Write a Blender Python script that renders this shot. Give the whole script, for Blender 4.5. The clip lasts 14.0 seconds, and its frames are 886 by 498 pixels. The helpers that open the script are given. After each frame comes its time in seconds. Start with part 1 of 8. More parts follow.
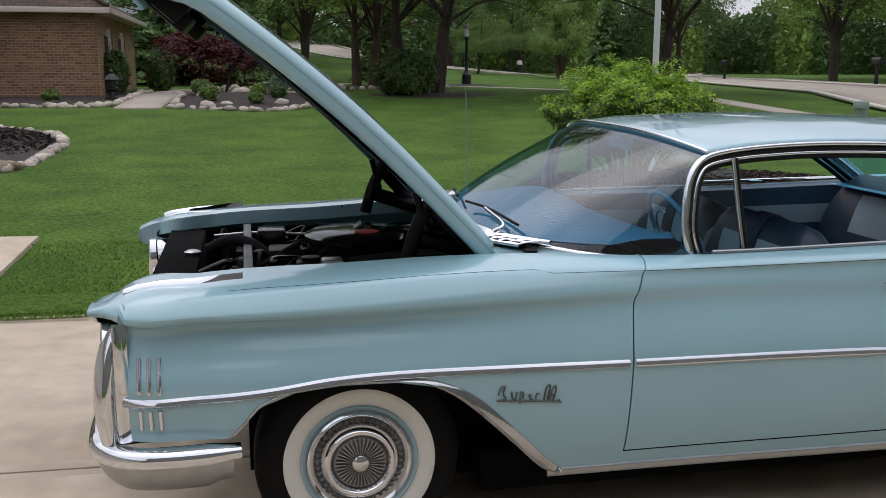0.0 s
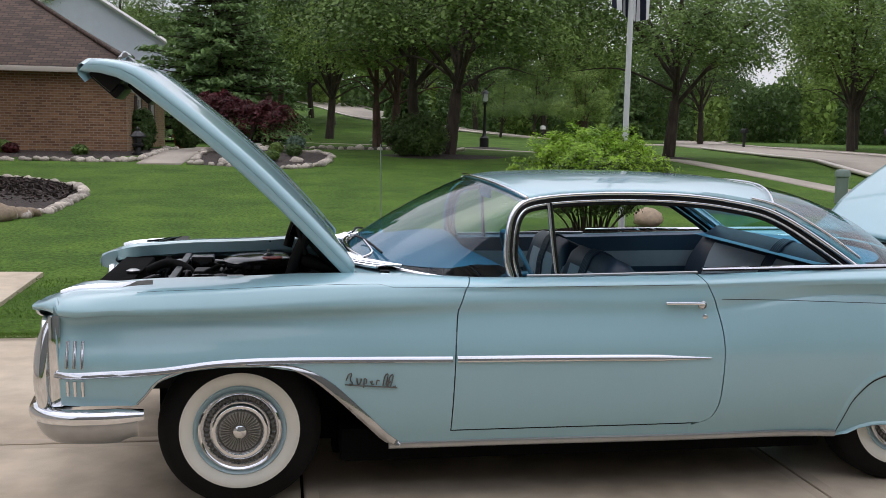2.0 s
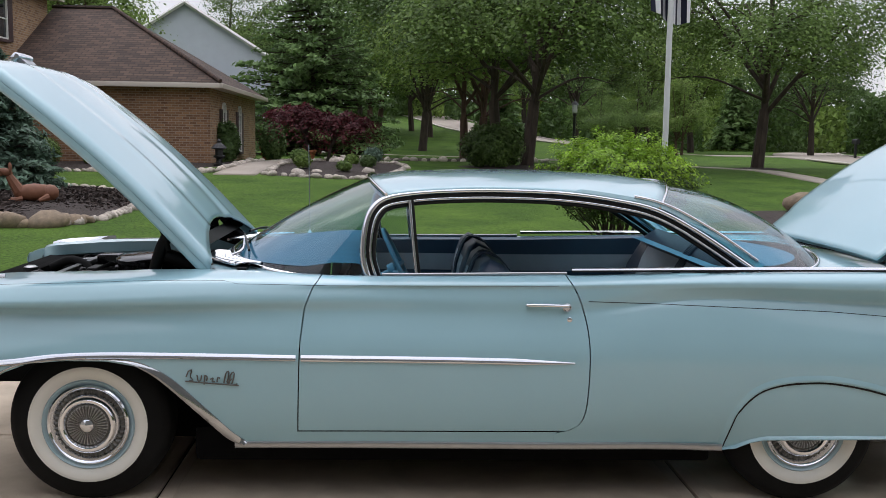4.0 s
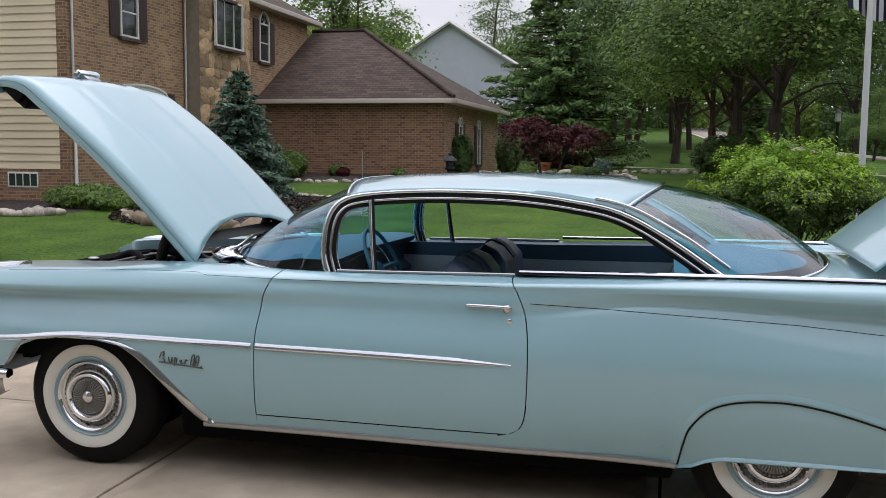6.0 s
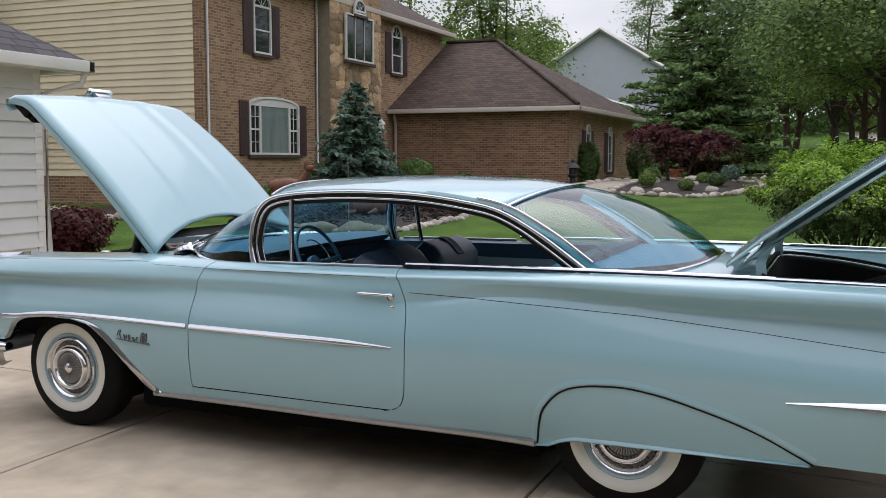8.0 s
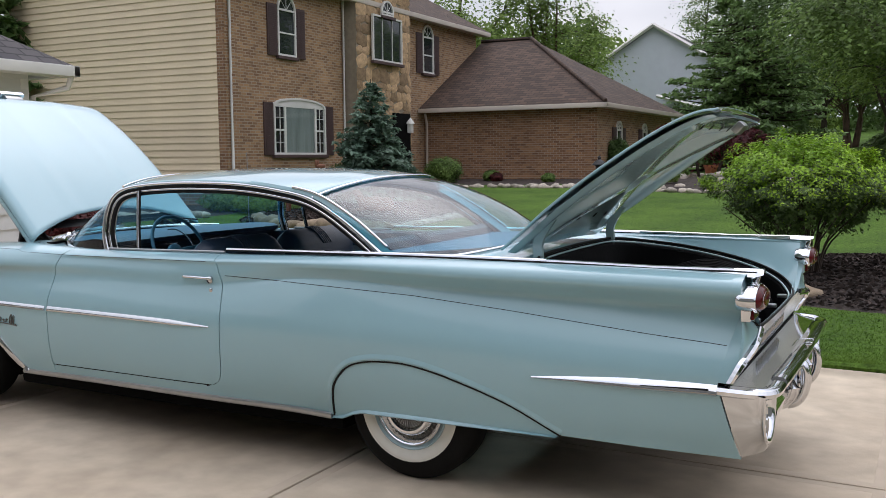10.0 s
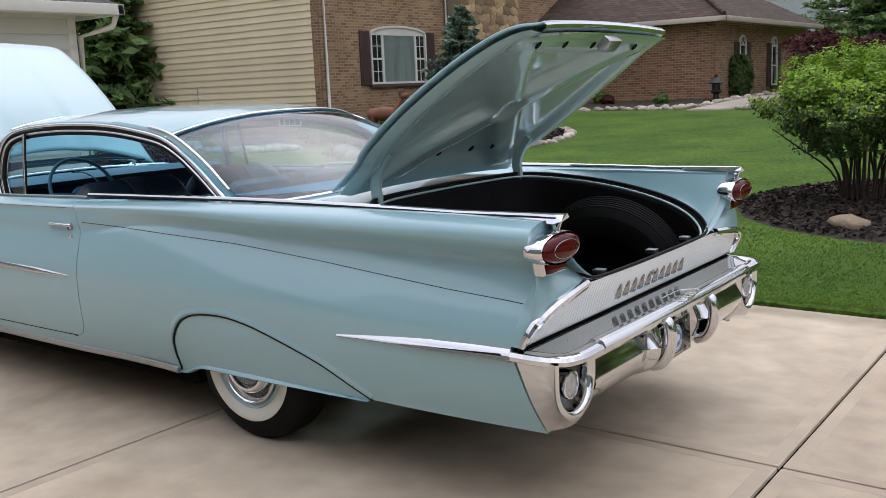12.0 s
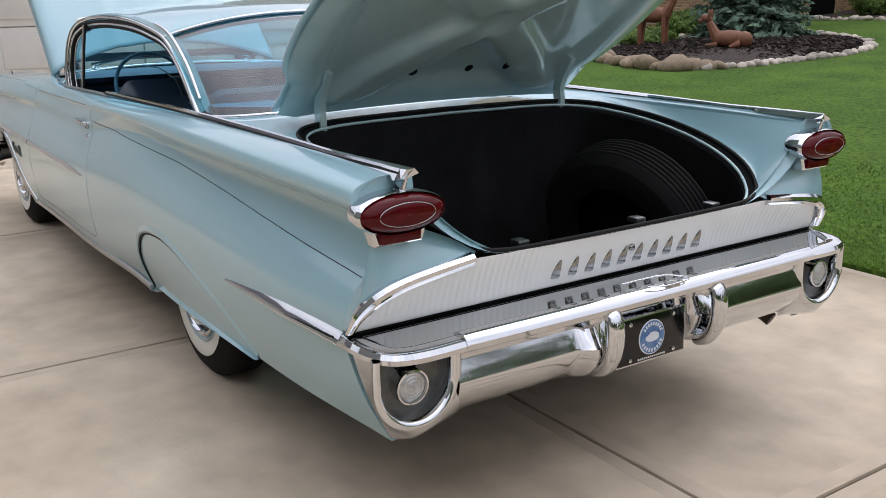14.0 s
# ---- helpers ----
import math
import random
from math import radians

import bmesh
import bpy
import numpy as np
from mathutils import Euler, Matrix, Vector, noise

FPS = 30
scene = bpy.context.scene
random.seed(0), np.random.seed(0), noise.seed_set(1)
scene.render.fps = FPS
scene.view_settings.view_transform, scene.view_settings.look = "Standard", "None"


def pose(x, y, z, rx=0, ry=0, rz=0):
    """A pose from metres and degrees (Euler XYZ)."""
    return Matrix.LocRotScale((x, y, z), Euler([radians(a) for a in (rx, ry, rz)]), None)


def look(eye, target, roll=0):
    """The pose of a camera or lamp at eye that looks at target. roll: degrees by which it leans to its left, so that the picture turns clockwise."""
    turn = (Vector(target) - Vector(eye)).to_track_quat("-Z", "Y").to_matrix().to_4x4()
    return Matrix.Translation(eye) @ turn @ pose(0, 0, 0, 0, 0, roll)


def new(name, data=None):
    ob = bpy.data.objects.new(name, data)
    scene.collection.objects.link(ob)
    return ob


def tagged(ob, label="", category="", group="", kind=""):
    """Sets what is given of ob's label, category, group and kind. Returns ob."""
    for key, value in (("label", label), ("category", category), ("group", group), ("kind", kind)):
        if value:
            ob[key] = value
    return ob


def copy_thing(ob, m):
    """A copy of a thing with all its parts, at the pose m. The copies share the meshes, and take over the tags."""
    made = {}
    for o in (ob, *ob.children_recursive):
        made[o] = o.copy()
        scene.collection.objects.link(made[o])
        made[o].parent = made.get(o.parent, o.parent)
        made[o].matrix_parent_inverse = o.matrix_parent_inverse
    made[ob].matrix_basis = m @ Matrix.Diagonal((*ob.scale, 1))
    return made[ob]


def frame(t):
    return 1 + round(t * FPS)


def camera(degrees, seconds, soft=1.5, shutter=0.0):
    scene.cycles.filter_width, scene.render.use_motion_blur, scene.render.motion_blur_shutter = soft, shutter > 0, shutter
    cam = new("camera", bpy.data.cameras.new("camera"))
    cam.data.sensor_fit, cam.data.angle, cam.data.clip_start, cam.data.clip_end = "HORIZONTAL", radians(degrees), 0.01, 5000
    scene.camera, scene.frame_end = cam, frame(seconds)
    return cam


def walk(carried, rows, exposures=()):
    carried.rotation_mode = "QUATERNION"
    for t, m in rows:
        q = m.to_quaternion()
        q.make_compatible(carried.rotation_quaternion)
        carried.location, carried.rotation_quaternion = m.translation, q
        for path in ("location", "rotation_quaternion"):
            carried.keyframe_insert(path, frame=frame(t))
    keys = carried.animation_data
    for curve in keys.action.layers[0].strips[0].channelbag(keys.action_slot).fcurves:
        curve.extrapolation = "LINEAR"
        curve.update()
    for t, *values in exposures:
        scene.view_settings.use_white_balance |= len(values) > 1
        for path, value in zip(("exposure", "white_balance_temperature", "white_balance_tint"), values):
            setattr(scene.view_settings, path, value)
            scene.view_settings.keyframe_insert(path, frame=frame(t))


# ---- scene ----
import functools

cam = camera(50.0, 14.0, soft=0.65)
METRES, EYE, TILT, LEAN, TURN = 9.5, 1.615, 0.0, 0.0, -11.7
ROWS = [
    (0.0, 0.0, 0.0, 0.0, 0.02, -10.88, -0.11),
    (0.5, 0.0165, -0.035, 0.0011, 0.71, -9.48, -0.46),
    (1.0, 0.033, -0.0683, 0.0022, 1.0, -8.41, -0.8),
    (1.5, 0.0514, -0.0895, 0.0017, 1.38, -7.63, -1.02),
    (2.0, 0.0741, -0.0976, 0.0003, 2.02, -7.18, -1.14),
    (2.5, 0.0961, -0.1001, -0.0018, 2.79, -7.0, -1.1),
    (3.0, 0.1226, -0.0961, -0.0036, 3.79, -6.82, -1.03),
    (5.5, 0.3011, -0.0432, -0.0094, 20.86, -5.96, -0.55),
    (6.0, 0.3344, -0.0417, -0.0104, 25.06, -5.84, -0.46),
    (6.5, 0.3705, -0.0373, -0.0101, 28.6, -5.74, -0.33),
    (7.0, 0.4056, -0.0331, -0.01, 31.4, -5.64, -0.19),
    (9.5, 0.5698, 0.0111, -0.0162, 37.76, -5.27, 0.2),
    (10.0, 0.5984, 0.0367, -0.0168, 38.95, -5.4, 0.51),
    (10.5, 0.6234, 0.0633, -0.0174, 40.47, -5.67, 1.09),
    (11.0, 0.6445, 0.0914, -0.0187, 42.12, -6.32, 1.78),
    (11.5, 0.6646, 0.1247, -0.0178, 44.47, -7.76, 2.5),
    (12.0, 0.6719, 0.1713, -0.0181, 47.91, -9.62, 2.46),
    (12.5, 0.6779, 0.2151, -0.0189, 52.62, -11.17, 2.29),
    (13.0, 0.6802, 0.2554, -0.0187, 57.06, -12.62, 1.47),
    (13.5, 0.6855, 0.2946, -0.0181, 62.15, -13.97, 0.93),
    (14.0, 0.6873, 0.3331, -0.0181, 67.36, -15.17, 0.7),
]
walk(cam, [(t, pose(0, 0, EYE, TILT, LEAN, TURN) @ pose(METRES * x, METRES * y, METRES * z, 90 + pitch, roll, yaw)) for t, x, y, z, yaw, pitch, roll in ROWS],
     [(0.0, -0.88, 6300, 16), (3.0, -0.68, 6300, 16), (6.0, -0.74, 6300, 16), (9.5, -0.70, 6300, 16), (14.0, -0.67, 6300, 16)])

# ---- sky and light: a bright overcast afternoon ----
world = bpy.data.worlds.new("overcast_sky")
scene.world = world
world.use_nodes = True
wn, wl = world.node_tree.nodes, world.node_tree.links
sky = wn.new("ShaderNodeTexSky")
sky.sky_type = "NISHITA"
sky.sun_disc = False
sky.sun_elevation, sky.sun_rotation = radians(61), radians(-18)
sky.air_density, sky.dust_density, sky.ozone_density = 1.0, 4.0, 1.0
hsv = wn.new("ShaderNodeHueSaturation")
hsv.inputs["Saturation"].default_value = 0.35
wl.new(sky.outputs[0], hsv.inputs["Color"])
# soft broken cloud over the whole dome
wtc = wn.new("ShaderNodeTexCoord")
wmap = wn.new("ShaderNodeMapping")
wmap.inputs["Scale"].default_value = (1.6, 1.6, 4.0)
wl.new(wtc.outputs["Generated"], wmap.inputs[0])
wnoise = wn.new("ShaderNodeTexNoise")
wnoise.inputs["Scale"].default_value = 1.7
wnoise.inputs["Detail"].default_value = 6
wl.new(wmap.outputs[0], wnoise.inputs["Vector"])
wramp = wn.new("ShaderNodeValToRGB")
wramp.color_ramp.elements[0].position = 0.33
wramp.color_ramp.elements[0].color = (7.4, 7.9, 8.7, 1)
wramp.color_ramp.elements[1].position = 0.68
wramp.color_ramp.elements[1].color = (12.8, 13.0, 13.2, 1)
wl.new(wnoise.outputs["Fac"], wramp.inputs[0])
wmix = wn.new("ShaderNodeMix")
wmix.data_type = "RGBA"
wmix.inputs[0].default_value = 0.75
wl.new(hsv.outputs[0], wmix.inputs[6])
wl.new(wramp.outputs[0], wmix.inputs[7])
# brighter overhead than at the skyline, as a covered sky is
wsep = wn.new("ShaderNodeSeparateXYZ")
wl.new(wtc.outputs["Generated"], wsep.inputs[0])
wsq = wn.new("ShaderNodeMath")
wsq.operation = "POWER"
wsq.use_clamp = True
wsq.inputs[1].default_value = 1.8
wl.new(wsep.outputs[2], wsq.inputs[0])
wup = wn.new("ShaderNodeMapRange")
wup.inputs[1].default_value, wup.inputs[2].default_value = 0.0, 1.0
wup.inputs[3].default_value, wup.inputs[4].default_value = 0.92, 2.35
wl.new(wsq.outputs[0], wup.inputs[0])
wmul = wn.new("ShaderNodeMix")
wmul.data_type, wmul.blend_type = "RGBA", "MULTIPLY"
wmul.inputs[0].default_value = 1.0
wl.new(wmix.outputs[2], wmul.inputs[6])
wl.new(wup.outputs[0], wmul.inputs[7])
wbg = wn["Background"]
wbg.inputs["Strength"].default_value = 0.145
wl.new(wmul.outputs[2], wbg.inputs["Color"])

sun = new("sun", bpy.data.lights.new("sun", "SUN"))
sun.data.energy, sun.data.angle, sun.data.color = 0.5, radians(50), (1.0, 0.97, 0.93)
sun.matrix_world = look((0, 0, 20), (1.8, -5.5, 9.5))


# ---- materials ----
def mat(name, color, rough=0.6, metal=0.0, vary=0.0, scale=6.0, bump=0.0, bscale=60.0, coat=0.0, color2=None, detail=6.0,
        fine=0.0, transmission=0.0, ior=1.45, alpha=1.0, rough2=None, island=0.0, objrand=0.0, sheen=0.0, stretch=None, spec=0.5, fscale=14):
    m = bpy.data.materials.new(name)
    m.use_nodes = True
    n, l = m.node_tree.nodes, m.node_tree.links
    b = n["Principled BSDF"]
    b.inputs["Base Color"].default_value = (*color, 1)
    b.inputs["Roughness"].default_value = rough
    b.inputs["Metallic"].default_value = metal
    b.inputs["Coat Weight"].default_value = coat
    b.inputs["Coat Roughness"].default_value = 0.03
    b.inputs["Transmission Weight"].default_value = transmission
    b.inputs["IOR"].default_value = ior
    b.inputs["Alpha"].default_value = alpha
    b.inputs["Specular IOR Level"].default_value = spec
    tc = n.new("ShaderNodeTexCoord")
    mp = n.new("ShaderNodeMapping")
    if stretch:
        mp.inputs["Scale"].default_value = stretch
    l.new(tc.outputs["Object"], mp.inputs[0])
    out = None
    if vary or color2:
        t1 = n.new("ShaderNodeTexNoise")
        t1.inputs["Scale"].default_value = scale
        t1.inputs["Detail"].default_value = detail
        l.new(mp.outputs[0], t1.inputs["Vector"])
        r = n.new("ShaderNodeValToRGB")
        r.color_ramp.elements[0].position, r.color_ramp.elements[1].position = 0.3, 0.7
        c2 = color2 or tuple(c * (1 - vary) for c in color)
        r.color_ramp.elements[0].color = (*c2, 1)
        r.color_ramp.elements[1].color = (*color, 1)
        l.new(t1.outputs["Fac"], r.inputs[0])
        out = r.outputs[0]
        if fine:
            t2 = n.new("ShaderNodeTexNoise")
            t2.inputs["Scale"].default_value = scale * fscale
            t2.inputs["Detail"].default_value = 4
            l.new(mp.outputs[0], t2.inputs["Vector"])
            mr = n.new("ShaderNodeMapRange")
            mr.inputs[1].default_value, mr.inputs[2].default_value = 0.25, 0.75
            mr.inputs[3].default_value, mr.inputs[4].default_value = 1 - fine, 1 + fine
            l.new(t2.outputs["Fac"], mr.inputs[0])
            mul = n.new("ShaderNodeMix")
            mul.data_type, mul.blend_type = "RGBA", "MULTIPLY"
            mul.inputs[0].default_value = 1
            l.new(out, mul.inputs[6])
            l.new(mr.outputs[0], mul.inputs[7])
            out = mul.outputs[2]
        if rough2 is not None:
            rr = n.new("ShaderNodeMapRange")
            rr.inputs[3].default_value, rr.inputs[4].default_value = rough2, rough
            l.new(t1.outputs["Fac"], rr.inputs[0])
            l.new(rr.outputs[0], b.inputs["Roughness"])
    for amount, node, sock in ((island, "ShaderNodeNewGeometry", "Random Per Island"), (objrand, "ShaderNodeObjectInfo", "Random")):
        if amount:
            g = n.new(node)
            mr = n.new("ShaderNodeMapRange")
            mr.inputs[3].default_value, mr.inputs[4].default_value = 1 - amount, 1 + amount
            l.new(g.outputs[sock], mr.inputs[0])
            mul = n.new("ShaderNodeMix")
            mul.data_type, mul.blend_type = "RGBA", "MULTIPLY"
            mul.inputs[0].default_value = 1
            if out is None:
                mul.inputs[6].default_value = (*color, 1)
            else:
                l.new(out, mul.inputs[6])
            l.new(mr.outputs[0], mul.inputs[7])
            out = mul.outputs[2]
    if out is not None:
        l.new(out, b.inputs["Base Color"])
    if bump:
        t3 = n.new("ShaderNodeTexNoise")
        t3.inputs["Scale"].default_value = bscale
        t3.inputs["Detail"].default_value = 5
        l.new(mp.outputs[0], t3.inputs["Vector"])
        bp = n.new("ShaderNodeBump")
        bp.inputs["Strength"].default_value = bump
        bp.inputs["Distance"].default_value = 0.02
        l.new(t3.outputs["Fac"], bp.inputs["Height"])
        l.new(bp.outputs[0], b.inputs["Normal"])
    return m


def brick_mat(name, c1, c2, mortar, w, h, gap, axis, bump=0.5, offset=0.5, rough=0.9, vary=0.18):
    """Courses of pieces w by h metres. axis: the wall's run, 'x', 'y' or 'slope' (runs along x, rises along y)."""
    m = bpy.data.materials.new(name)
    m.use_nodes = True
    n, l = m.node_tree.nodes, m.node_tree.links
    b = n["Principled BSDF"]
    b.inputs["Roughness"].default_value = rough
    tc = n.new("ShaderNodeTexCoord")
    sep = n.new("ShaderNodeSeparateXYZ")
    com = n.new("ShaderNodeCombineXYZ")
    l.new(tc.outputs["Object"], sep.inputs[0])
    run, up = {"x": ("X", "Z"), "y": ("Y", "Z"), "sx": ("X", "Y"), "sy": ("Y", "X")}[axis]
    l.new(sep.outputs[run], com.inputs[0])
    l.new(sep.outputs[up], com.inputs[1])
    br = n.new("ShaderNodeTexBrick")
    br.offset = offset
    br.inputs["Color1"].default_value = (*c1, 1)
    br.inputs["Color2"].default_value = (*c2, 1)
    br.inputs["Mortar"].default_value = (*mortar, 1)
    br.inputs["Scale"].default_value = 1
    br.inputs["Mortar Size"].default_value = gap
    br.inputs["Mortar Smooth"].default_value = 0.2
    br.inputs["Brick Width"].default_value = w
    br.inputs["Row Height"].default_value = h
    l.new(com.outputs[0], br.inputs["Vector"])
    nz = n.new("ShaderNodeTexNoise")
    nz.inputs["Scale"].default_value = 0.7
    nz.inputs["Detail"].default_value = 8
    l.new(tc.outputs["Object"], nz.inputs["Vector"])
    mr = n.new("ShaderNodeMapRange")
    mr.inputs[1].default_value, mr.inputs[2].default_value = 0.3, 0.7
    mr.inputs[3].default_value, mr.inputs[4].default_value = 1 - vary, 1 + vary * 0.5
    l.new(nz.outputs["Fac"], mr.inputs[0])
    mul = n.new("ShaderNodeMix")
    mul.data_type, mul.blend_type = "RGBA", "MULTIPLY"
    mul.inputs[0].default_value = 1
    l.new(br.outputs["Color"], mul.inputs[6])
    l.new(mr.outputs[0], mul.inputs[7])
    l.new(mul.outputs[2], b.inputs["Base Color"])
    bp = n.new("ShaderNodeBump")
    bp.invert = True
    bp.inputs["Strength"].default_value = bump
    bp.inputs["Distance"].default_value = 0.01
    l.new(br.outputs["Fac"], bp.inputs["Height"])
    l.new(bp.outputs[0], b.inputs["Normal"])
    return m


def thin_glass(name, tint, gloss=0.06, through_w=0.9):
    """A pane: clear with a mirror on its face."""
    m = bpy.data.materials.new(name)
    m.use_nodes = True
    n, l = m.node_tree.nodes, m.node_tree.links
    n.remove(n["Principled BSDF"])
    tr = n.new("ShaderNodeBsdfTransparent")
    tr.inputs[0].default_value = (*tint, 1)
    gl = n.new("ShaderNodeBsdfGlossy")
    gl.inputs["Roughness"].default_value = 0.02
    lw = n.new("ShaderNodeLayerWeight")
    lw.inputs["Blend"].default_value = 0.5
    fr = n.new("ShaderNodeMath")
    fr.operation = "POWER"
    fr.inputs[1].default_value = 4.0
    l.new(lw.outputs["Facing"], fr.inputs[0])
    mx = n.new("ShaderNodeMixShader")
    mth = n.new("ShaderNodeMath")
    mth.operation = "MULTIPLY_ADD"
    mth.inputs[1].default_value = 0.85
    mth.inputs[2].default_value = gloss
    mth.use_clamp = True
    l.new(fr.outputs[0], mth.inputs[0])
    l.new(mth.outputs[0], mx.inputs[0])
    l.new(tr.outputs[0], mx.inputs[1])
    l.new(gl.outputs[0], mx.inputs[2])
    l.new(mx.outputs[0], n["Material Output"].inputs[0])
    return m


PAINT = mat("pale_blue_enamel", (0.285, 0.472, 0.525), 0.30, 0.0, vary=0.03, scale=3, coat=1.0, bump=0.004, bscale=9)
# body blue made lighter in colour to offset the shade under the open lid
PAINT_LIFTED = mat("pale_blue_lifted", (0.44, 0.61, 0.63), 0.16, 0.0, vary=0.10, scale=9, coat=0.9, bump=0.02, bscale=40)
WHITE_PAINT = mat("white_enamel", (0.86, 0.86, 0.83), 0.3, coat=0.8, vary=0.02, scale=5)
CHROME = mat("chrome", (0.70, 0.71, 0.73), 0.06, 1.0, vary=0.04, scale=8, bump=0.006, bscale=14)
STEEL = mat("brushed_steel", (0.40, 0.41, 0.42), 0.28, 1.0, vary=0.12, scale=20)
BLACK = mat("black_enamel", (0.0045, 0.0045, 0.005), 0.38, vary=0.3, scale=9, bump=0.05, bscale=40, spec=0.18)
TRUNK_FELT = mat("trunk_felt", (0.016, 0.016, 0.017), 0.95, vary=0.5, scale=5, bump=0.2, bscale=60, spec=0.2)
GLOSS_BLACK = mat("gloss_black", (0.005, 0.005, 0.0055), 0.12, coat=0.0, vary=0.2, scale=7)
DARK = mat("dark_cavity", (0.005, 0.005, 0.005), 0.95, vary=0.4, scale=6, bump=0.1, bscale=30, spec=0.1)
RUBBER = mat("tyre_rubber", (0.008, 0.008, 0.008), 0.75, vary=0.35, scale=14, bump=0.06, bscale=120, spec=0.2)
SEAL = mat("rubber_seal", (0.009, 0.009, 0.009), 0.6, spec=0.25)
WHITEWALL = mat("whitewall", (0.70, 0.685, 0.62), 0.6, vary=0.05, scale=10)
CAP_GREY = mat("hubcap_recess", (0.16, 0.16, 0.15), 0.4, 0.6, vary=0.3, scale=30)
NAVY = mat("navy_vinyl", (0.020, 0.036, 0.062), 0.42, vary=0.2, scale=12, bump=0.05, bscale=180)
BLUE_TRIM = mat("blue_vinyl", (0.07, 0.24, 0.37), 0.45, vary=0.12, scale=12, bump=0.05, bscale=160)
SILVER_VINYL = mat("silver_white_vinyl", (0.42, 0.47, 0.52), 0.5, vary=0.08, scale=14, bump=0.04, bscale=160)
HEADLINER = mat("headliner", (0.16, 0.25, 0.32), 0.8, vary=0.06, scale=8)
WHEEL_WHITE = mat("pale_wheel_rim", (0.30, 0.42, 0.46), 0.3, coat=0.4)
DULL_CHROME = mat("weathered_chrome", (0.50, 0.51, 0.52), 0.12, 1.0, vary=0.15, scale=12, bump=0.01, bscale=20)
RED_LENS = mat("red_lens", (0.085, 0.002, 0.004), 0.12, vary=0.25, scale=40, spec=0.28)
CLEAR_LENS = mat("clear_lens", (0.55, 0.56, 0.55), 0.12, 0.4, vary=0.2, scale=50, coat=0.6)
GLASS = thin_glass("tinted_glass", (0.47, 0.78, 0.87), 0.09)
GLASS_REAR = thin_glass("rear_window_glass", (0.46, 0.80, 0.87), 0.13)
NAVY_TRIM = mat("navy_trim_vinyl", (0.026, 0.062, 0.105), 0.45, vary=0.12, scale=12, bump=0.05, bscale=160)
RENDERED = mat("added_shade_wall_grey", (0.24, 0.24, 0.23), 0.9, vary=0.15, scale=1.5, bump=0.2, bscale=40)
GLASS_CLEAR = thin_glass("clear_glass", (0.86, 0.93, 0.93), 0.05)
HOUSE_GLASS = mat("house_pane", (0.025, 0.032, 0.035), 0.04, 0.0, vary=0.3, scale=0.8, spec=1.0)
CONCRETE = mat("concrete", (0.568, 0.479, 0.366), 0.85, color2=(0.41, 0.332, 0.243), scale=1.1, fine=0.17, fscale=4.5, bump=0.15, bscale=160, detail=9, objrand=0.05)
MARGIN = mat("tooled_concrete", (0.568, 0.479, 0.366), 0.82, color2=(0.385, 0.308, 0.236), scale=0.9, fine=0.11, fscale=4.5, bump=0.1, bscale=160, detail=9, objrand=0.02)
ROAD = mat("road_concrete", (0.40, 0.345, 0.285), 0.9, color2=(0.32, 0.28, 0.235), scale=0.5, fine=0.08, bump=0.1, bscale=90)
LAWN = mat("lawn_turf", (0.084, 0.150, 0.020), 0.95, color2=(0.042, 0.088, 0.012), scale=0.9, fine=0.60, fscale=26, bump=1.0, bscale=45, detail=9, spec=0.2)
BLADE = mat("grass_blade", (0.118, 0.215, 0.030), 0.8, island=0.12, vary=0.2, scale=0.5, spec=0.2)
MULCH = mat("dark_mulch", (0.062, 0.047, 0.040), 0.95, color2=(0.024, 0.017, 0.014), scale=22, fine=0.5, bump=1.0, bscale=50, detail=8)
CHIP = mat("mulch_chip", (0.046, 0.033, 0.027), 0.95, island=0.6, vary=0.3, scale=9)
STONE = mat("garden_stone", (0.56, 0.50, 0.42), 0.85, color2=(0.33, 0.28, 0.235), scale=7, fine=0.2, bump=0.4, bscale=30, objrand=0.3)
BOULDER = mat("sandstone_boulder", (0.36, 0.27, 0.18), 0.85, color2=(0.22, 0.17, 0.12), scale=6, fine=0.2, bump=0.5, bscale=25, objrand=0.25)
WALLSTONE = mat("wall_stone", (0.52, 0.355, 0.20), 0.85, color2=(0.31, 0.205, 0.12), scale=4, fine=0.2, bump=0.4, bscale=25, objrand=0.45)
MORTAR = mat("mortar", (0.30, 0.25, 0.185), 0.95, vary=0.2, scale=8, bump=0.3, bscale=60)
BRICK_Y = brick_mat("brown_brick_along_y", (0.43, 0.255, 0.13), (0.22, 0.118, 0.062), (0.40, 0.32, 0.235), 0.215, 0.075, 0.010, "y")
# same brick and mortar, darkened to carry the shade of the -y faces
BRICK_X = brick_mat("shaded_brown_brick_along_x", (0.315, 0.168, 0.084), (0.165, 0.083, 0.045), (0.33, 0.25, 0.185), 0.215, 0.075, 0.010, "x")
SHINGLE_X = brick_mat("brown_shingle_x", (0.105, 0.064, 0.044), (0.052, 0.032, 0.023), (0.026, 0.018, 0.013), 0.30, 0.15, 0.014, "sx", bump=0.8)
SHINGLE_Y = brick_mat("brown_shingle_y", (0.105, 0.064, 0.044), (0.052, 0.032, 0.023), (0.026, 0.018, 0.013), 0.30, 0.15, 0.014, "sy", bump=0.8)
SHINGLE_GREY = brick_mat("grey_shingle", (0.10, 0.09, 0.09), (0.06, 0.055, 0.06), (0.03, 0.028, 0.03), 0.30, 0.16, 0.014, "sy", bump=0.8)
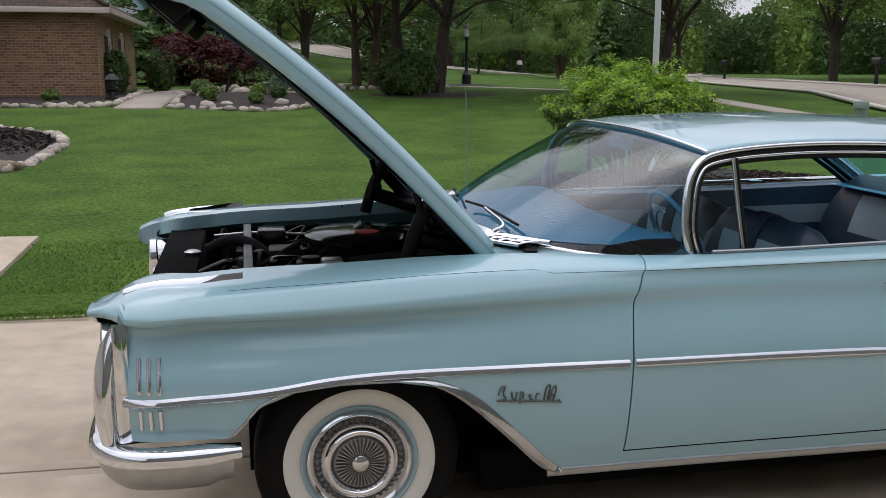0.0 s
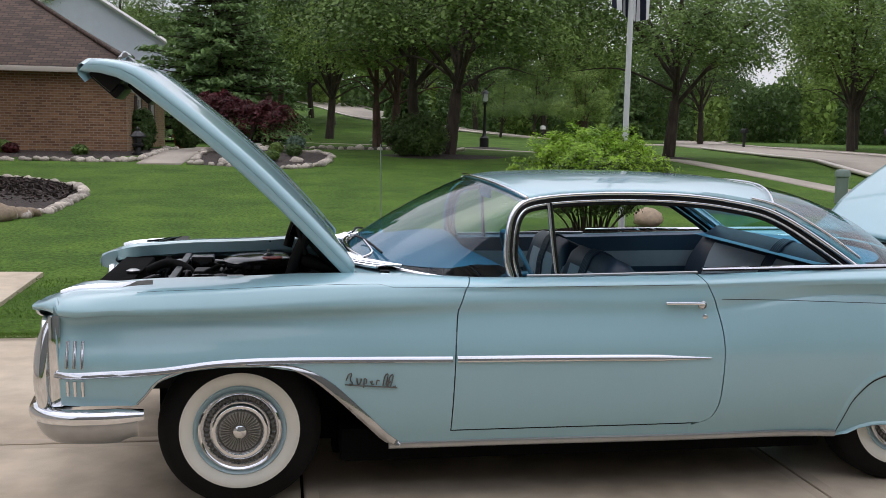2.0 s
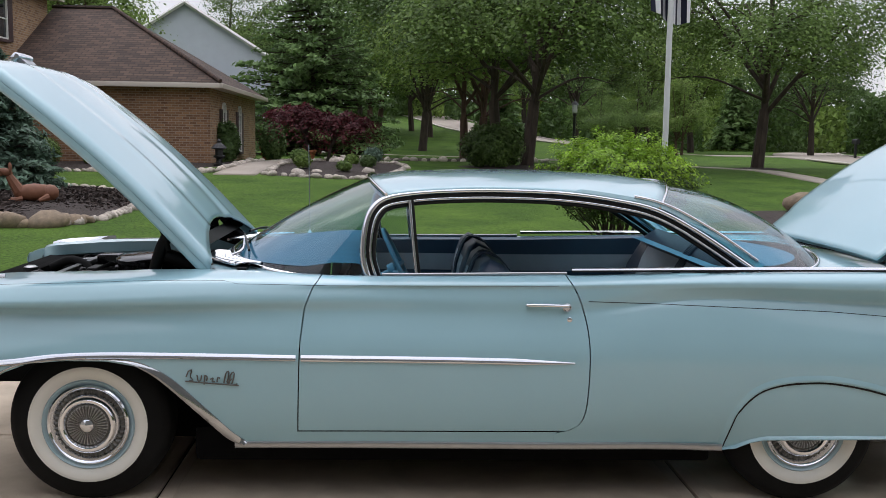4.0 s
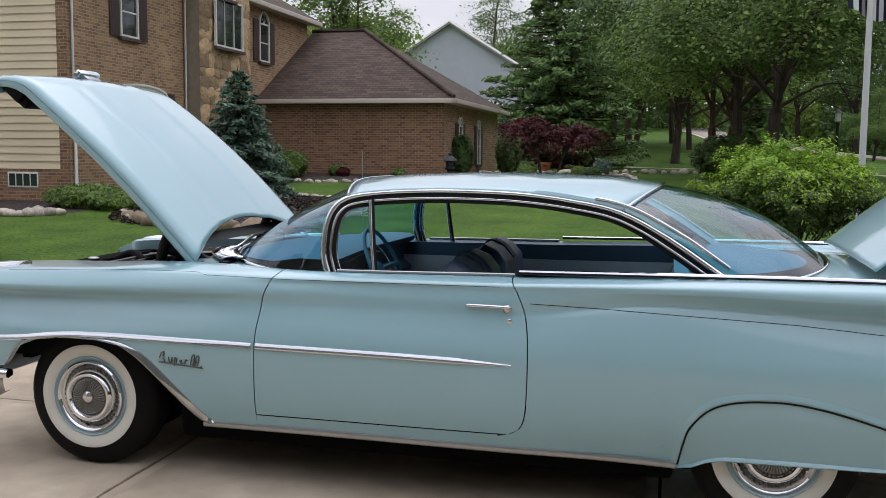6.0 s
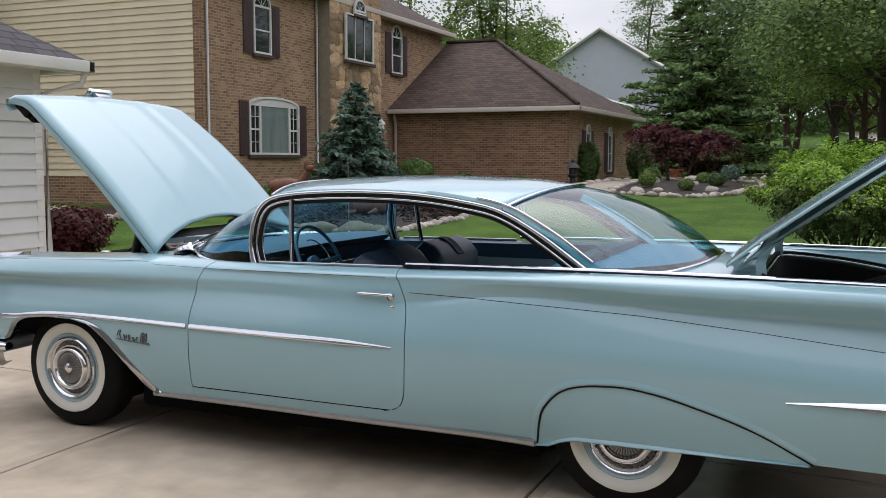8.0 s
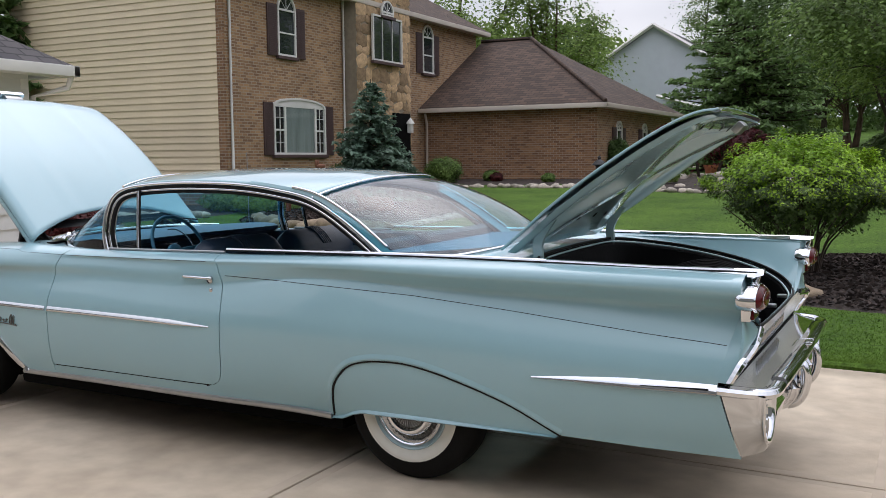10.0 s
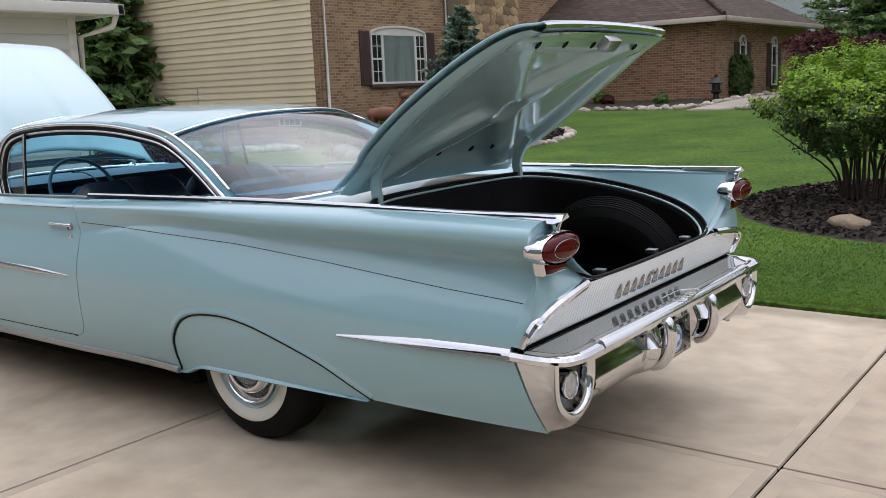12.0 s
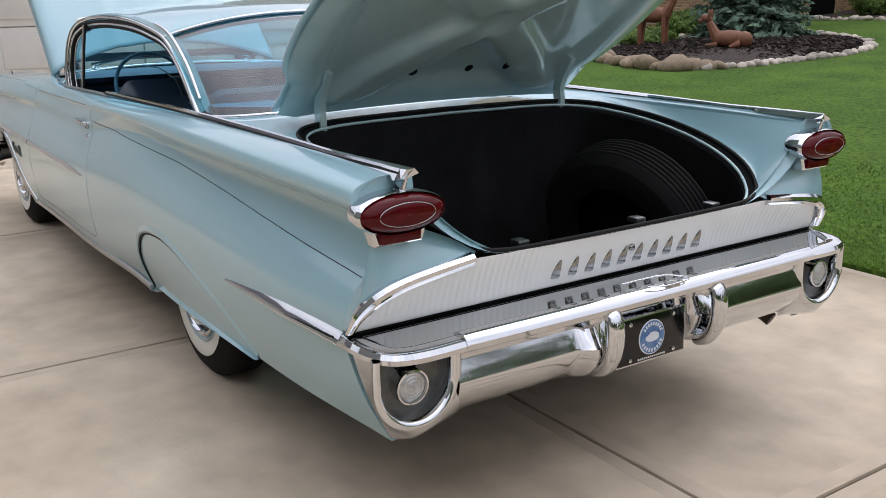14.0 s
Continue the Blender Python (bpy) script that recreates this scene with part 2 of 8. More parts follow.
SIDING = mat("tan_siding", (0.72, 0.59, 0.41), 0.6, vary=0.08, scale=1.5, fine=0.03, objrand=0.05)
SIDING_WHITE = mat("white_siding", (0.62, 0.62, 0.60), 0.6, vary=0.06, scale=1.5, objrand=0.04)
SIDING_GREY = mat("grey_siding", (0.62, 0.66, 0.71), 0.7, vary=0.06, scale=1.5)
TRIM_WHITE = mat("white_trim", (0.72, 0.70, 0.66), 0.5, vary=0.08, scale=3)
TRIM_TAN = mat("tan_gutter", (0.58, 0.51, 0.44), 0.5, vary=0.06, scale=3)
SHUTTER = mat("plum_shutter", (0.085, 0.050, 0.048), 0.6, vary=0.15, scale=8)
CURTAIN = mat("curtain", (0.34, 0.36, 0.34), 0.9, vary=0.35, scale=7, stretch=(1, 6, 0.1))
BARK = mat("bark", (0.075, 0.055, 0.042), 0.95, color2=(0.035, 0.026, 0.021), scale=7, bump=1.0, bscale=22, stretch=(1, 1, 0.25))
BARK_RED = mat("reddish_bark", (0.14, 0.085, 0.06), 0.95, color2=(0.06, 0.037, 0.028), scale=7, bump=1.0, bscale=22, stretch=(1, 1, 0.25))


def leaf_mat(name, c, c2, trans=0.35):
    m = mat(name, c, 0.55, color2=c2, scale=0.9, island=0.40, spec=0.3)
    n, l = m.node_tree.nodes, m.node_tree.links
    b = n["Principled BSDF"]
    src = b.inputs["Base Color"].links[0].from_socket
    tl = n.new("ShaderNodeBsdfTranslucent")
    l.new(src, tl.inputs[0])
    mx = n.new("ShaderNodeMixShader")
    mx.inputs[0].default_value = trans
    l.new(b.outputs[0], mx.inputs[1])
    l.new(tl.outputs[0], mx.inputs[2])
    l.new(mx.outputs[0], n["Material Output"].inputs[0])
    return m


LEAF = leaf_mat("maple_leaf", (0.185, 0.280, 0.066), (0.090, 0.150, 0.040), .40)
LEAF_DARK = leaf_mat("dark_leaf", (0.125, 0.200, 0.058), (0.058, 0.104, 0.032), .35)
LEAF_LIGHT = leaf_mat("light_leaf", (0.235, 0.335, 0.075), (0.13, 0.20, 0.048), .45)
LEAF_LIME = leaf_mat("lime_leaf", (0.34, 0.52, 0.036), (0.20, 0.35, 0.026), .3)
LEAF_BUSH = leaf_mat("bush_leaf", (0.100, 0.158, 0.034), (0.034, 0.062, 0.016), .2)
LEAF_RED = leaf_mat("red_maple_leaf", (0.150, 0.032, 0.036), (0.065, 0.016, 0.020), .35)
LEAF_BARBERRY = leaf_mat("barberry_leaf", (0.12, 0.022, 0.022), (0.05, 0.012, 0.013))
NEEDLE = leaf_mat("blue_spruce_needle", (0.20, 0.29, 0.21), (0.10, 0.165, 0.12), 0.3)
NEEDLE_GREEN = leaf_mat("spruce_needle", (0.215, 0.325, 0.110), (0.110, 0.185, 0.068), 0.35)
DEER = mat("painted_deer_brown", (0.21, 0.085, 0.045), 0.6, color2=(0.15, 0.06, 0.03), scale=9)
POT = mat("terracotta", (0.42, 0.14, 0.07), 0.8, vary=0.2, scale=9)
IRON = mat("black_iron", (0.014, 0.014, 0.015), 0.45, vary=0.2, scale=9)
POLE = mat("painted_pole", (0.62, 0.63, 0.63), 0.4, vary=0.06, scale=4)
FLAG_WHITE = mat("flag_white", (0.72, 0.72, 0.74), 0.8)
FLAG_DARK = mat("flag_navy", (0.012, 0.014, 0.035), 0.8)
UTILITY = mat("green_grey_utility", (0.20, 0.26, 0.22), 0.5, vary=0.1, scale=6)


# ---- building helpers ----
def mesh_ob(name, verts, faces, materials, parent=None, smooth=True, label="", sharp=40, mats=None):
    me = bpy.data.meshes.new(name)
    me.from_pydata([tuple(v) for v in verts], [], faces)
    for m in (materials if isinstance(materials, (list, tuple)) else [materials]):
        me.materials.append(m)
    if mats is not None:
        me.polygons.foreach_set("material_index", mats)
    if smooth:
        me.polygons.foreach_set("use_smooth", [True] * len(me.polygons))
        me.set_sharp_from_angle(angle=radians(sharp))
    me.update()
    ob = new(name, me)
    if parent:
        ob.parent = parent
    if label:
        ob["label"] = label
    return ob


def part(name, bm, material, parent, label="", smooth=True, sharp=40):
    """One bmesh as one mesh object under a thing or a part."""
    me = bpy.data.meshes.new(name)
    bm.normal_update()
    bm.to_mesh(me)
    bm.free()
    for m in (material if isinstance(material, (list, tuple)) else [material]):
        me.materials.append(m)
    if smooth and len(me.polygons):
        me.polygons.foreach_set("use_smooth", [True] * len(me.polygons))
        me.set_sharp_from_angle(angle=radians(sharp))
    ob = new(name, me)
    if parent:
        ob.parent = parent
    if label:
        ob["label"] = label
    return ob


def thing(name, label, category, at=(0, 0, 0), group="", kind="", rz=0):
    ob = new(name)
    ob.empty_display_size = 0.1
    ob.matrix_basis = pose(*at, 0, 0, rz)
    return tagged(ob, label, category, group, kind)


def add_box(bm, lo, hi, bevel=0.0, m=None):
    """A box, bevelled."""
    cx = [(a + b) / 2 for a, b in zip(lo, hi)]
    sc = [max(abs(b - a), 1e-4) for a, b in zip(lo, hi)]
    tmp = bmesh.new()
    bmesh.ops.create_cube(tmp, size=1, matrix=Matrix.LocRotScale(cx, None, sc))
    if bevel:
        bmesh.ops.bevel(tmp, geom=tmp.edges[:], offset=min(bevel, min(sc) * 0.45), segments=2, affect="EDGES", profile=0.6)
    if m:
        bmesh.ops.transform(tmp, matrix=m, verts=tmp.verts)
    me = bpy.data.meshes.new("t")
    tmp.to_mesh(me)
    tmp.free()
    bm.from_mesh(me)
    bpy.data.meshes.remove(me)
    return bm


def box(lo, hi, bevel=0.0, m=None):
    return add_box(bmesh.new(), lo, hi, bevel, m)


def crom(pts, n):
    """n points of a Catmull-Rom curve through pts, evenly by parameter."""
    p = np.array(pts, float)
    k = len(p)
    q = np.vstack([2 * p[0] - p[1], p, 2 * p[-1] - p[-2]])
    u = np.linspace(0, k - 1, n)
    i = np.minimum(u.astype(int), k - 2)
    f = (u - i)[:, None]
    a, b, c, d = q[i], q[i + 1], q[i + 2], q[i + 3]
    return 0.5 * (2 * b + (c - a) * f + (2 * a - 5 * b + 4 * c - d) * f ** 2 + (3 * b - a - 3 * c + d) * f ** 3)


def grid_faces(rows, cols, closed=False, flip=False, start=0):
    f = []
    for i in range(rows - 1):
        for j in range(cols if closed else cols - 1):
            a, b = start + i * cols + j, start + i * cols + (j + 1) % cols
            c, d = b + cols, a + cols
            f.append((a, d, c, b) if flip else (a, b, c, d))
    return f


def sweep(pts, profile, closed_profile=True, up=(0, 0, 1), scales=None, cap=True):
    """verts, faces of a profile (side, up) carried along pts."""
    p = np.array(pts, float)
    t = np.gradient(p, axis=0)
    t /= np.linalg.norm(t, axis=1)[:, None] + 1e-9
    upv = np.array(up, float)
    verts, m = [], len(profile)
    for i in range(len(p)):
        s = np.cross(t[i], upv)
        ln = np.linalg.norm(s)
        s = s / ln if ln > 1e-4 else np.array((1.0, 0, 0))
        w = np.cross(s, t[i])
        k = 1 if scales is None else scales[i]
        for a, b in profile:
            verts.append(p[i] + s * a * k + w * b * k)
    faces = grid_faces(len(p), m, closed_profile)
    if cap and closed_profile:
        faces += [tuple(range(m)), tuple(range((len(p) - 1) * m, len(p) * m))[::-1]]
    return verts, faces


def ring(r, n=8, r2=None, turn=0.0):
    return [(r * math.cos(2 * math.pi * i / n + turn), (r2 or r) * math.sin(2 * math.pi * i / n + turn)) for i in range(n)]


def tube(name, pts, r, material, parent, n=8, r2=None, scales=None, label="", up=(0, 0, 1), smooth_n=0):
    if smooth_n:
        pts = crom(pts, smooth_n)
    v, f = sweep(pts, ring(r, n, r2), up=up, scales=scales)
    return mesh_ob(name, v, f, material, parent, label=label, sharp=75)


def lathe(profile, n=32, axis="y"):
    """verts, faces of (radius, along) turned about an axis."""
    v = []
    for r, a in profile:
        for i in range(n):
            c, s = math.cos(2 * math.pi * i / n) * r, math.sin(2 * math.pi * i / n) * r
            v.append({"y": (c, a, s), "z": (c, s, a), "x": (a, c, s)}[axis])
    return v, grid_faces(len(profile), n, True)


def ground_z(x, y):
    """The lot rises gently away from the drive."""
    return float(np.interp(y, [6.3, 17.0, 28.3, 50.0], [0, .25, .75, .75]) + max(0.0, min(y, 140) - 50) * .05 * min(1, max(0.0, (24 - x) / 13)))

# ---- ground ----
xs = np.unique(np.concatenate([np.linspace(-400, -30, 14), np.linspace(-30, 40, 90), np.linspace(40, 400, 14)]))
ys = np.unique(np.concatenate([np.linspace(-400, -8, 14), np.linspace(-8, 60, 110), np.linspace(60, 150, 30), np.linspace(150, 600, 8)]))


def sheet_z(x, y):
    z = ground_z(x, y)
    if y < 6.70 and -6 < x < 14 and y > -4.5:
        return -0.34
    if x < -1.7 and y < 9.35 and -6 < x and y > 0:
        return -0.05
    return z + 0.025 * noise.noise((x * .25, y * .25, 0)) * min(1, max(0, (y - 7) / 6)) + 0.012


v = [(x, y, sheet_z(x, y)) for y in ys for x in xs]
ground = mesh_ob("ground", v, grid_faces(len(ys), len(xs)), LAWN)
tagged(ground, "mown green lawn that rises gently from the drive", "lawn", kind="structure")
# turf edge along the drive
v = []
for x in np.linspace(-1.88, 14, 160):
    w = .016 * noise.noise((x * 3, 0, 5))
    z = -.0163 - .0111 * x
    v += [(x, 6.48 + w, z - .10), (x, 6.485 + w, z + .018), (x, 6.56, .5 * z + .026), (x, 6.95, .034)]
edge = mesh_ob("turf_edge", v, grid_faces(160, 4, flip=True), LAWN)
tagged(edge, "trimmed turf edge beside the concrete drive", "lawn edge", kind="structure")

# ---- concrete drive: slabs with tooled joints, falling slightly towards the street ----
FALL = .0111


def drive_z(x):
    return -.0163 - FALL * x


drive = thing("driveway", "pale tan concrete driveway with tooled joints", "driveway", kind="structure")
drive.matrix_basis = Matrix.Translation((0, 0, drive_z(0))) @ Matrix.Rotation(math.atan(FALL), 4, "Y")
XJ = [-4.75, -1.88, .60, 3.035, 5.51, 7.97, 10.43, 12.9]
YJ = [-3.95, -1.33, 1.28, 3.89, 6.47]
for i in range(len(XJ) - 1):
    for j in range(len(YJ) - 1):
        g = .007
        bm = box((XJ[i] + g, YJ[j] + g, -.10), (XJ[i + 1] - g, YJ[j + 1] - g, 0.0), .008)
        part("slab", bm, CONCRETE, drive)
        x0, x1, y0, y1 = XJ[i] + g + .009, XJ[i + 1] - g - .009, YJ[j] + g + .009, YJ[j + 1] - g - .009
        v = []
        for d, z in ((0, .0005), (.004, .0011), (.052, .0011), (.056, .0005)):
            v += [(x0 + d, y0 + d, z), (x1 - d, y0 + d, z), (x1 - d, y1 - d, z), (x0 + d, y1 - d, z)]
        mesh_ob("tooled_margin", v, grid_faces(4, 4, True), MARGIN, drive, smooth=False)
v = [(x, y, ground_z(0, y) + dz) for dz in (.024, -.1) for x, y in ((-4.75, 6.48), (-1.88, 6.48), (-1.88, 9.08), (-4.75, 9.08))]
mesh_ob("slab", v, [(0, 1, 2, 3), (0, 4, 5, 1), (1, 5, 6, 2), (2, 6, 7, 3), (3, 7, 4, 0)], CONCRETE, drive, smooth=False)
bm = box((-4.7, -3.9, -.12), (12.9, 6.46, -.016))
part("joint_base", bm, DARK, drive, smooth=False)

road = thing("road", "pale concrete street that curves between the lawns", "road", kind="structure")


def ribbon(name, pts, w, z, material, parent, n=60):
    p = crom(pts, n)
    t = np.gradient(p, axis=0)
    t /= np.linalg.norm(t, axis=1)[:, None]
    v = []
    for (x, y), (a, b) in zip(p, t):
        for k in (-1, -.5, 0, .5, 1):
            xx, yy = x - b * w * k, y + a * w * k
            v.append((xx, yy, ground_z(xx, yy) + z))
        xx, yy = x - b * w, y + a * w
    f = grid_faces(n, 5, flip=True)
    o = mesh_ob(name, v, f, material, parent)
    o.modifiers.new("thickness", "SOLIDIFY").thickness = 0.08
    o.modifiers["thickness"].offset = -1
    return o


STREET = [(17, -70), (17, -20), (17.4, 8), (19.0, 20), (21.2, 28), (24, 38), (27.5, 50), (33, 68), (44, 95), (60, 125)]
CROSS = [(33, 67), (27, 66.5), (21, 67.5), (15.5, 70), (11.8, 78), (9.8, 90), (8.4, 110), (6, 138)]
ribbon("carriageway", STREET, 2.9, .06, ROAD, road, 90)
ribbon("carriageway", CROSS, 3.2, .055, ROAD, road)


def beside(pts, d):
    p = np.array(pts, float)
    t = np.gradient(p, axis=0)
    t /= np.linalg.norm(t, axis=1)[:, None]
    return np.stack([p[:, 0] - t[:, 1] * d, p[:, 1] + t[:, 0] * d], 1)


ribbon("kerb", beside(STREET[:8], 3.0)[:7], .12, .13, TRIM_TAN, road)
ribbon("kerb", beside(STREET, -3.0), .12, .13, TRIM_TAN, road, 90)
for d in (-3.3, 3.3):
    ribbon("kerb", beside(CROSS, d)[2:], .12, .13, TRIM_TAN, road)
walkway = thing("sidewalk", "narrow pale concrete sidewalk across the lawn", "sidewalk", kind="structure")
ribbon("walk", [(13.2, -40), (13.3, 5), (13.5, 22), (13.2, 29), (11.6, 34), (8.5, 42), (4, 48), (-3, 52), (-10, 53)], .40, .03, ROAD, walkway)
ribbon("walk", [(24.5, 5), (26.5, 26), (32, 46), (38.5, 66)], .62, .03, ROAD, walkway)
path = thing("garden_path", "short pinkish concrete garden path between stone-edged beds", "path", kind="structure")
ribbon("paving", [(-2.55, 24.2), (-2.45, 27), (-2.3, 31), (-2.0, 35)], .55, .05, ROAD, path)


# ---- houses ----
def boards(parent, axis, fixed, a0, a1, z0, z1, h, out, material, name="board"):
    """Lapped siding boards; one mesh for all."""
    L = a1 - a0
    v = [(0, 0, 0), (0, -.034, 0), (0, -.004, h + .010), (0, 0, h + .010), (L, 0, 0), (L, -.034, 0), (L, -.004, h + .010), (L, 0, h + .010)]
    f = [(0, 1, 5, 4), (1, 2, 6, 5), (2, 3, 7, 6), (0, 3, 2, 1), (4, 5, 6, 7)]
    me = None
    z = z0
    while z < z1 - .01:
        if me is None:
            o = mesh_ob(name, v, f, material, parent, smooth=False)
            me = o.data
        else:
            o = new(name, me)
            o.parent = parent
        o.matrix_basis = pose(a0, fixed, z) if axis == "x" else pose(fixed, a0, z, 0, 0, 90)
        z += h


def window(parent, at, w, h, rz, arch=0.0, mull=(1, 1), shutters=True, curtain=False, side_lights=0.0):
    """A window on a wall; local x along the wall, -y outwards, origin at the sill's middle."""
    win = new("window")
    win.parent = parent
    win.matrix_basis = pose(*at, 0, 0, rz)
    fw = .055
    out = [(-w / 2, 0), (-w / 2, h)]
    if arch:
        out += [(w / 2 * -math.cos(a), h + arch * math.sin(a)) for a in np.linspace(0, math.pi, 13)[1:-1]]
    out += [(w / 2, h), (w / 2, 0)]
    c = (0, (h + arch) / 2)
    v = []
    for x, z in out:
        xi = x * (1 - 2 * fw / w)
        zi = c[1] + (z - c[1]) * (1 - 2 * fw / (h + arch))
        v += [(x, .01, z), (x, -.06, z), (xi, -.06, zi), (xi, -.005, zi)]
    n = len(out)
    f = [(i * 4 + k, i * 4 + k + 1, ((i + 1) % n) * 4 + k + 1, ((i + 1) % n) * 4 + k) for i in range(n) for k in range(3)]
    mesh_ob("frame", v, f, TRIM_WHITE, win, smooth=False)
    bm = bmesh.new()
    bm.faces.new([bm.verts.new((x * (1 - fw / w), -.012, c[1] + (z - c[1]) * (1 - fw / (h + arch)))) for x, z in out])
    part("pane", bm, CURTAIN if curtain else HOUSE_GLASS, win, smooth=False)
    if curtain:
        bm = bmesh.new()
        bm.faces.new([bm.verts.new((x, -.02, z)) for x, z in ((-w * .28, .05), (w * .28, .05), (w * .28, h - .03), (-w * .28, h - .03))])
        part("glazing", bm, GLASS_CLEAR, win, smooth=False)
        for sg in (-1, 1):
            bm = bmesh.new()
            bm.faces.new([bm.verts.new((sg * x, -.02, z)) for x, z in ((w * .31, .06), (w * .46, .06), (w * .46, h - .05), (w * .31, h - .05))])
            part("side_pane", bm, HOUSE_GLASS, win, smooth=False)
            bm = box((sg * w * .295 - .04, -.055, .03), (sg * w * .295 + .04, -.015, h - .01), .005)
            part("mullion", bm, TRIM_WHITE, win, smooth=False)
            for k in range(1, 4):
                z = h * k / 4
                bm = box((min(sg * w * .31, sg * w * .47), -.04, z - (.025 if k == 2 else .008)), (max(sg * w * .31, sg * w * .47), -.018, z + (.025 if k == 2 else .008)))
                part("glazing_bar", bm, TRIM_WHITE, win, smooth=False)
            bm = box((sg * w * .385 - .007, -.04, .05), (sg * w * .385 + .007, -.018, h - .04))
            part("glazing_bar", bm, TRIM_WHITE, win, smooth=False)
        bm = bmesh.new()
        vs = [bm.verts.new((x, -.03, z)) for x, z in [(-w / 2, h - .05)] + [(w / 2 * -math.cos(a), h - .05 + (arch + .02) * math.sin(a)) for a in np.linspace(0, math.pi, 13)[1:-1]] + [(w / 2, h - .05)]]
        bm.faces.new(vs)
        part("arched_head", bm, TRIM_WHITE, win, smooth=False)
    else:
        for k in range(1, mull[0]):
            x = -w / 2 + w * k / mull[0]
            big = mull[0] == 6 and k in (2, 4)
            t = .022 if big else .006
            bm = box((x - t, -.045, .03), (x + t, -.014, h - .02))
            part("glazing_bar", bm, TRIM_WHITE, win, smooth=False)
        for k in range(1, mull[1]):
            z = h * k / mull[1]
            t = .020 if (mull[1] % 2 == 0 and k == mull[1] // 2) else .006
            bm = box((-w / 2 + .05, -.04, z - t), (w / 2 - .05, -.014, z + t))
            part("glazing_bar", bm, TRIM_WHITE, win, smooth=False)
        if arch:
            bm = box((-w / 2 + .03, -.05, h - .035), (w / 2 - .03, -.012, h + .02))
            part("transom", bm, TRIM_WHITE, win, smooth=False)
            for a in (45, 90, 135):
                tube("fan_bar", [(0, -.03, h), (w * .42 * math.cos(radians(a)), -.03, h + arch * .88 * math.sin(radians(a)))], .010, TRIM_WHITE, win, n=4)
    bm = box((-w / 2 - .06, -.10, -.09), (w / 2 + .06, .0, -.002), .01)
    part("sill", bm, SHUTTER if not curtain else SHUTTER, win, smooth=False)
    if shutters:
        sw_ = .42 if w < 1.6 else .40
        for sg in (-1, 1):
            a, b = sorted((sg * (w / 2 + .02), sg * (w / 2 + .02 + sw_)))
            sh = part("shutter", box((a, -.045, -.02), (b, 0, h + arch * .25), .008), SHUTTER, win)
            for z0, z1 in ((.06, h * .45), (h * .53, h + arch * .1)):
                bm = bmesh.new()
                zz = z0
                while zz < z1:
                    add_box(bm, (a + .05, -.058, zz), (b - .05, -.043, zz + .028))
                    zz += .05
                part("louvers", bm, SHUTTER, sh, smooth=False)
    return win


def slope(name, corners, material, parent, thick=.10):
    o = mesh_ob(name, corners, [tuple(range(len(corners)))], material, parent, smooth=False)
    o.modifiers.new("thickness", "SOLIDIFY").thickness = thick
    o.modifiers["thickness"].offset = -1
    return o


house = thing("brick_house", "two-storey brown brick house with tan siding and a hipped wing", "house", kind="")
FX, Y0, Y1, WY, WX = -10.3, 18.2, 33.0, 28.7, -4.0
BASE, EAVE = .3, 6.35
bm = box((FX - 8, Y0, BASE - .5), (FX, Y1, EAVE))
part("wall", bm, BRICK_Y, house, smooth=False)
# tan siding on the gable side, over a brick foot
boards(house, "x", Y0 - .004, FX - 8, FX - .22, 1.05, EAVE, .176, -1, SIDING, "siding_board")
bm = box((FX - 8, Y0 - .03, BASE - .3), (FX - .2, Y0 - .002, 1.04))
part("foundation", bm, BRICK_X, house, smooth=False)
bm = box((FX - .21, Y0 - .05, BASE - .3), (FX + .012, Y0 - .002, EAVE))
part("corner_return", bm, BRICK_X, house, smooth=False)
bm = box((-11.9, Y0 - .06, .62), (-11.1, Y0 - .031, .98), .01)
bw = part("basement_window", bm, TRIM_WHITE, house)
for k in range(4):
    bm = box((-11.86 + k * .19, Y0 - .066, .66), (-11.70 + k * .19, Y0 - .058, .94))
    part("glass_block", bm, HOUSE_GLASS, bw, smooth=False)
# main roof
slope("roof", [(FX + .45, Y0 - .4, EAVE - .05), (FX + .45, Y1 + .4, EAVE - .05), (FX - 4, Y1 + .4, EAVE + 2.4), (FX - 4, Y0 - .4, EAVE + 2.4)], SHINGLE_Y, house)
slope("roof", [(FX - 8.45, Y1 + .4, EAVE - .05), (FX - 8.45, Y0 - .4, EAVE - .05), (FX - 4, Y0 - .4, EAVE + 2.4), (FX - 4, Y1 + .4, EAVE + 2.4)], SHINGLE_Y, house)
bm = box((FX + .30, Y0 - .4, EAVE - .20), (FX + .46, Y1 + .4, EAVE - .04), .02)
part("gutter", bm, TRIM_TAN, house)
bm = box((FX - .02, Y0 - .4, EAVE - .16), (FX + .32, Y1 + .4, EAVE - .12))
part("soffit", bm, TRIM_TAN, house, smooth=False)
mesh_ob("gable", [(FX - 8, Y0 - .01, EAVE), (FX, Y0 - .01, EAVE), (FX - 4, Y0 - .01, EAVE + 2.2)], [(0, 1, 2)], SIDING, house, smooth=False)
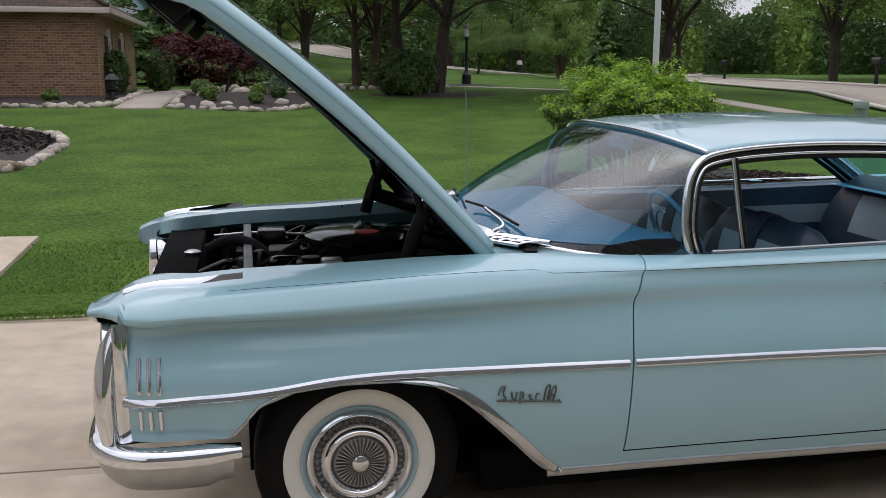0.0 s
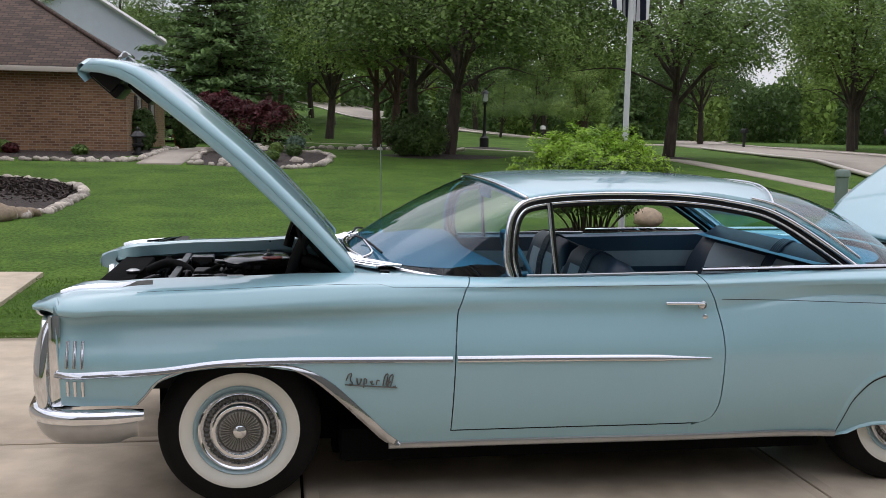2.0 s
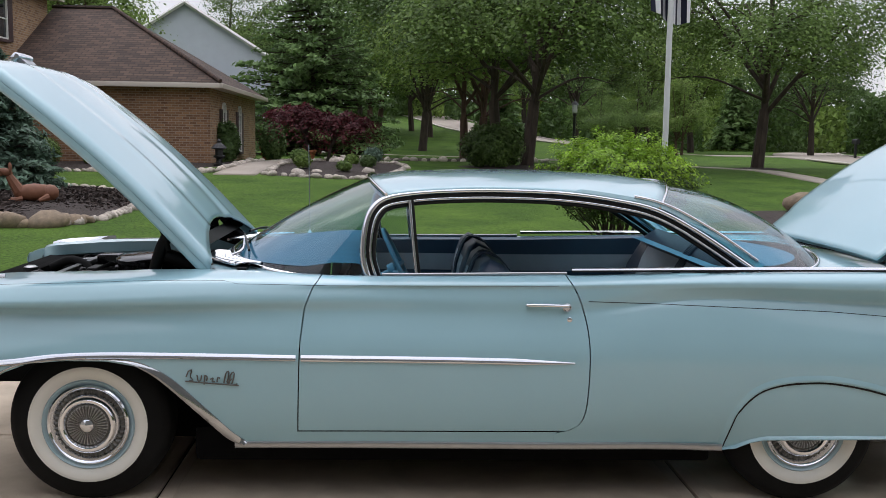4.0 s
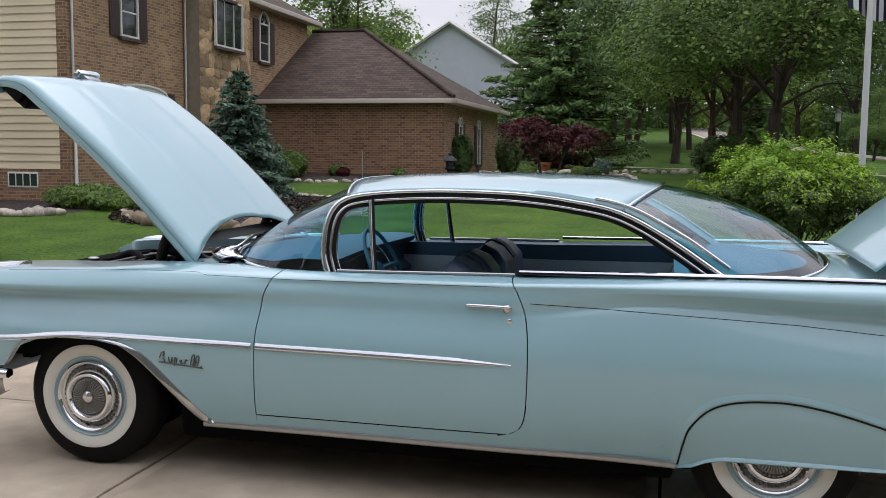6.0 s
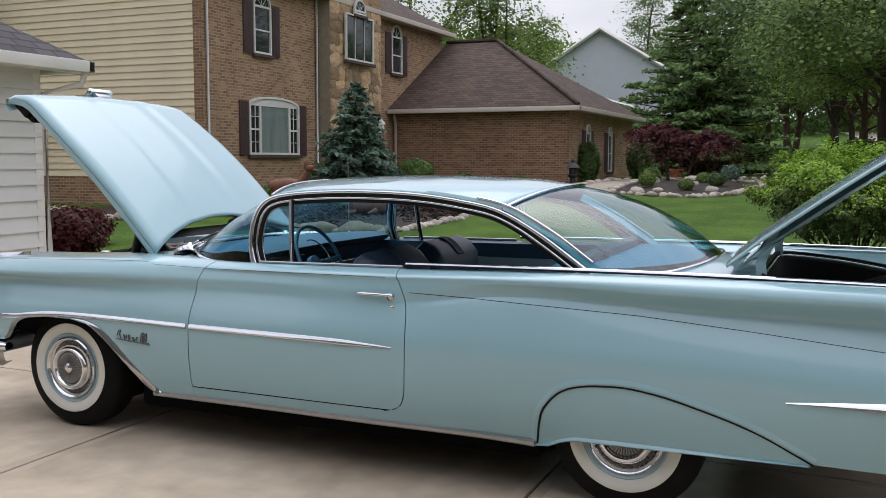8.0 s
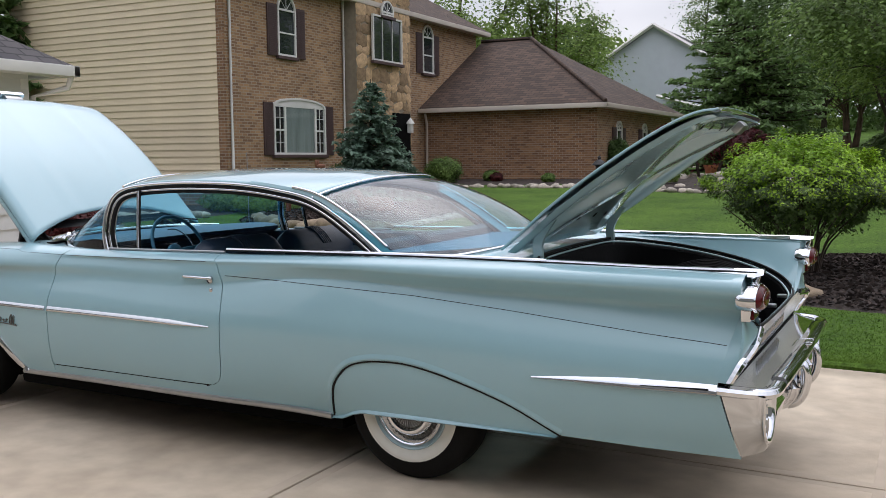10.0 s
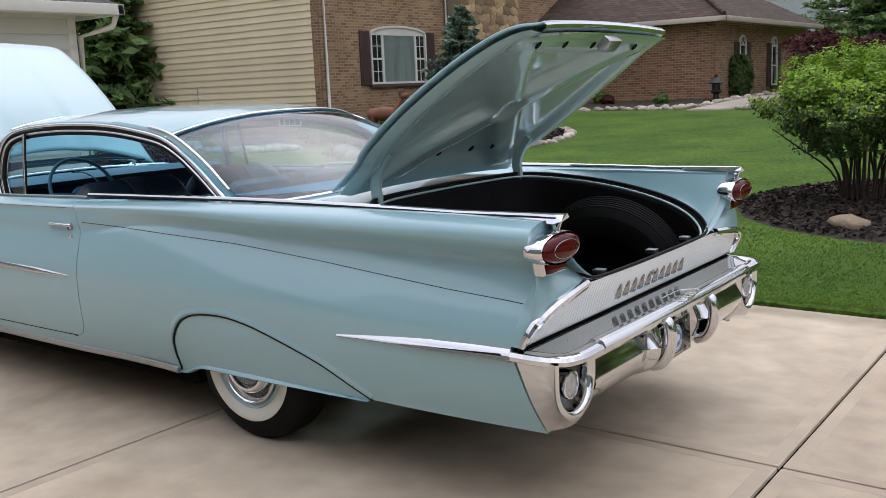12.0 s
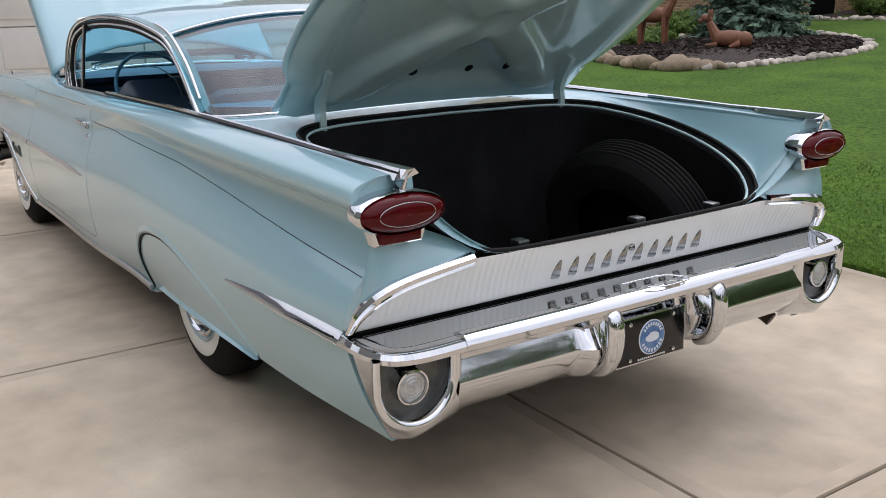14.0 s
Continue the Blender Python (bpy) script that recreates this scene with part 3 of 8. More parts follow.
# stone bay
bm = box((FX - .2, 23.7, BASE - .3), (FX + .42, 27.0, EAVE + .9))
bay_w = part("stone_bay", bm, MORTAR, house, smooth=False)
slope("bay_roof", [(FX + .85, 23.35, EAVE + .55), (FX + .85, 25.35, EAVE + 2.2), (FX - 4, 25.35, EAVE + 2.2), (FX - 4, 23.35, EAVE + .55)], SHINGLE_X, house)
slope("bay_roof", [(FX + .85, 25.35, EAVE + 2.2), (FX + .85, 27.35, EAVE + .55), (FX - 4, 27.35, EAVE + .55), (FX - 4, 25.35, EAVE + 2.2)], SHINGLE_X, house)
rnd = random.Random(11)
stone_shapes = []
for k in range(6):
    bm = bmesh.new()
    bmesh.ops.create_icosphere(bm, subdivisions=2, radius=.5)
    for q in bm.verts:
        c = Vector((round(q.co.x * 1.25, 3), q.co.y, q.co.z))
        m = max(abs(c.y), abs(c.z), .001)
        q.co.y, q.co.z = [max(-.47, min(.47, t * 1.35)) + .06 * noise.noise(q.co * 3 + Vector((k * 7, 0, 0))) for t in (q.co.y, q.co.z)]
        q.co.x *= .5
    me = bpy.data.meshes.new("stone")
    bm.to_mesh(me)
    bm.free()
    me.materials.append(WALLSTONE)
    me.polygons.foreach_set("use_smooth", [True] * len(me.polygons))
    stone_shapes.append(me)
z = BASE
while z < EAVE + .75:
    h = rnd.uniform(.22, .42)
    y = 23.7
    while y < 27.0:
        w = rnd.uniform(.28, .62)
        w = min(w, 27.0 - y)
        if w > .12:
            o = new("stone", rnd.choice(stone_shapes))
            o.parent = bay_w
            o.matrix_basis = Matrix.LocRotScale((FX + .425, y + w / 2, z + h / 2), Euler((rnd.uniform(-.5, .5), 0, 0)), (.085, w * 1.04, h * 1.08))
        y += w
    z += h * .97
# openings of the brick front
window(house, (FX, 20.78, 4.30), .82, 1.25, 90, arch=.42, mull=(1, 2))
window(house, (FX, 21.33, 1.62), 2.45, 1.35, 90, arch=.22, curtain=True)
window(house, (FX + .51, 25.35, 4.50), 1.80, 1.40, 90, arch=.0, mull=(3, 1), shutters=False)
window(house, (FX + .52, 25.35, 5.92), .72, .12, 90, arch=.36, mull=(2, 1), shutters=False)
window(house, (FX, 29.0, 4.45), .80, 1.25, 90, arch=.42, mull=(1, 2))
# near-black slab stands in for the shade of the entry recess
bm = box((FX + .41, 25.75, .45), (FX + .50, 26.85, 2.95), .02)
part("entry_recess", bm, DARK, house)
for y in (18.35, 23.55):
    tube("downspout", [(FX + .06, y, EAVE - .15), (FX + .06, y, .7), (FX + .2, y, .55)], .045, TRIM_WHITE, house, n=6)
lan = new("wall_lantern")
lan.parent = house
bm = box((FX + .56, 26.5, 2.32), (FX + .72, 26.66, 2.62), .03)
part("lantern_body", bm, TRIM_WHITE, lan)
v, f = lathe([(.14, 0), (.10, .08), (.03, .16), (.001, .2)], 12, "z")
o = mesh_ob("lantern_cap", v, f, TRIM_WHITE, lan)
o.location = (FX + .64, 26.58, 2.62)
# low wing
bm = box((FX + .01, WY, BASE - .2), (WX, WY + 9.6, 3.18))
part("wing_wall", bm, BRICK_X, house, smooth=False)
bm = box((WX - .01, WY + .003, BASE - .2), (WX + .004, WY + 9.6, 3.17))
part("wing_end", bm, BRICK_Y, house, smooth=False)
E1 = 3.20
RX, RY, RZ = -8.2, 33.5, 5.98
slope("wing_roof", [(FX + .02, WY - .4, E1), (WX + .4, WY - .4, E1), (RX, RY, RZ), (FX + .02, RY, RZ)], SHINGLE_X, house, .06)
slope("wing_roof", [(WX + .4, WY - .4, E1), (WX + .4, WY + 10, E1), (RX, RY, RZ)], SHINGLE_Y, house, .06)
tube("hip_cap", [(WX + .4, WY - .4, E1 + .05), (RX, RY, RZ + .04)], .07, SHINGLE_X, house, n=6)
tube("ridge_cap", [(FX, RY, RZ + .04), (RX, RY, RZ + .04)], .07, SHINGLE_X, house, n=6)
bm = box((FX + .02, WY - .48, E1 - .16), (WX + .48, WY - .36, E1 - .01), .02)
part("gutter", bm, TRIM_TAN, house)
bm = box((WX + .36, WY - .48, E1 - .16), (WX + .48, WY + 10, E1 - .01), .02)
part("gutter", bm, TRIM_TAN, house)
bm = box((FX + .02, WY - .38, E1 - .14), (WX + .38, WY, E1 - .11))
part("soffit", bm, TRIM_TAN, house, smooth=False)
bm = box((WX, WY, E1 - .14), (WX + .37, WY + 9.8, E1 - .11))
part("soffit", bm, TRIM_TAN, house, smooth=False)
tube("downspout", [(FX + .25, WY - .38, E1 - .2), (FX + .15, WY - .07, E1 - .5), (FX + .15, WY - .07, .8)], .045, TRIM_TAN, house, n=6)
for y in (31.0, 34.2):
    window(house, (WX + .005, y, 1.05), .62, 1.35, 90, arch=.31, mull=(1, 2))

# garage next to the drive: white siding, grey hipped roof, panelled doors
gar = thing("garage", "white-sided garage with a panelled door and a dark shingle roof", "garage")
GX, GY = -4.75, 7.7
bm = box((GX - 7, -6, -.1), (GX - .012, GY, 2.62))
part("wall", bm, SIDING_WHITE, gar, smooth=False)
boards(gar, "y", GX, 6.2, GY, .05, 2.6, .19, 1, SIDING_WHITE, "siding_board")
bm = box((GX - .1, GY - .10, 0), (GX + .025, GY + .02, 2.62), .008)
part("corner_trim", bm, TRIM_WHITE, gar)
for y0 in (.6, -4.6):
    dr = new("garage_door")
    dr.parent = gar
    for r in range(4):
        bm = box((GX - .012, y0, .02 + r * .55), (GX + .02, y0 + 4.8, .56 + r * .55), .008)
        part("door_section", bm, TRIM_WHITE, dr)
        for c in range(6):
            bm = box((GX + .018, y0 + .10 + c * .78, .10 + r * .55), (GX + .032, y0 + .78 + c * .78, .48 + r * .55), .012)
            part("door_panel", bm, TRIM_WHITE, dr)
bm = box((GX - .01, .35, 0), (GX + .03, .58, 2.4), .008)
part("door_trim", bm, TRIM_WHITE, gar)
bm = box((GX - .01, 5.42, 0), (GX + .03, 5.62, 2.4), .008)
part("door_trim", bm, TRIM_WHITE, gar)
slope("roof", [(GX + .42, -7, 2.70), (GX + .42, GY + .42, 2.70), (GX - 3.5, GY - 3.4, 5.1), (GX - 3.5, -7, 5.1)], SHINGLE_GREY, gar, .08)
slope("roof", [(GX + .42, GY + .42, 2.70), (GX - 8, GY + .42, 2.70), (GX - 3.5, GY - 3.4, 5.1)], SHINGLE_GREY, gar, .08)
bm = box((GX + .36, -7, 2.56), (GX + .47, GY + .47, 2.70), .015)
part("gutter", bm, TRIM_WHITE, gar)
bm = box((GX - 8, GY + .36, 2.56), (GX + .47, GY + .47, 2.70), .015)
part("gutter", bm, TRIM_WHITE, gar)
bm = box((GX - .02, -7, 2.58), (GX + .38, GY + .38, 2.61))
part("soffit", bm, TRIM_WHITE, gar, smooth=False)
tube("downspout", [(GX + .38, GY + .40, 2.58), (GX + .34, GY + .36, 2.42), (GX + .04, GY + .06, 2.30), (GX + .04, GY + .06, .1)], .04, TRIM_WHITE, gar, n=8)
gl_ = new("wall_lantern")
gl_.parent = gar
bm = box((GX + .06, 6.55, 1.62), (GX + .20, 6.69, 1.90), .02)
part("lantern_glass", bm, HOUSE_GLASS, gl_)
v, f = lathe([(.11, 0), (.08, .06), (.02, .13), (.001, .18)], 10, "z")
o = mesh_ob("lantern_cap", v, f, IRON, gl_)
o.location = (GX + .13, 6.62, 1.90)
tube("bracket", [(GX + .02, 6.62, 1.55), (GX + .13, 6.62, 1.60)], .015, IRON, gl_, n=6)

# pale grey gabled house beyond
far = thing("grey_house", "pale blue-grey sided gabled house behind the trees", "house", (-14.7, 76, .6))
v = [(-7.5, 0, 0), (7.5, 0, 0), (7.5, 0, 6.6), (0, 0, 11.3), (-7.5, 0, 6.6), (-7.5, 12, 0), (7.5, 12, 0), (7.5, 12, 6.6), (0, 12, 11.3), (-7.5, 12, 6.6)]
mesh_ob("wall", v, [(0, 1, 2, 3, 4), (1, 6, 7, 2), (5, 0, 4, 9), (6, 5, 9, 8, 7)], SIDING_GREY, far, smooth=False)
for k in range(58):
    z = .1 + k * .19
    w = 7.5 if z < 6.6 else 7.5 * (11.3 - z) / 4.7
    if w < .2:
        break
    bm = box((-w, -.03, z), (w, -.004, z + .165), 0)
    part("siding_board", bm, SIDING_GREY, far, smooth=False)
for sg in (-1, 1):
    slope("roof", [(0, -.5, 11.5), (sg * 8.1, -.5, 6.4), (sg * 8.1, 12.5, 6.4), (0, 12.5, 11.5)][::sg], SHINGLE_GREY, far, .15)
    tube("rake_board", [(0, -.5, 11.42), (sg * 8.1, -.5, 6.32)], .16, TRIM_WHITE, far, n=4)
mesh_ob("lower_roof", [(1, -3, 5.6), (11, -3, 2.8), (11, 6, 2.8), (1, 6, 5.6)], [(0, 1, 2, 3)], SHINGLE_GREY, far, smooth=False)
bm = box((2, -2.8, 0), (10.4, 5, 2.9))
part("porch_wall", bm, SIDING_GREY, far, smooth=False)
tube("porch_rake", [(1, -3.05, 5.6), (11, -3.05, 2.8)], .14, TRIM_WHITE, far, n=4)
for x in (3.2, 5.0):
    window(far, (x, -2.83, .5), .9, 1.6, 0, mull=(2, 2), shutters=True)

# unseen wall added behind the walk to block low sky and shade the near side
back = part("wall_south", box((-4.7, -7.6, -.1), (13.5, -7.2, 8.5)), RENDERED, None, smooth=False)
tagged(back, "plain grey wall added out of view to shade the near side", "wall", kind="structure")

# ---- the car: nose towards -x, front axle at its own origin ----
car = thing("car", "pale blue hardtop car with hood and trunk open on the drive", "car", (0.345, 3.865, 0))

STATIONS = {
    -0.85: [(.868, .74), (.868, .79), (.866, .83), (.862, .855), (.858, .858), (.853, .852), (.82, .845), (.75, .86), (.65, .88), (.55, .88), (.45, .86), (.38, .84)],
    -0.80: [(.885, .80), (.885, .84), (.882, .87), (.872, .90), (.862, .90), (.855, .885), (.82, .87), (.75, .88), (.65, .90), (.55, .90), (.45, .88), (.38, .86)],
    -0.74: [(.915, .70), (.912, .80), (.900, .90), (.872, .965), (.850, .965), (.836, .935), (.80, .925), (.73, .94), (.65, .965), (.55, .96), (.45, .94), (.38, .92)],
    -0.50: [(.945, .70), (.940, .80), (.925, .92), (.878, 1.0), (.852, 1.0), (.830, .952), (.80, .945), (.73, .975), (.65, 1.01), (.55, 1.005), (.45, .985), (.38, .965)],
    0.00: [(.965, .715), (.960, .81), (.945, .925), (.890, 1.0), (.858, 1.004), (.830, .962), (.80, .960), (.73, .995), (.65, 1.025), (.55, 1.02), (.42, 1.0), (.29, .97)],
    0.55: [(.990, .76), (.985, .83), (.965, .92), (.925, .98), (.880, .997), (.845, .976), (.80, .984), (.73, 1.012), (.65, 1.03), (.50, 1.025), (.38, 1.005), (.285, .975)],
    1.10: [(.992, .85), (.988, .885), (.965, .935), (.945, .955), (.90, .972), (.85, .970), (.80, .986), (.73, 1.013), (.65, 1.03), (.50, 1.025), (.38, 1.005), (.285, .97)],
    2.00: [(1.003, .85), (.998, .89), (.975, .94), (.95, .958), (.90, .968), (.85, .970), (.80, .986), (.73, 1.012), (.65, 1.028), (.50, 1.025), (.38, 1.005), (.285, .97)],
    2.60: [(1.010, .85), (1.004, .90), (.985, .945), (.962, .966), (.945, .958), (.905, .945), (.885, .958), (.78, .998), (.65, 1.025), (.50, 1.018), (.38, .990), (.27, .940)],
    3.40: [(1.016, .85), (1.010, .905), (.99, .955), (.957, .988), (.935, .975), (.885, .925), (.845, .938), (.75, .988), (.65, 1.02), (.50, 1.02), (.38, 1.0), (.27, .97)],
    4.20: [(1.010, .85), (1.004, .91), (.985, .965), (.950, 1.002), (.925, .985), (.865, .905), (.775, .942), (.70, .985), (.62, 1.012), (.50, 1.01), (.38, .985), (.28, .95)],
    4.66: [(1.000, .85), (.995, .915), (.975, .97), (.940, 1.004), (.912, .985), (.855, .895), (.735, .935), (.68, .972), (.60, .995), (.50, .985), (.38, .955), (.26, .90)],
}
SX = np.array(sorted(STATIONS))
SK = np.array([STATIONS[x] for x in sorted(STATIONS)])
SK[:, 3:, 1] *= .982
ST = np.gradient(SK.reshape(len(SX), -1), SX, axis=0).reshape(SK.shape)


def knots(x):
    x = min(max(x, SX[0]), SX[-1])
    i = min(int(np.searchsorted(SX, x, "right")) - 1, len(SX) - 2)
    h = SX[i + 1] - SX[i]
    f = (x - SX[i]) / h
    a = 2 * f ** 3 - 3 * f ** 2 + 1
    b = f ** 3 - 2 * f ** 2 + f
    c = -2 * f ** 3 + 3 * f ** 2
    d = f ** 3 - f ** 2
    return a * SK[i] + b * h * ST[i] + c * SK[i + 1] + d * h * ST[i + 1]


@functools.lru_cache(maxsize=None)
def side_line(x):
    """Heights and half widths of the body at x, from the sill up."""
    k = crom(knots(x), 67)
    return np.maximum.accumulate(k[::-1, 0]), k[::-1, 1].copy()


def side(x, z):
    """Half width of the body at x and height z, below the shoulder."""
    zz, yy = side_line(round(float(x), 5))
    return float(np.interp(z, zz, yy))


UPPER, LOWER = 31, 24


@functools.lru_cache(maxsize=None)
def column(x, zbot):
    """(z, y) down the side at x, from the ridge to zbot."""
    k = knots(x)
    c = crom(k, 67)
    up = c[np.linspace(0, 36, UPPER).round().astype(int)]
    z6 = up[-1, 0]
    if zbot >= z6 - 0.002:
        keep = c[np.linspace(0, 24, UPPER).round().astype(int)]
        low = [(zbot + 0.0002 * (LOWER - i), side(x, zbot)) for i in range(LOWER)]
        return np.vstack([keep, low])
    low = [(z, side(x, z)) for z in np.linspace(z6, zbot, LOWER + 1)[1:]]
    return np.vstack([up, low])


def side_panel(name, xs_front, xs_rear, zbot, sgn, ncol, label="", hem=0.03, inner=True, steps=None):
    """A skin panel between two seams x(z), down to zbot(x), with its edges turned in."""
    cols = []
    for s in (np.linspace(0, 1, ncol) if steps is None else steps):
        xm = xs_front(0.6) * (1 - s) + xs_rear(0.6) * s
        cz = column(xm, zbot(xm))
        pts = []
        for z, y in cz:
            x = xs_front(z) * (1 - s) + xs_rear(z) * s
            pts.append((x, z))
        out = []
        for i, (x, z) in enumerate(pts):
            kk = column(x, zbot(x)) if abs(x - xm) > 0.004 else cz
            out.append((x, sgn * kk[i][1], kk[i][0]))
        x, y, z = out[-1]
        out.append((x, y - sgn * hem, z + 0.004))
        if inner:
            x, y, z = out[0]
            out = [(x, y - sgn * 0.03, z - 0.07), (x, y - sgn * 0.025, z - 0.012)] + out
        cols.append(out)
    n = len(cols[0])
    # turned-in hems at the two seams
    first = [(x + 0.002, y - sgn * 0.02, z) for x, y, z in cols[0]]
    last = [(x - 0.002, y - sgn * 0.02, z) for x, y, z in cols[-1]]
    cols = [first] + cols + [last]
    verts = [p for c in cols for p in c]
    return mesh_ob(name, verts, grid_faces(len(cols), n, flip=sgn > 0), PAINT, car, label=label, sharp=28)


def arch_front(x):
    a = np.array([(-.72, .47), (-.44, .47), (-.415, .475), (-.385, .51), (-.33, .575), (-.22, .618), (-.08, .632), (.10, .632), (.22, .612), (.33, .56), (.50, .41), (.62, .295), (.66, .283), (.9, .283)])
    b = float(np.interp(x, a[:, 0], a[:, 1]))
    return b if x > -0.728 else 0.848


SKIRT_ARCH = crom([(2.755, .262), (2.775, .36), (2.80, .43), (2.87, .505), (2.96, .540), (3.08, .553), (3.22, .548), (3.42, .505), (3.69, .412), (3.92, .283)], 60)


def quarter_bottom(x):
    if x < 2.755:
        return float(np.interp(x, [2.0, 2.4, 2.755], [.283, .272, .264]))
    if x < 3.92:
        return float(np.interp(x, SKIRT_ARCH[:, 0], SKIRT_ARCH[:, 1]))
    return float(np.interp(x, [3.92, 4.3, 4.66], [.283, .272, .262]))


def door_front(z):
    return float(np.interp(z, [.28, .34, .72, .86, .95, 1.0], [.888, .889, .90, .915, .95, .985]))


DOOR_REAR = crom([(.334, 1.99), (.338, 2.03), (.348, 2.068), (.368, 2.096), (.40, 2.114), (.46, 2.126), (.60, 2.132), (.72, 2.130), (.81, 2.120), (.88, 2.103), (.94, 2.078), (1.0, 2.045)], 80)


def door_rear(z):
    return float(np.interp(z, DOOR_REAR[:, 0], DOOR_REAR[:, 1]))


def quarter_end(z):
    return float(np.interp(z, [.26, .57, .62, .73, .86, .90, 1.0], [4.655, 4.575, 4.585, 4.61, 4.65, 4.655, 4.66]))


GAP = 0.0025
QUARTER_STEPS = np.concatenate([np.linspace(0, .248, 16)[:-1], np.linspace(.248, .31, 34)[:-1], np.linspace(.31, .76, 30)[:-1], np.linspace(.76, 1, 16)])
for sgn in (-1, 1):
    side_panel("front_fender", lambda z: -0.848, lambda z: door_front(z) - GAP, arch_front, sgn, 86)
    side_panel("door", lambda z: door_front(z) + GAP, lambda z: door_rear(z) - GAP, lambda x: .342, sgn, 28)
    side_panel("quarter_panel", lambda z: door_rear(z) + GAP, quarter_end, quarter_bottom, sgn, 0, steps=QUARTER_STEPS)
    # rocker panel below the door
    xs = np.linspace(.885, 2.004, 20)
    v = []
    for x in xs:
        for z in (.336, .31, .283):
            v.append((x, sgn * (side(x, z) - .002), z))
        v.append((x, sgn * (side(x, .283) - .05), .275))
    mesh_ob("rocker_panel", v, grid_faces(20, 4, flip=sgn > 0), PAINT, car)
    # fender skirt over the rear wheel
    v, m = [], 9
    xs = np.concatenate([np.linspace(2.748, 2.9, 16), np.linspace(2.92, 3.905, 40)])
    for x in xs:
        zt = quarter_bottom(max(x, 2.757)) + 0.018
        zl = float(np.interp(x, [2.765, 2.81, 2.87, 2.93, 3.3, 3.905], [.246, .248, .272, .286, .283, .272]))
        zt = max(zt, zl + 0.003)
        for i in range(m):
            z = zt + (zl - zt) * ((i / (m - 4)) * .93 if i < m - 3 else (.955, .98, 1.0)[i - m + 3])
            out = (0, .010, .015, .010)[max(0, i - m + 4)]
            v.append((x, sgn * (side(x, z) - (0.010 if i == 0 else 0.004) + out), z))
        v.append((x, sgn * (side(x, zl) - 0.03), zl - 0.003))
    mesh_ob("fender_skirt", v, grid_faces(len(xs), m + 1, flip=sgn > 0), PAINT, car, sharp=50)
    # dark seal round the skirt
    pts = [(x, sgn * (side(x, z) - 0.005), z - 0.003) for x, z in SKIRT_ARCH]
    tube("skirt_seal", pts, 0.0062, SEAL, car, n=6)
    c = SKIRT_ARCH
    t = np.gradient(c, axis=0)
    t /= np.linalg.norm(t, axis=1)[:, None]
    v = []
    for (x, z), (tx, tz) in zip(c, t):
        for d, dy in ((.001, -.010), (.002, .003), (.006, .0065), (.013, .0055), (.022, .0025), (.034, -.0015)):
            xx, zz = x - tz * d, z + tx * d
            v.append((xx, sgn * (side(xx, zz) + dy), zz))
    mesh_ob("arch_flange", v, grid_faces(len(c), 6, flip=sgn < 0), PAINT, car, sharp=70)
    # dark line as the shade of the crease from the door handle to the tail
    pts = []
    for x in np.linspace(2.13, 4.60, 40):
        z = float(np.interp(x, [2.13, 2.6, 3.2, 3.68, 4.6], [.900, .880, .850, .810, .722]))
        pts.append((x, sgn * (side(x, z) + 0.0002), z))
    tube("body_crease", pts, 0.0016, SEAL, car, n=5)
    # thin dark line draws the shade under the shoulder
    pts = []
    for x in np.linspace(-0.42, 2.0, 40):
        c = crom(knots(x), 67)[12 if x < .6 else 14]
        pts.append((x, sgn * (c[1] - 0.0004), c[0]))
    tube("shoulder_crease", pts, 0.0011, SEAL, car, n=5)

    # side mouldings
    def strip(name, pts, h, d=0.007, label="", taper=0):
        p = crom(pts, 40)
        q = [(x, sgn * (side(x, z) + 0.003), z) for x, z in p]
        sc = [1.0] * 40
        if taper:
            sc = [min(1, (40 - i) / taper + 0.12) for i in range(40)]
        prof = [(-d, -h * .8), (-d * .1, -h), (d * .8, -h * .72), (d * 1.25, -h * .40), (d * 1.2, -h * .20), (d * .75, h * .25), (d * .35, h * .62), (-d * .2, h), (-d, h * .8)]
        way = (1 if q[-1][0] > q[0][0] else -1) * -sgn
        v, f = sweep(q, [(a * way, b) for a, b in prof], scales=sc)
        mesh_ob(name, v, f, CHROME, car, label=label)

    strip("fender_moulding", [(-.742, .598), (-.5, .607), (-.3, .622), (-.1, .646), (.13, .656), (.5, .656), (.884, .653)], .0145)
    strip("door_moulding", [(.905, .653), (1.2, .651), (1.6, .647), (2.065, .638)], .0155, taper=9)
    # rear spear runs into the bumper wrap
    p = [(4.575, .552), (4.4, .556), (4.2, .556), (4.0, .552), (3.81, .545)]
    strip("rear_spear", p, .024, 0.015, taper=26)
    q = [(x, sgn * (side(x, .556) + .019), .558) for x in np.linspace(4.545, 4.28, 12)]
    tube("spear_groove", q, .0035, SEAL, car, n=5, scales=[1 - .06 * i for i in range(12)])
    # wheel arch lip and broad flare behind the front wheel
    a = [(-.42, .478), (-.385, .515), (-.33, .58), (-.22, .624), (-.08, .638), (.10, .640)]
    q = [(x, sgn * (side(x, z) + .002), z) for x, z in crom(a, 30)]
    tube("arch_lip", q, .005, DULL_CHROME, car, n=6)
    a = crom([(.02, .641), (.16, .634), (.25, .608), (.35, .545), (.50, .408), (.60, .312), (.66, .278)], 40)
    w = np.interp(np.arange(40), [0, 8, 20, 34, 39], [.003, .009, .017, .016, .010])
    v = []
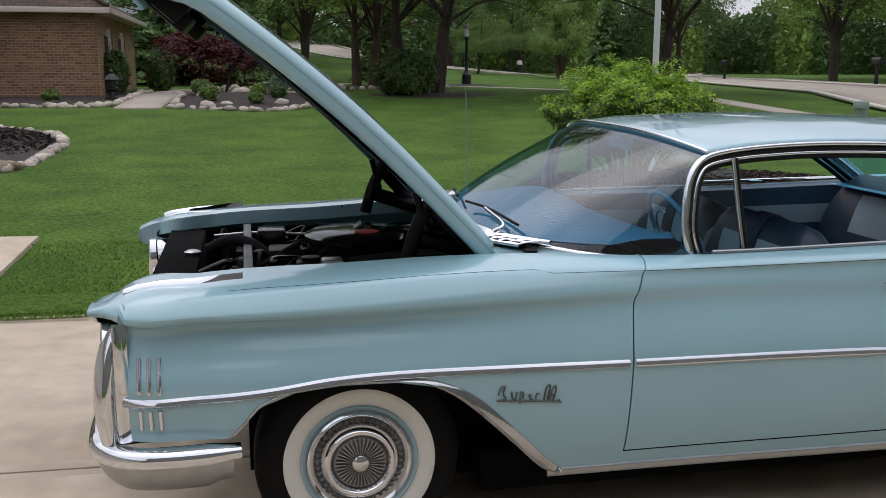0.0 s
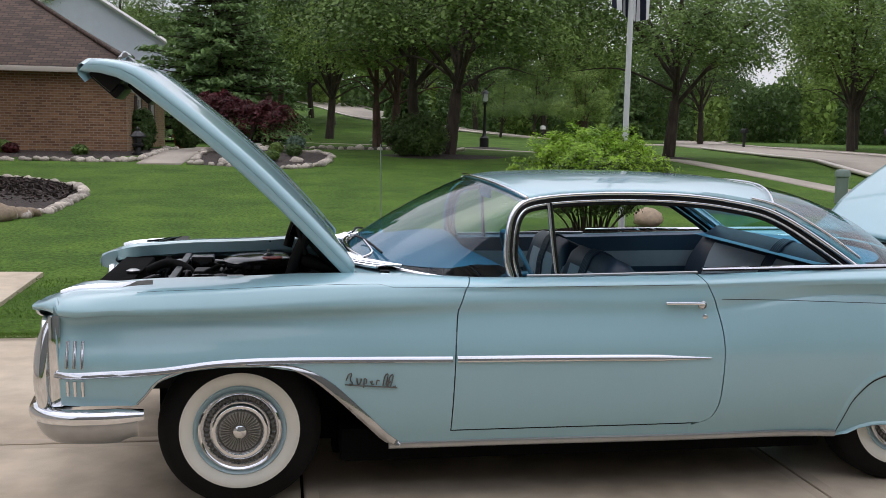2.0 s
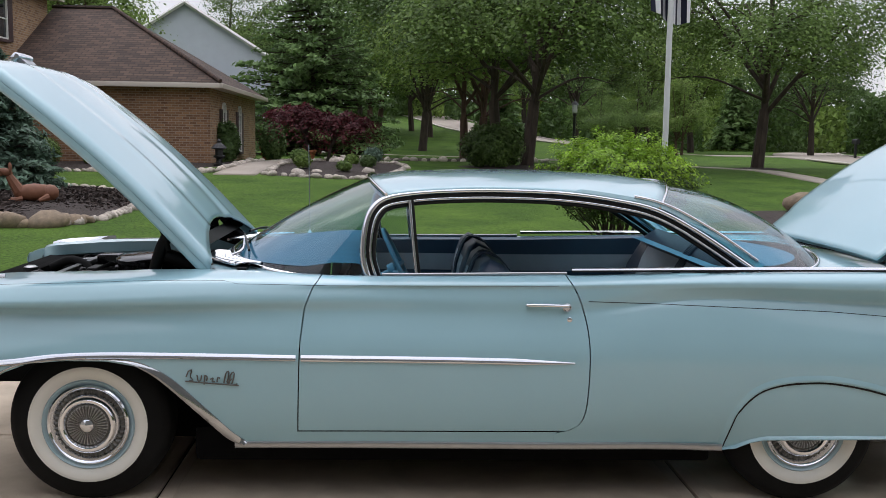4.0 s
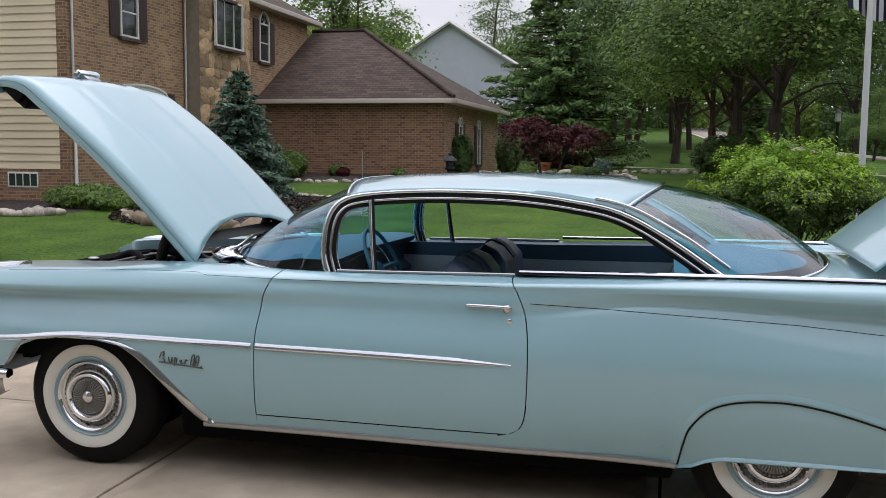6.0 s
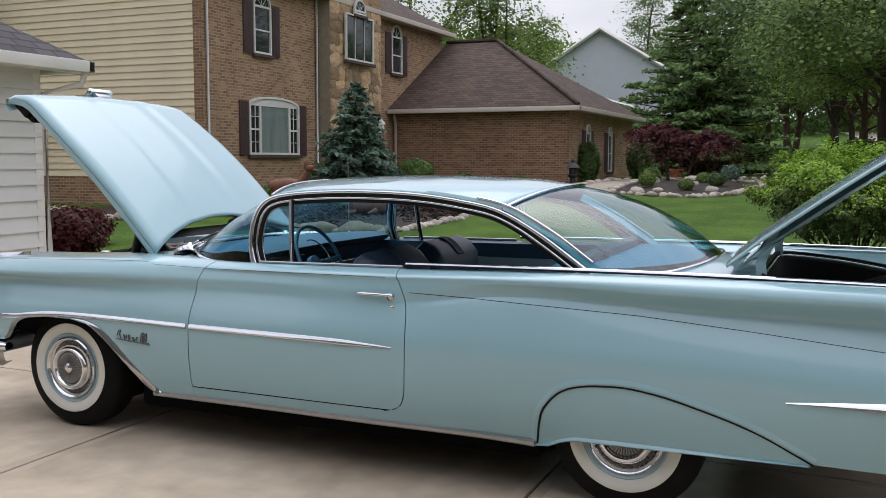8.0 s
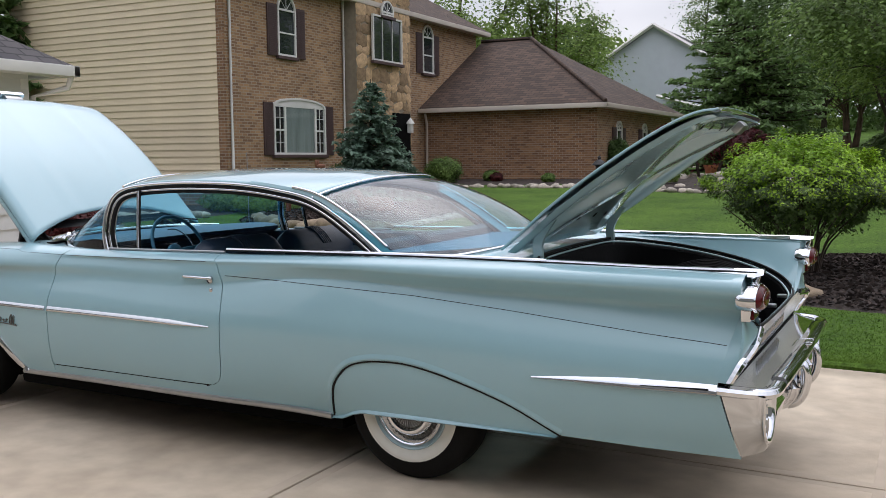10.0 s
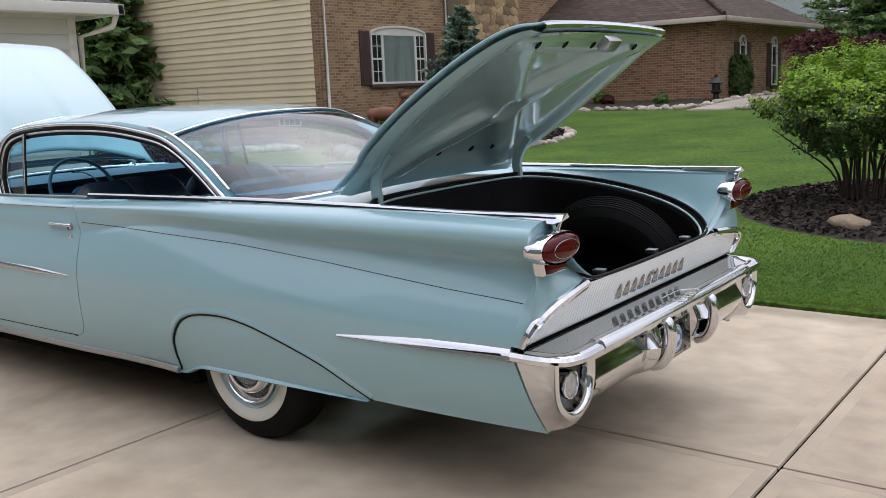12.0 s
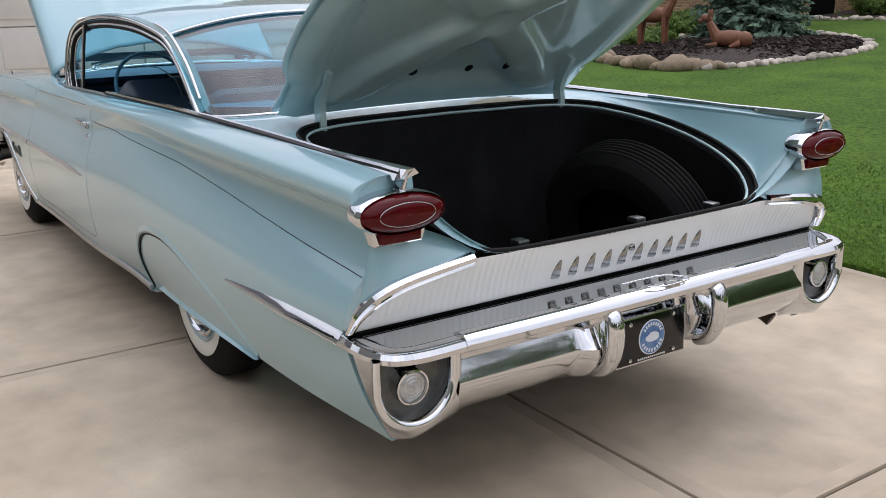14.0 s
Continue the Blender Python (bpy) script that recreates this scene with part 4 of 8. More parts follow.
    for i, (x, z) in enumerate(a):
        for k, (dx, dy) in enumerate(((-.5, -.03), (-.4, .008), (0.0, .014), (.5, .010), (.9, .004), (1.0, -.004))):
            xx, zz = x + w[i] * dx * 1.6, z + w[i] * dx * .9
            v.append((xx, sgn * (side(min(xx, .95), max(zz, .29)) + dy), zz))
    mesh_ob("arch_moulding", v, grid_faces(40, 6, flip=sgn > 0), DULL_CHROME, car, label="broad bright moulding behind the front wheel")
    a = [(.62, .276), (1.2, .274), (1.8, .271), (2.4, .265), (2.748, .256)]
    q = [(x, sgn * (side(x, .29) - .002), z) for x, z in crom(a, 30)]
    v, f = sweep(q, ring(.010, 8, .016))
    mesh_ob("sill_moulding", v, f, STEEL, car, label="bright ribbed sill moulding")

    # rounded prow that closes the fender over the lamps
    outline = crom([(-.52, .905), (-.66, .905), (-.76, .895), (-.825, .872), (-.853, .840), (-.842, .808), (-.79, .790), (-.68, .786), (-.52, .786)], 36)
    v = []
    for x, z in outline:
        b = min(1, max(0, (-.70 - x) / .12))
        v += [(x, sgn * .705, z), (x - .004, sgn * .725, z + .003), (x + .004 + .006 * b, sgn * .80, .85 + (z - .85) * (1 - .25 * b)), (x + .02 + .014 * b, sgn * .845, .85 + (z - .85) * (1 - .45 * b))]
    mid = [(x * .55 - .30, sgn * .703, .85 + (z - .85) * .5) for x, z in outline]
    k = len(outline)
    fs = grid_faces(k, 4, flip=sgn > 0) + [(4 * i, 4 * i + 4, 4 * k + i + 1, 4 * k + i) for i in range(k - 1)]
    mesh_ob("fender_prow", v + mid, fs, PAINT, car, sharp=50)

    # three slim bars ahead of the wheel, and their shorter pair rows
    for z0, z1 in ((.632, .738), (.515, .578)):
        for k in range(3):
            x = -.690 + k * .030
            pts = [(x, sgn * (side(x, z) + .003), z) for z in np.linspace(z0, z1, 6)]
            tube("louver_bar", pts, .0045, CHROME, car, n=6, r2=.007, up=(1, 0, 0))

    # fender-top ornament
    v = []
    for i, t in enumerate(np.linspace(0, 1, 12)):
        x = -.74 + .37 * t
        w = .005 + .014 * math.sin(math.pi * min(1, t * 1.15 + .05)) ** .7
        kk = crom(knots(x), 67)
        yb, zb = kk[7][1], kk[7][0]
        for dy, dz in ((-w, -.004), (-w * .6, .009), (0, .013 + .006 * t), (w * .6, .009), (w, -.004)):
            v.append((x, sgn * (yb - dy * .9), zb + dz))
    mesh_ob("fender_ornament", v, grid_faces(12, 5, flip=sgn < 0), CHROME, car, sharp=60)

    # chrome ridge strip on the rear fender, widening to a small upswept tip
    pts, sc = [], []
    for x in np.linspace(2.07, 4.71, 50):
        k0 = knots(min(x, 4.66))[0]
        lift = .010 * min(1, max(0, (x - 4.30) / .3))
        pts.append((x, sgn * (k0[1] + .004), k0[0] + .002 + lift))
    v, f = sweep(pts, [(-.011, -.004), (-.007, .004), (0, .007), (.007, .004), (.011, -.004)], cap=True)
    mesh_ob("fin_strip", v, f, CHROME, car)
    v, f = sweep([(x, y + sgn * .011, z - .007) for x, y, z in pts], ring(.0048, 6))
    mesh_ob("fin_seal", v, f, SEAL, car)
    v = []
    for x, z0, w, h in ((4.405, .997, .010, .004), (4.452, 1.001, .020, .014), (4.60, 1.000, .025, .018), (4.690, .999, .027, .020), (4.722, 1.006, .027, .014)):
        yb = sgn * (knots(min(x, 4.66))[0][1] + .002)
        v += [(x, yb - sgn * w, z0), (x, yb - sgn * w * .55, z0 + h), (x, yb + sgn * w * .35, z0 + h * .9), (x, yb + sgn * w, z0 - h * .55), (x - .012, yb + sgn * w * .3, z0 - h)]
    mesh_ob("fin_tip", v, grid_faces(5, 5, True, flip=sgn < 0) + [(0, 1, 2, 3, 4), (20, 21, 22, 23, 24)], CHROME, car, smooth=False)
    tube("fin_spike", [(4.706, sgn * .853, .994), (4.698, sgn * .856, .975), (4.690, sgn * .858, .955)], .009, CHROME, car, n=6, scales=[.5, .8, 1.5])
    v, f = lathe([(.034, -.010), (.030, .002), (.016, .008), (.001, .010)], 14, "z")
    o = mesh_ob("fin_foot", v, f, CHROME, car)
    o.location = (4.672, sgn * .862, .958)

    # ---- tail lamp: chrome shroud, oval red lens, small lower reflector ----
    lamp = new("tail_lamp")
    lamp.parent = car
    cy, cz = sgn * .866, .898
    prof = [(4.636, .96), (4.646, 1.03), (4.660, 1.05), (4.690, 1.07), (4.706, 1.05), (4.712, 1.01), (4.708, .985), (4.69, .95)]
    n = 40
    v = []
    for x, k in prof:
        for i in range(n):
            a = 2 * math.pi * i / n
            v.append((x, cy + .124 * k * math.cos(a), cz + .053 * k * math.copysign(abs(math.sin(a)) ** .9, math.sin(a)) + .010))
    mesh_ob("lamp_bezel", v, grid_faces(len(prof), n, True), CHROME, lamp)
    cc = column(4.652, .86)[:UPPER]
    v = [(4.652, sgn * .86, .93)] + [(4.652, sgn * y, z) for z, y in cc] + [(4.652, sgn * .76, .85), (4.652, sgn * .80, .94)]
    mesh_ob("blade_cap", v, [(0, i, i + 1) for i in range(1, len(v) - 1)] + [(0, len(v) - 1, 1)], PAINT, lamp, smooth=False)
    v = []
    lens = [(4.686, .955), (4.710, .945), (4.723, .86), (4.733, .68), (4.738, .42), (4.740, .15), (4.740, .01)]
    for x, k in lens:
        for i in range(n):
            a = 2 * math.pi * i / n
            v.append((x, cy + .132 * k * math.cos(a), cz + .052 * k * math.sin(a) + .010))
    mesh_ob("lens", v, grid_faces(len(lens), n, True), RED_LENS, lamp, label="oval red lens")
    pts = [(4.7345, cy + .082 * math.cos(a), cz + .010 + .030 * math.sin(a)) for a in np.linspace(0, 2 * math.pi, 40)]
    tube("lens_ring", pts, .0012, DULL_CHROME, lamp, n=5)
    v = []
    for x, k in ((4.652, 1.0), (4.684, 1.0), (4.688, .86)):
        for yy, zz in ((-.088, .012), (.088, .012), (.070, -.040), (-.070, -.040)):
            v.append((x, cy + yy * k, cz - .036 + zz * k))
    mesh_ob("reflector_frame", v, grid_faces(3, 4, True), CHROME, lamp, smooth=False)
    bm = box((4.66, cy - .062, cz - .071), (4.699, cy + .062, cz - .040), .008)
    part("reflector", bm, RED_LENS, lamp, "small dark red reflector")

    # ---- wheels ----
    for wx, nm in ((0.0, "front_wheel"), (3.124, "rear_wheel")):
        wh = new(nm)
        wh.parent = car
        yo = sgn * (.905 if wx == 0 else .872)
        wh.location = (wx - .012 + (.03 if wx else 0), yo, .3455 + drive_z(wx + .36))
        prof = [(.184, .02), (.190, .004), (.236, -.005), (.253, -.006), (.257, -.003), (.305, .008), (.338, .034), (.3455, .05), (.3455, .16), (.335, .185), (.30, .20), (.22, .19)]
        v, f = lathe([(r, -sgn * a) for r, a in prof], 56)
        mats = [0] * len(f)
        for i in range(len(f)):
            if i // 56 in (1, 2):
                mats[i] = 1
        mesh_ob("tyre", v, f, [RUBBER, WHITEWALL], wh, mats=mats, sharp=60, label="black tyre with a broad whitewall")
        v, f = lathe([(r, -sgn * a) for r, a in ((.218, .002), (.212, -.004), (.200, .004), (.186, .020))], 56)
        mesh_ob("rim", v, f, WHEEL_WHITE, wh).scale = (.905, 1, .905)
        v, f = lathe([(r, -sgn * a) for r, a in ((.195, .012), (.193, -.004), (.186, -.009), (.176, -.004), (.168, .010), (.160, .022), (.148, .022), (.143, .006), (.136, -.012), (.124, -.021), (.112, -.020), (.102, -.010), (.098, -.001), (.094, -.001))], 64)
        cap = mesh_ob("hubcap", v, f, CHROME, wh, label="bright turbine hubcap")
        cap.scale = (.905, 1, .905)
        v, f = lathe([(r, -sgn * a) for r, a in ((.104, -.001), (.098, -.006), (.03, -.012), (.001, -.012))], 48)
        mesh_ob("cap_disc", v, f, CAP_GREY, cap)
        v, nf = [], 36 * 4
        for q, r in enumerate((.030, .036, .088, .095)):
            for k in range(nf):
                a = 2 * math.pi * k / nf
                v.append((r * math.cos(a), sgn * (.009 + (.009 if k % 4 in (0, 1) and q in (1, 2) else 0)), r * math.sin(a)))
        fs = grid_faces(4, nf, True)
        mesh_ob("cap_turbine", v, fs, [STEEL, CAP_GREY], cap, mats=[0 if (i % nf) % 4 in (0, 3) and (i % nf) % 4 != 3 else (1 if (i % nf) % 4 == 2 else 0) for i in range(len(fs))], smooth=False)
        v, f = lathe([(r, -sgn * a) for r, a in ((.033, -.008), (.030, -.020), (.018, -.027), (.001, -.028))], 32)
        mesh_ob("cap_boss", v, f, CHROME, cap)
        v = []
        for q, r in enumerate((.146, .148, .161, .164)):
            for k in range(160):
                a = 2 * math.pi * k / 160
                v.append((r * math.cos(a), -sgn * (.021 - (.006 if k % 4 in (0, 1) and q in (1, 2) else 0)), r * math.sin(a)))
        mesh_ob("cap_bead", v, grid_faces(4, 160, True), CAP_GREY, cap, smooth=False)
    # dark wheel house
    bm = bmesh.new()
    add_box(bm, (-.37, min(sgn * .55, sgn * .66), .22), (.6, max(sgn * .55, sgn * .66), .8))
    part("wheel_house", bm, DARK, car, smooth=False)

    # door handle and lock
    hd = new("door_handle")
    hd.parent = car
    yh = sgn * (side(1.9, .878) + .012)
    tube("grip", [(1.862, yh - sgn * .006, .884), (1.88, yh, .884), (1.96, yh + sgn * .004, .884), (2.03, yh, .882), (2.045, yh - sgn * .01, .880)], .0080, CHROME, hd, n=8, smooth_n=20)
    v, f = lathe([(r, sgn * a) for r, a in ((.019, -.004), (.019, .008), (.015, .011), (.013, .006), (.004, .007), (.001, .007))], 20)
    o = mesh_ob("push_button", v, f, DULL_CHROME, hd)
    o.location = (2.035, sgn * (side(2.03, .876) + .002), .874)
    v, f = lathe([(r, sgn * a) for r, a in ((.011, -.004), (.011, .005), (.006, .008), (.001, .008))], 16)
    o = mesh_ob("lock", v, f, CHROME, car)
    o.location = (2.047, sgn * side(2.045, .822), .822)
    # script emblem on the fender, as plain bright strokes
    em = new("fender_emblem")
    em.parent = car
    y0 = sgn * (side(.6, .58) + .003)
    strokes = [[(.50, .56), (.512, .585), (.53, .59), (.52, .565), (.535, .548), (.515, .545)], [(.555, .572), (.560, .550), (.572, .552), (.578, .572)],
               [(.590, .535), (.594, .572), (.606, .568), (.602, .552)], [(.622, .560), (.636, .566), (.630, .552), (.645, .552)], [(.655, .552), (.660, .570), (.672, .568)],
               [(.690, .55), (.70, .59), (.715, .60), (.712, .575), (.705, .55), (.73, .57)], [(.715, .548), (.725, .588), (.742, .598), (.738, .57), (.73, .545), (.758, .552)], [(.495, .542), (.60, .543), (.70, .545), (.765, .545)]]
    for st in strokes:
        tube("stroke", [(.43 + (a - .50) * .82, y0, b + .012 - (a - .50) * .07) for a, b in st], .0030, CAP_GREY, em, n=5, smooth_n=12)

# ---- nose: headlamp pods, grille, front bumper ----
for sgn in (-1, 1):
    pod = new("headlamp_pod")
    pod.parent = car
    v, n = [], 28
    for x, r in ((-.66, .98), (-.735, .98), (-.752, .95), (-.758, 1.0), (-.785, .98), (-.792, .90), (-.755, .84)):
        for i in range(n):
            a = 2 * math.pi * i / n
            v.append((x - .02 * (math.sin(a) + 1) * .5, sgn * (.782 + .136 * r * math.cos(a)), .725 + .118 * r * math.sin(a)))
    mesh_ob("bezel", v, grid_faces(7, n, True), CHROME, pod)
    for yy in (.725, .838):
        v, f = lathe([(.066, -.705), (.062, -.718), (.04, -.728), (.001, -.732)], 20, "x")
        o = mesh_ob("headlamp", v, f, CLEAR_LENS, pod)
        o.location = (-.045, sgn * yy, .72)
    bm = box((-.785, min(sgn * .60, sgn * .935), .45), (-.64, max(sgn * .60, sgn * .935), .63), .025)
    part("turn_lamp_panel", bm, CHROME, pod)

for sgn in (-1, 1):
    part("fender_end_cap", box((-.768, min(sgn * .90, sgn * .944), .46), (-.720, max(sgn * .90, sgn * .944), .843), .014), CHROME, car)
bm = bmesh.new()
add_box(bm, (-.66, -.62, .48), (-.62, .62, .80), .01)
part("grille_backing", bm, DARK, car)
for z in (.53, .58, .63, .70, .76):
    tube("grille_bar", [(-.70, y, z) for y in np.linspace(-.62, .62, 8)], .010, STEEL, car, n=6)
# bumper: a bar that wraps the corners, rising at its ends
half = [(-.395, -.985, .432), (-.55, -1.005, .432), (-.70, -.995, .432), (-.79, -.94, .434), (-.835, -.84, .438), (-.85, -.6, .44), (-.855, -.3, .44), (-.855, 0, .44)]
path = crom(half + [(x, -y, z) for x, y, z in half[-2::-1]], 90)
prof = [(-.045, -.020), (-.05, 0), (-.042, .020), (-.01, .032), (.02, .030), (.036, .016), (.04, 0), (.036, -.020), (.01, -.028)]
v, f = sweep(path, [(-a, b) for a, b in prof], scales=[min(1, .72 + .07 * min(i, 89 - i)) for i in range(90)])
fb = mesh_ob("front_bumper", v, f, CHROME, car, label="wrap-round bright front bumper")
# deep rolled apron below the bar, cut back at its ends
way = np.gradient(path, axis=0)
way /= np.linalg.norm(way, axis=1)[:, None]
v = []
for i in range(1, 89):
    out = np.array((-way[i][1], way[i][0], 0))
    out *= math.copysign(1, float(np.dot(out, path[i] - np.array((.2, 0, path[i][2])))))
    e = min(1, min(i, 89 - i) / 4)
    for d, z in ((.010, -.018), (.014, -.034), (.010, -.060), (-.006, -.092), (-.030, -.118 + .035 * (1 - e)), (-.066, -.132 + .05 * (1 - e))):
        v.append(path[i] + out * d + np.array((0, 0, z)))
mesh_ob("valance", v, grid_faces(88, 6), STEEL, fb, label="dull lower bumper apron")
for sgn in (-1, 1):
    pts = [(-.785, sgn * .925, .45), (-.797, sgn * .915, .55), (-.795, sgn * .90, .65), (-.782, sgn * .885, .74), (-.75, sgn * .87, .82)]
    tube("bumper_horn", pts, .040, CHROME, fb, n=12, r2=.055, smooth_n=20, scales=[.7 + .3 * math.sin(math.pi * i / 19) for i in range(20)], up=(0, 1, 0))

# ---- engine bay ----
bay = new("engine_bay")
bay.parent = car
part("bay_floor", box((-.36, -.60, .28), (.66, .60, .32)), BLACK, bay, smooth=False)
part("firewall", box((.60, -.74, .30), (.64, .74, .985)), BLACK, bay, smooth=False)
for s in (-1, 1):
    part("inner_fender", box((-.62, s * .68 - .012, .46), (.62, s * .68 + .012, .865 if s > 0 else .86)), BLACK, bay, smooth=False)
bm = box((-.60, -.62, .42), (-.54, .62, .87), .012)
part("radiator", bm, DARK, bay)
bm = box((-.70, -.66, .84), (-.56, .66, .868), .01)
part("nose_panel", bm, DARK, bay)
bm = box((-.37, -.62, .865), (-.335, .62, .89), .006)
part("cross_bar", bm, mat("dull_brace", (.16, .17, .17), .5, .4, vary=.3, scale=12), bay, "bare metal brace across the bay")
bm = box((-.32, -.25, .45), (.45, .25, .78), .04)
part("engine_block", bm, BLACK, bay)
for s in (-1, 1):
    bm = box((-.25, s * .22 - .07, .74), (.35, s * .22 + .07, .84), .03)
    part("valve_cover", bm, GLOSS_BLACK, bay)
v, f = lathe([(.001, .0), (.19, .0), (.215, .012), (.215, .05), (.225, .055), (.225, .075), (.20, .088), (.10, .094), (.05, .098), (.001, .098)], 40, "z")
o = mesh_ob("air_cleaner", v, f, GLOSS_BLACK, bay, label="round black air cleaner")
o.location = (.10, -.02, .865)
v, f = lathe([(.02, .0), (.05, .0), (.05, .003), (.001, .004)], 20, "z")
o = mesh_ob("air_cleaner_label", v, f, mat("red_decal", (.35, .03, .02), .5), o)
o.location = (.02, -.08, .0945)
# bright and dark fittings round the engine
for k in range(8):
    s = -1 if k < 4 else 1
    x = -.20 + .16 * (k % 4)
    tube("plug_wire", [(x, s * .27, .80), (x + .02, s * .20, .875), (.05 + .02 * (k % 4), s * .10, .885), (.20, s * .04, .86)], .0045, BLACK, bay, n=5, smooth_n=14)
    v, f = lathe([(.011, 0), (.011, .012), (.006, .016), (.001, .016)], 8, "z")
    o = mesh_ob("cover_bolt", v, f, STEEL, bay)
    o.location = (x, s * .22, .838)
for x, y, r, L in ((-.36, -.30, .055, .15), (-.34, .28, .05, .13), (-.42, -.08, .07, .05)):
    v, f = lathe([(.001, 0), (r * .5, 0), (r * .5, .02), (r, .03), (r, L), (r * .6, L + .015), (.001, L + .015)], 20, "x")
    o = mesh_ob("pulley_unit", v, f, BLACK, bay)
    o.location = (x, y, .80)
    v, f = lathe([(r * .62, -.012), (r * .66, -.004), (r * .62, .004)], 18, "x")
    o = mesh_ob("pulley_rim", v, f, STEEL, bay)
    o.location = (x, y, .80)
for s in (-1, 1):
    for k in range(9):
        v, f = lathe([(.009, 0), (.009, .007), (.001, .009)], 6, "z")
        o = mesh_ob("fender_bolt", v, f, BLACK, bay)
        o.location = (-.55 + k * .13, s * .70, .905 + .008 * k)
    tube("fuel_line", [(-.50, s * .50, .86), (-.30, s * .46, .875), (-.05, s * .40, .87), (.25, s * .42, .88), (.52, s * .45, .90)], .006, STEEL, bay, n=5, smooth_n=20)
for y in (-.46, -.40):
    tube("heater_hose", [(.55, y, .90), (.40, y + .02, .92), (.20, y + .10, .90), (-.10, y + .12, .87), (-.28, y + .2, .84)], .012, RUBBER, bay, n=7, smooth_n=20)
tube("radiator_hose", [(-.52, .16, .86), (-.42, .15, .90), (-.33, .10, .885), (-.27, .05, .84)], .024, RUBBER, bay, n=9, smooth_n=14)
v, f = lathe([(.001, 0), (.05, 0), (.052, .08), (.045, .09), (.045, .10), (.02, .108), (.001, .11)], 20, "z")
o = mesh_ob("brake_reservoir", v, f, STEEL, bay, label="dull metal brake reservoir")
o.location = (.46, -.44, .83)
v, f = lathe([(.001, 0), (.032, 0), (.034, .012), (.018, .02), (.001, .02)], 18, "z")
o = mesh_ob("radiator_cap", v, f, STEEL, bay)
o.location = (-.57, 0, .872)
v, f = lathe([(.001, .0), (.024, .0), (.026, .004), (.008, .012), (.006, .03), (.001, .03)], 14, "z")
o = mesh_ob("wing_nut", v, f, STEEL, bay)
o.location = (.10, -.02, .962)
rnd = random.Random(4)
for k in range(16):
    x0, y0 = rnd.uniform(-.5, .35), rnd.uniform(-.55, .55)
    pts = [(x0, y0, .80), (x0 + rnd.uniform(-.1, .15), y0 + rnd.uniform(-.15, .15), .86 + rnd.uniform(0, .05)), (x0 + rnd.uniform(-.2, .25), y0 + rnd.uniform(-.2, .2), .82)]
    tube("hose", pts, rnd.choice((.008, .012, .02)), rnd.choice((BLACK, GLOSS_BLACK, RUBBER)), bay, n=7, smooth_n=14)
for k, (x, y, s) in enumerate(((-.20, -.35, .05), (-.14, -.30, .035), (-.25, .30, .06), (-.42, -.42, .05), (-.45, .2, .05), (-.05, -.42, .04), (.38, -.4, .05), (-.2, 0, .07))):
    bm = box((x - s, y - s, .70), (x + s, y + s, .86 + .03 * (k % 3)), .012)
    part("engine_accessory", bm, (GLOSS_BLACK, BLACK, STEEL)[k % 3 if k in (1, 5) else k % 2], bay)
v, f = lathe([(.03, .0), (.03, .05), (.036, .055), (.036, .075), (.01, .08), (.001, .08)], 18, "z")
o = mesh_ob("filler_cap", v, f, BLACK, bay)
o.location = (-.12, -.30, .83)
bm = box((-.50, .42, .55), (-.22, .60, .80), .015)
part("battery", bm, BLACK, bay)
for y in np.linspace(-.5, .5, 3):
    pts = [(-.33, y, .87), (-.28, y, .875)]
for s in (-1, 1):
    tube("hood_hinge_arm", [(.50, s * .60, .93), (.40, s * .60, 1.0), (.30, s * .60, 1.11)], .016, BLACK, bay, n=6, r2=.03, smooth_n=8)
    tube("hood_spring", [(.46, s * .57, .95), (.22, s * .57, 1.03)], .034, BLACK, bay, n=10)
    tube("hinge_link", [(.20, s * .60, .93), (.24, s * .60, 1.06), (.30, s * .60, 1.17)], .014, BLACK, bay, n=6, r2=.03, smooth_n=8)

# ---- hood, hinged at the cowl and standing open ----
HOOD_ANGLE = 41.5
hood = new("hood")
hood.parent = car
hood.matrix_basis = Matrix.Translation((.50, 0, 1.0)) @ Matrix.Rotation(radians(HOOD_ANGLE), 4, "Y")


def hood_pt(s, u, drop=0.0):
    """s: 0 at the cowl, 1 at the nose; u across."""
    x = -1.43 * s
    w = .746 - .01 * s - .075 * max(0, s - .55) ** 2 * 4
    z = .044 * math.sin(math.pi * s) - .085 * max(0, (s - .86) / .14) ** 2
    crown = .034 * (1 - abs(u) ** 2.2)
    ridge = .006 * math.exp(-((abs(u) - .42) / .05) ** 2) - .005 * math.exp(-((abs(u) - .30) / .08) ** 2)
    edge = -.030 * max(0, (abs(u) - .93) / .07) ** 2
    xr = .19 * (1 - abs(u) ** 2) * (1 - s) ** 3 * -1
    return (x + xr, u * w, z + crown + ridge * (1 - .6 * s) + edge - drop)


